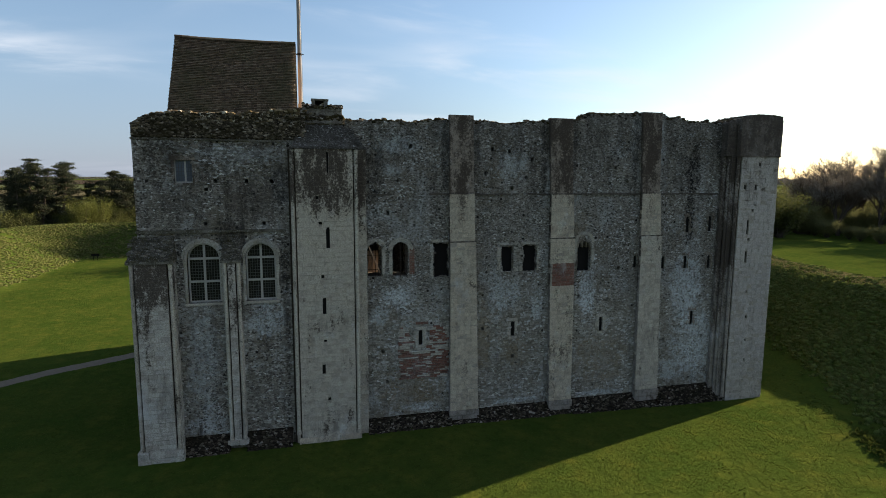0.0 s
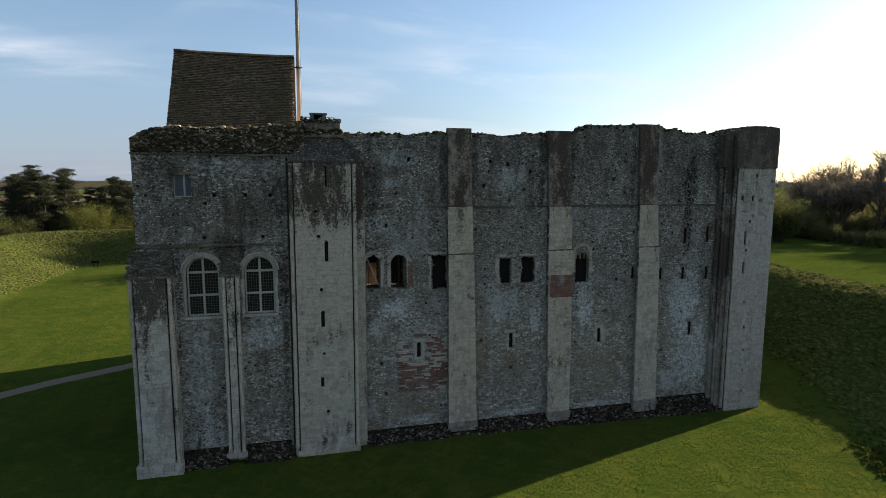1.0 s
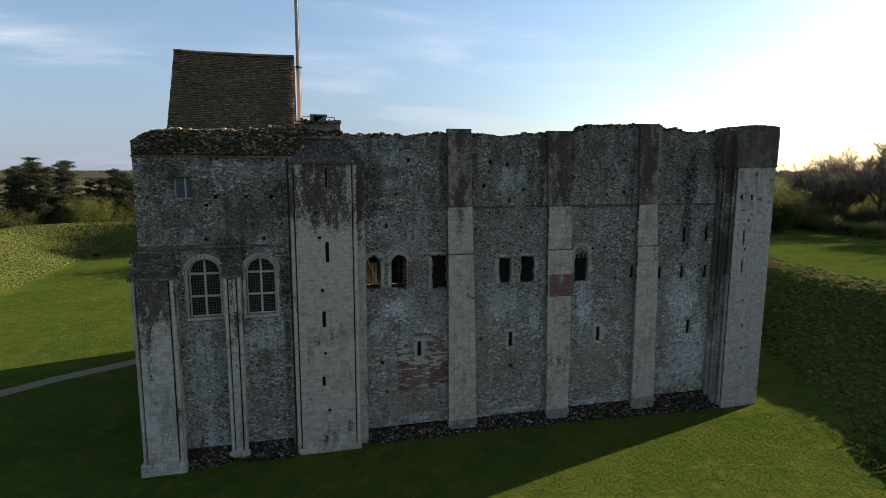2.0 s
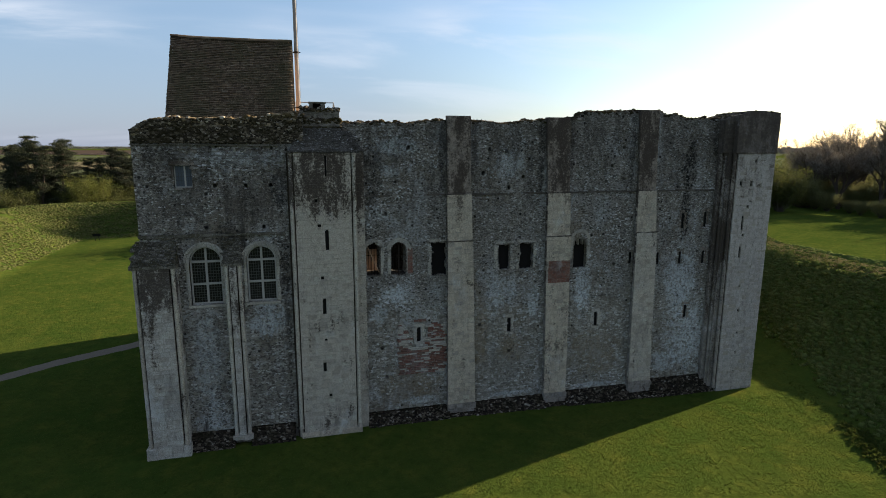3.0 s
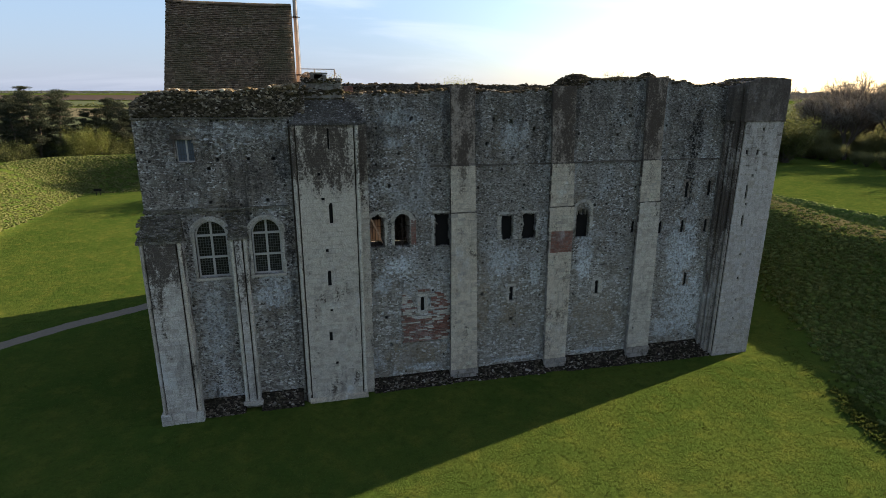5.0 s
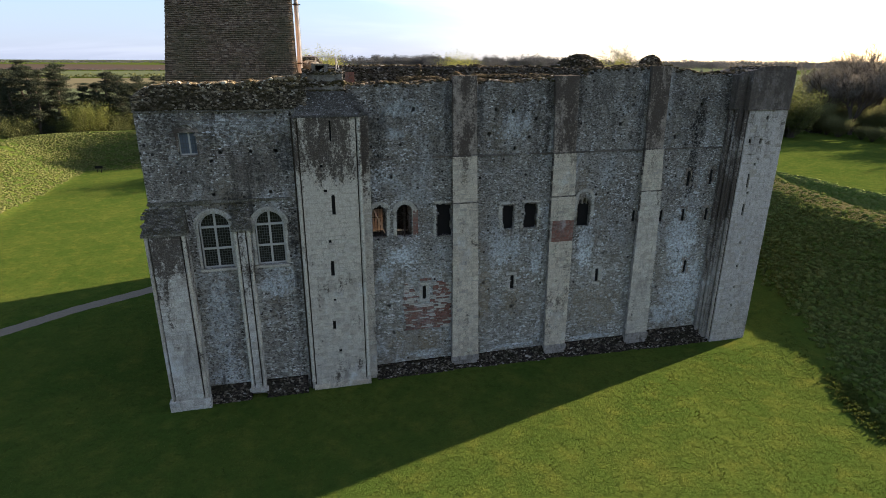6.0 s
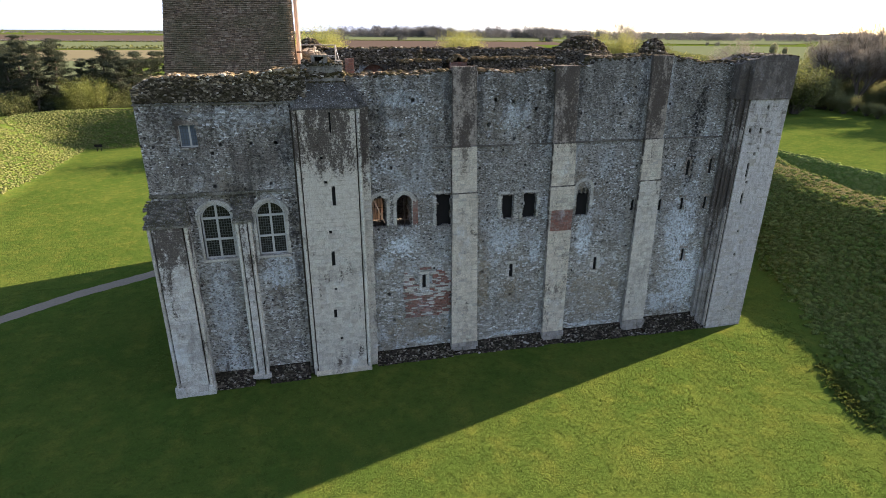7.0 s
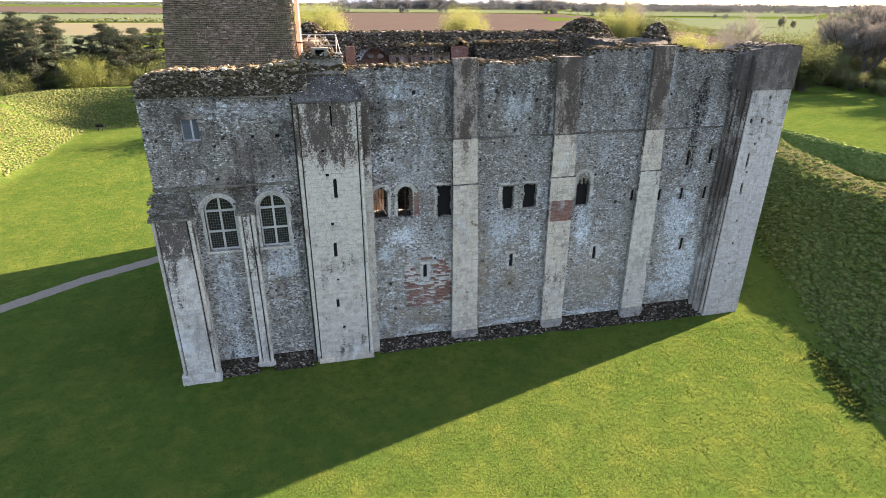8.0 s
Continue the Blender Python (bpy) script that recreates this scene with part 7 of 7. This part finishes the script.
def belt(name, mat, line, wide, hgt, n, size, seed, label):
    """A hedge or a belt of woodland: many small leaf-like clumps along a line."""
    rr = np.random.RandomState(seed)
    pts = np.array(line, float)
    seg = rr.randint(0, len(pts) - 1, n)
    t = rr.rand(n)
    x = pts[seg, 0] + (pts[seg + 1, 0] - pts[seg, 0]) * t + rr.normal(0, wide, n)
    y = pts[seg, 1] + (pts[seg + 1, 1] - pts[seg, 1]) * t + rr.normal(0, wide, n)
    lumpy = np.array([0.65 + 0.5 * noise.noise((a / (hgt * 2.3), b / (hgt * 2.3), seed)) for a, b in zip(x, y)])
    z = ground_height(x, y) + hgt * lumpy * rr.rand(n) ** 0.6
    verts, faces = [], []
    d = rr.normal(0, 1, (n, 3))
    d /= np.linalg.norm(d, axis=1)[:, None]
    e = np.cross(d, rr.normal(0, 1, (n, 3)))
    e /= np.linalg.norm(e, axis=1)[:, None]
    c = np.stack([x, y, z], 1)
    s = (size * rr.uniform(0.5, 1.3, n))[:, None]
    v = np.stack([c - d * s, c + e * s * 0.7, c + d * s, c - e * s * 0.7], 1).reshape(-1, 3)
    f = np.arange(n)[:, None] * 4 + np.arange(4)[None, :]
    return tagged(new(name, mesh_of(name, v, f, mat)), label, "woodland", kind="stuff")


def wood(line, wide, hgt, n, seed, label, leaves=130, mat=FARWOOD):
    """Far woodland: many rounded bare crowns of small sprays, close together."""
    rr = np.random.RandomState(seed)
    pts = np.array(line, float)
    k, t = rr.randint(0, len(pts) - 1, n), rr.rand(n)
    x = pts[k, 0] + (pts[k + 1, 0] - pts[k, 0]) * t + rr.normal(0, wide, n)
    y = pts[k, 1] + (pts[k + 1, 1] - pts[k, 1]) * t + rr.normal(0, wide, n)
    q = hgt * rr.uniform(0.6, 1.0, n) * np.array([0.85 + 0.45 * noise.noise((a / 90, b / 90, seed)) for a, b in zip(x, y)])
    d = rr.normal(0, 1, (n, leaves, 3))
    d *= (rr.rand(n, leaves, 1) ** 0.45) / np.linalg.norm(d, axis=2)[:, :, None]
    c = np.stack([x, y, ground_height(x, y) + q * 0.5], 1)[:, None, :] + d * np.stack([q * 0.36, q * 0.36, q * 0.5], 1)[:, None, :]
    c = c.reshape(-1, 3)
    u = rr.normal(0, 1, (n * leaves, 3))
    u /= np.linalg.norm(u, axis=1)[:, None]
    e = np.cross(u, rr.normal(0, 1, (n * leaves, 3)))
    e /= np.linalg.norm(e, axis=1)[:, None]
    s = (np.repeat(q, leaves) * rr.uniform(0.03, 0.06, n * leaves))[:, None]
    v = np.stack([c - u * s, c + e * s * 0.7, c + u * s, c - e * s * 0.7], 1).reshape(-1, 3)
    f = np.arange(n * leaves)[:, None] * 4 + np.arange(4)[None, :]
    return tagged(new("woodland", mesh_of("woodland", v, f, mat)), label, "woodland", kind="stuff")


wood([(120, 1500), (420, 1430), (760, 1300)], 50, 30, 900, 1, "leafless woodland on the far ridge")
wood([(800, 1500), (1150, 1250), (1700, 900), (2300, 600)], 45, 20, 1200, 2, "leafless woodland beyond the fields")
wood([(1200, 1900), (2200, 1500), (3200, 800)], 70, 24, 800, 8, "dim woodland on the horizon")
wood([(-1800, 2300), (-900, 2300), (0, 2500), (600, 2600)], 50, 12, 700, 7, "dim woodland on the horizon")
belt("hedge", DULLLEAF, [(60, 1005), (450, 885), (360, 600), (245, 220)], 2, 3, 9000, 0.6, 3, "hedge between two fields")
belt("hedge", DULLLEAF, [(430, 620), (330, 430), (300, 330)], 3, 4, 4000, 0.5, 4, "hedge at the field's edge")
belt("hedge", DULLLEAF, [(-60, 510), (-330, 545), (-700, 600)], 3, 4, 2500, 0.9, 5, "hedge behind the pines")
belt("hedge", FARWOOD, [(-70, 830), (-500, 900), (-900, 980)], 3, 4, 2500, 0.8, 6, "far hedge")
belt("woodland", FARWOOD, [(-1800, 2100), (-900, 2100), (0, 2300), (600, 2500)], 60, 11, 12000, 2.0, 7, "dim woodland on the horizon")
belt("woodland", FARWOOD, [(1200, 1900), (2200, 1500), (3200, 800)], 80, 26, 20000, 2.6, 8, "dim woodland on the horizon")
for cx, cy, n, k in ((72, 1010, 6, 0), (180, 990, 5, 1), (240, 970, 3, 2), (400, 890, 9, 3), (470, 860, 5, 4), (640, 790, 3, 5), (560, 520, 5, 6), (640, 540, 4, 7), (470, 470, 2, 8), (760, 700, 5, 9)):
    wood([(cx - 12, cy), (cx + 12, cy + 3)], 5, 13, n, 20 + k, "rounded field trees in the distance", 300 if k < 6 else 1100, FARWOOD if k < 6 else HEDGE)
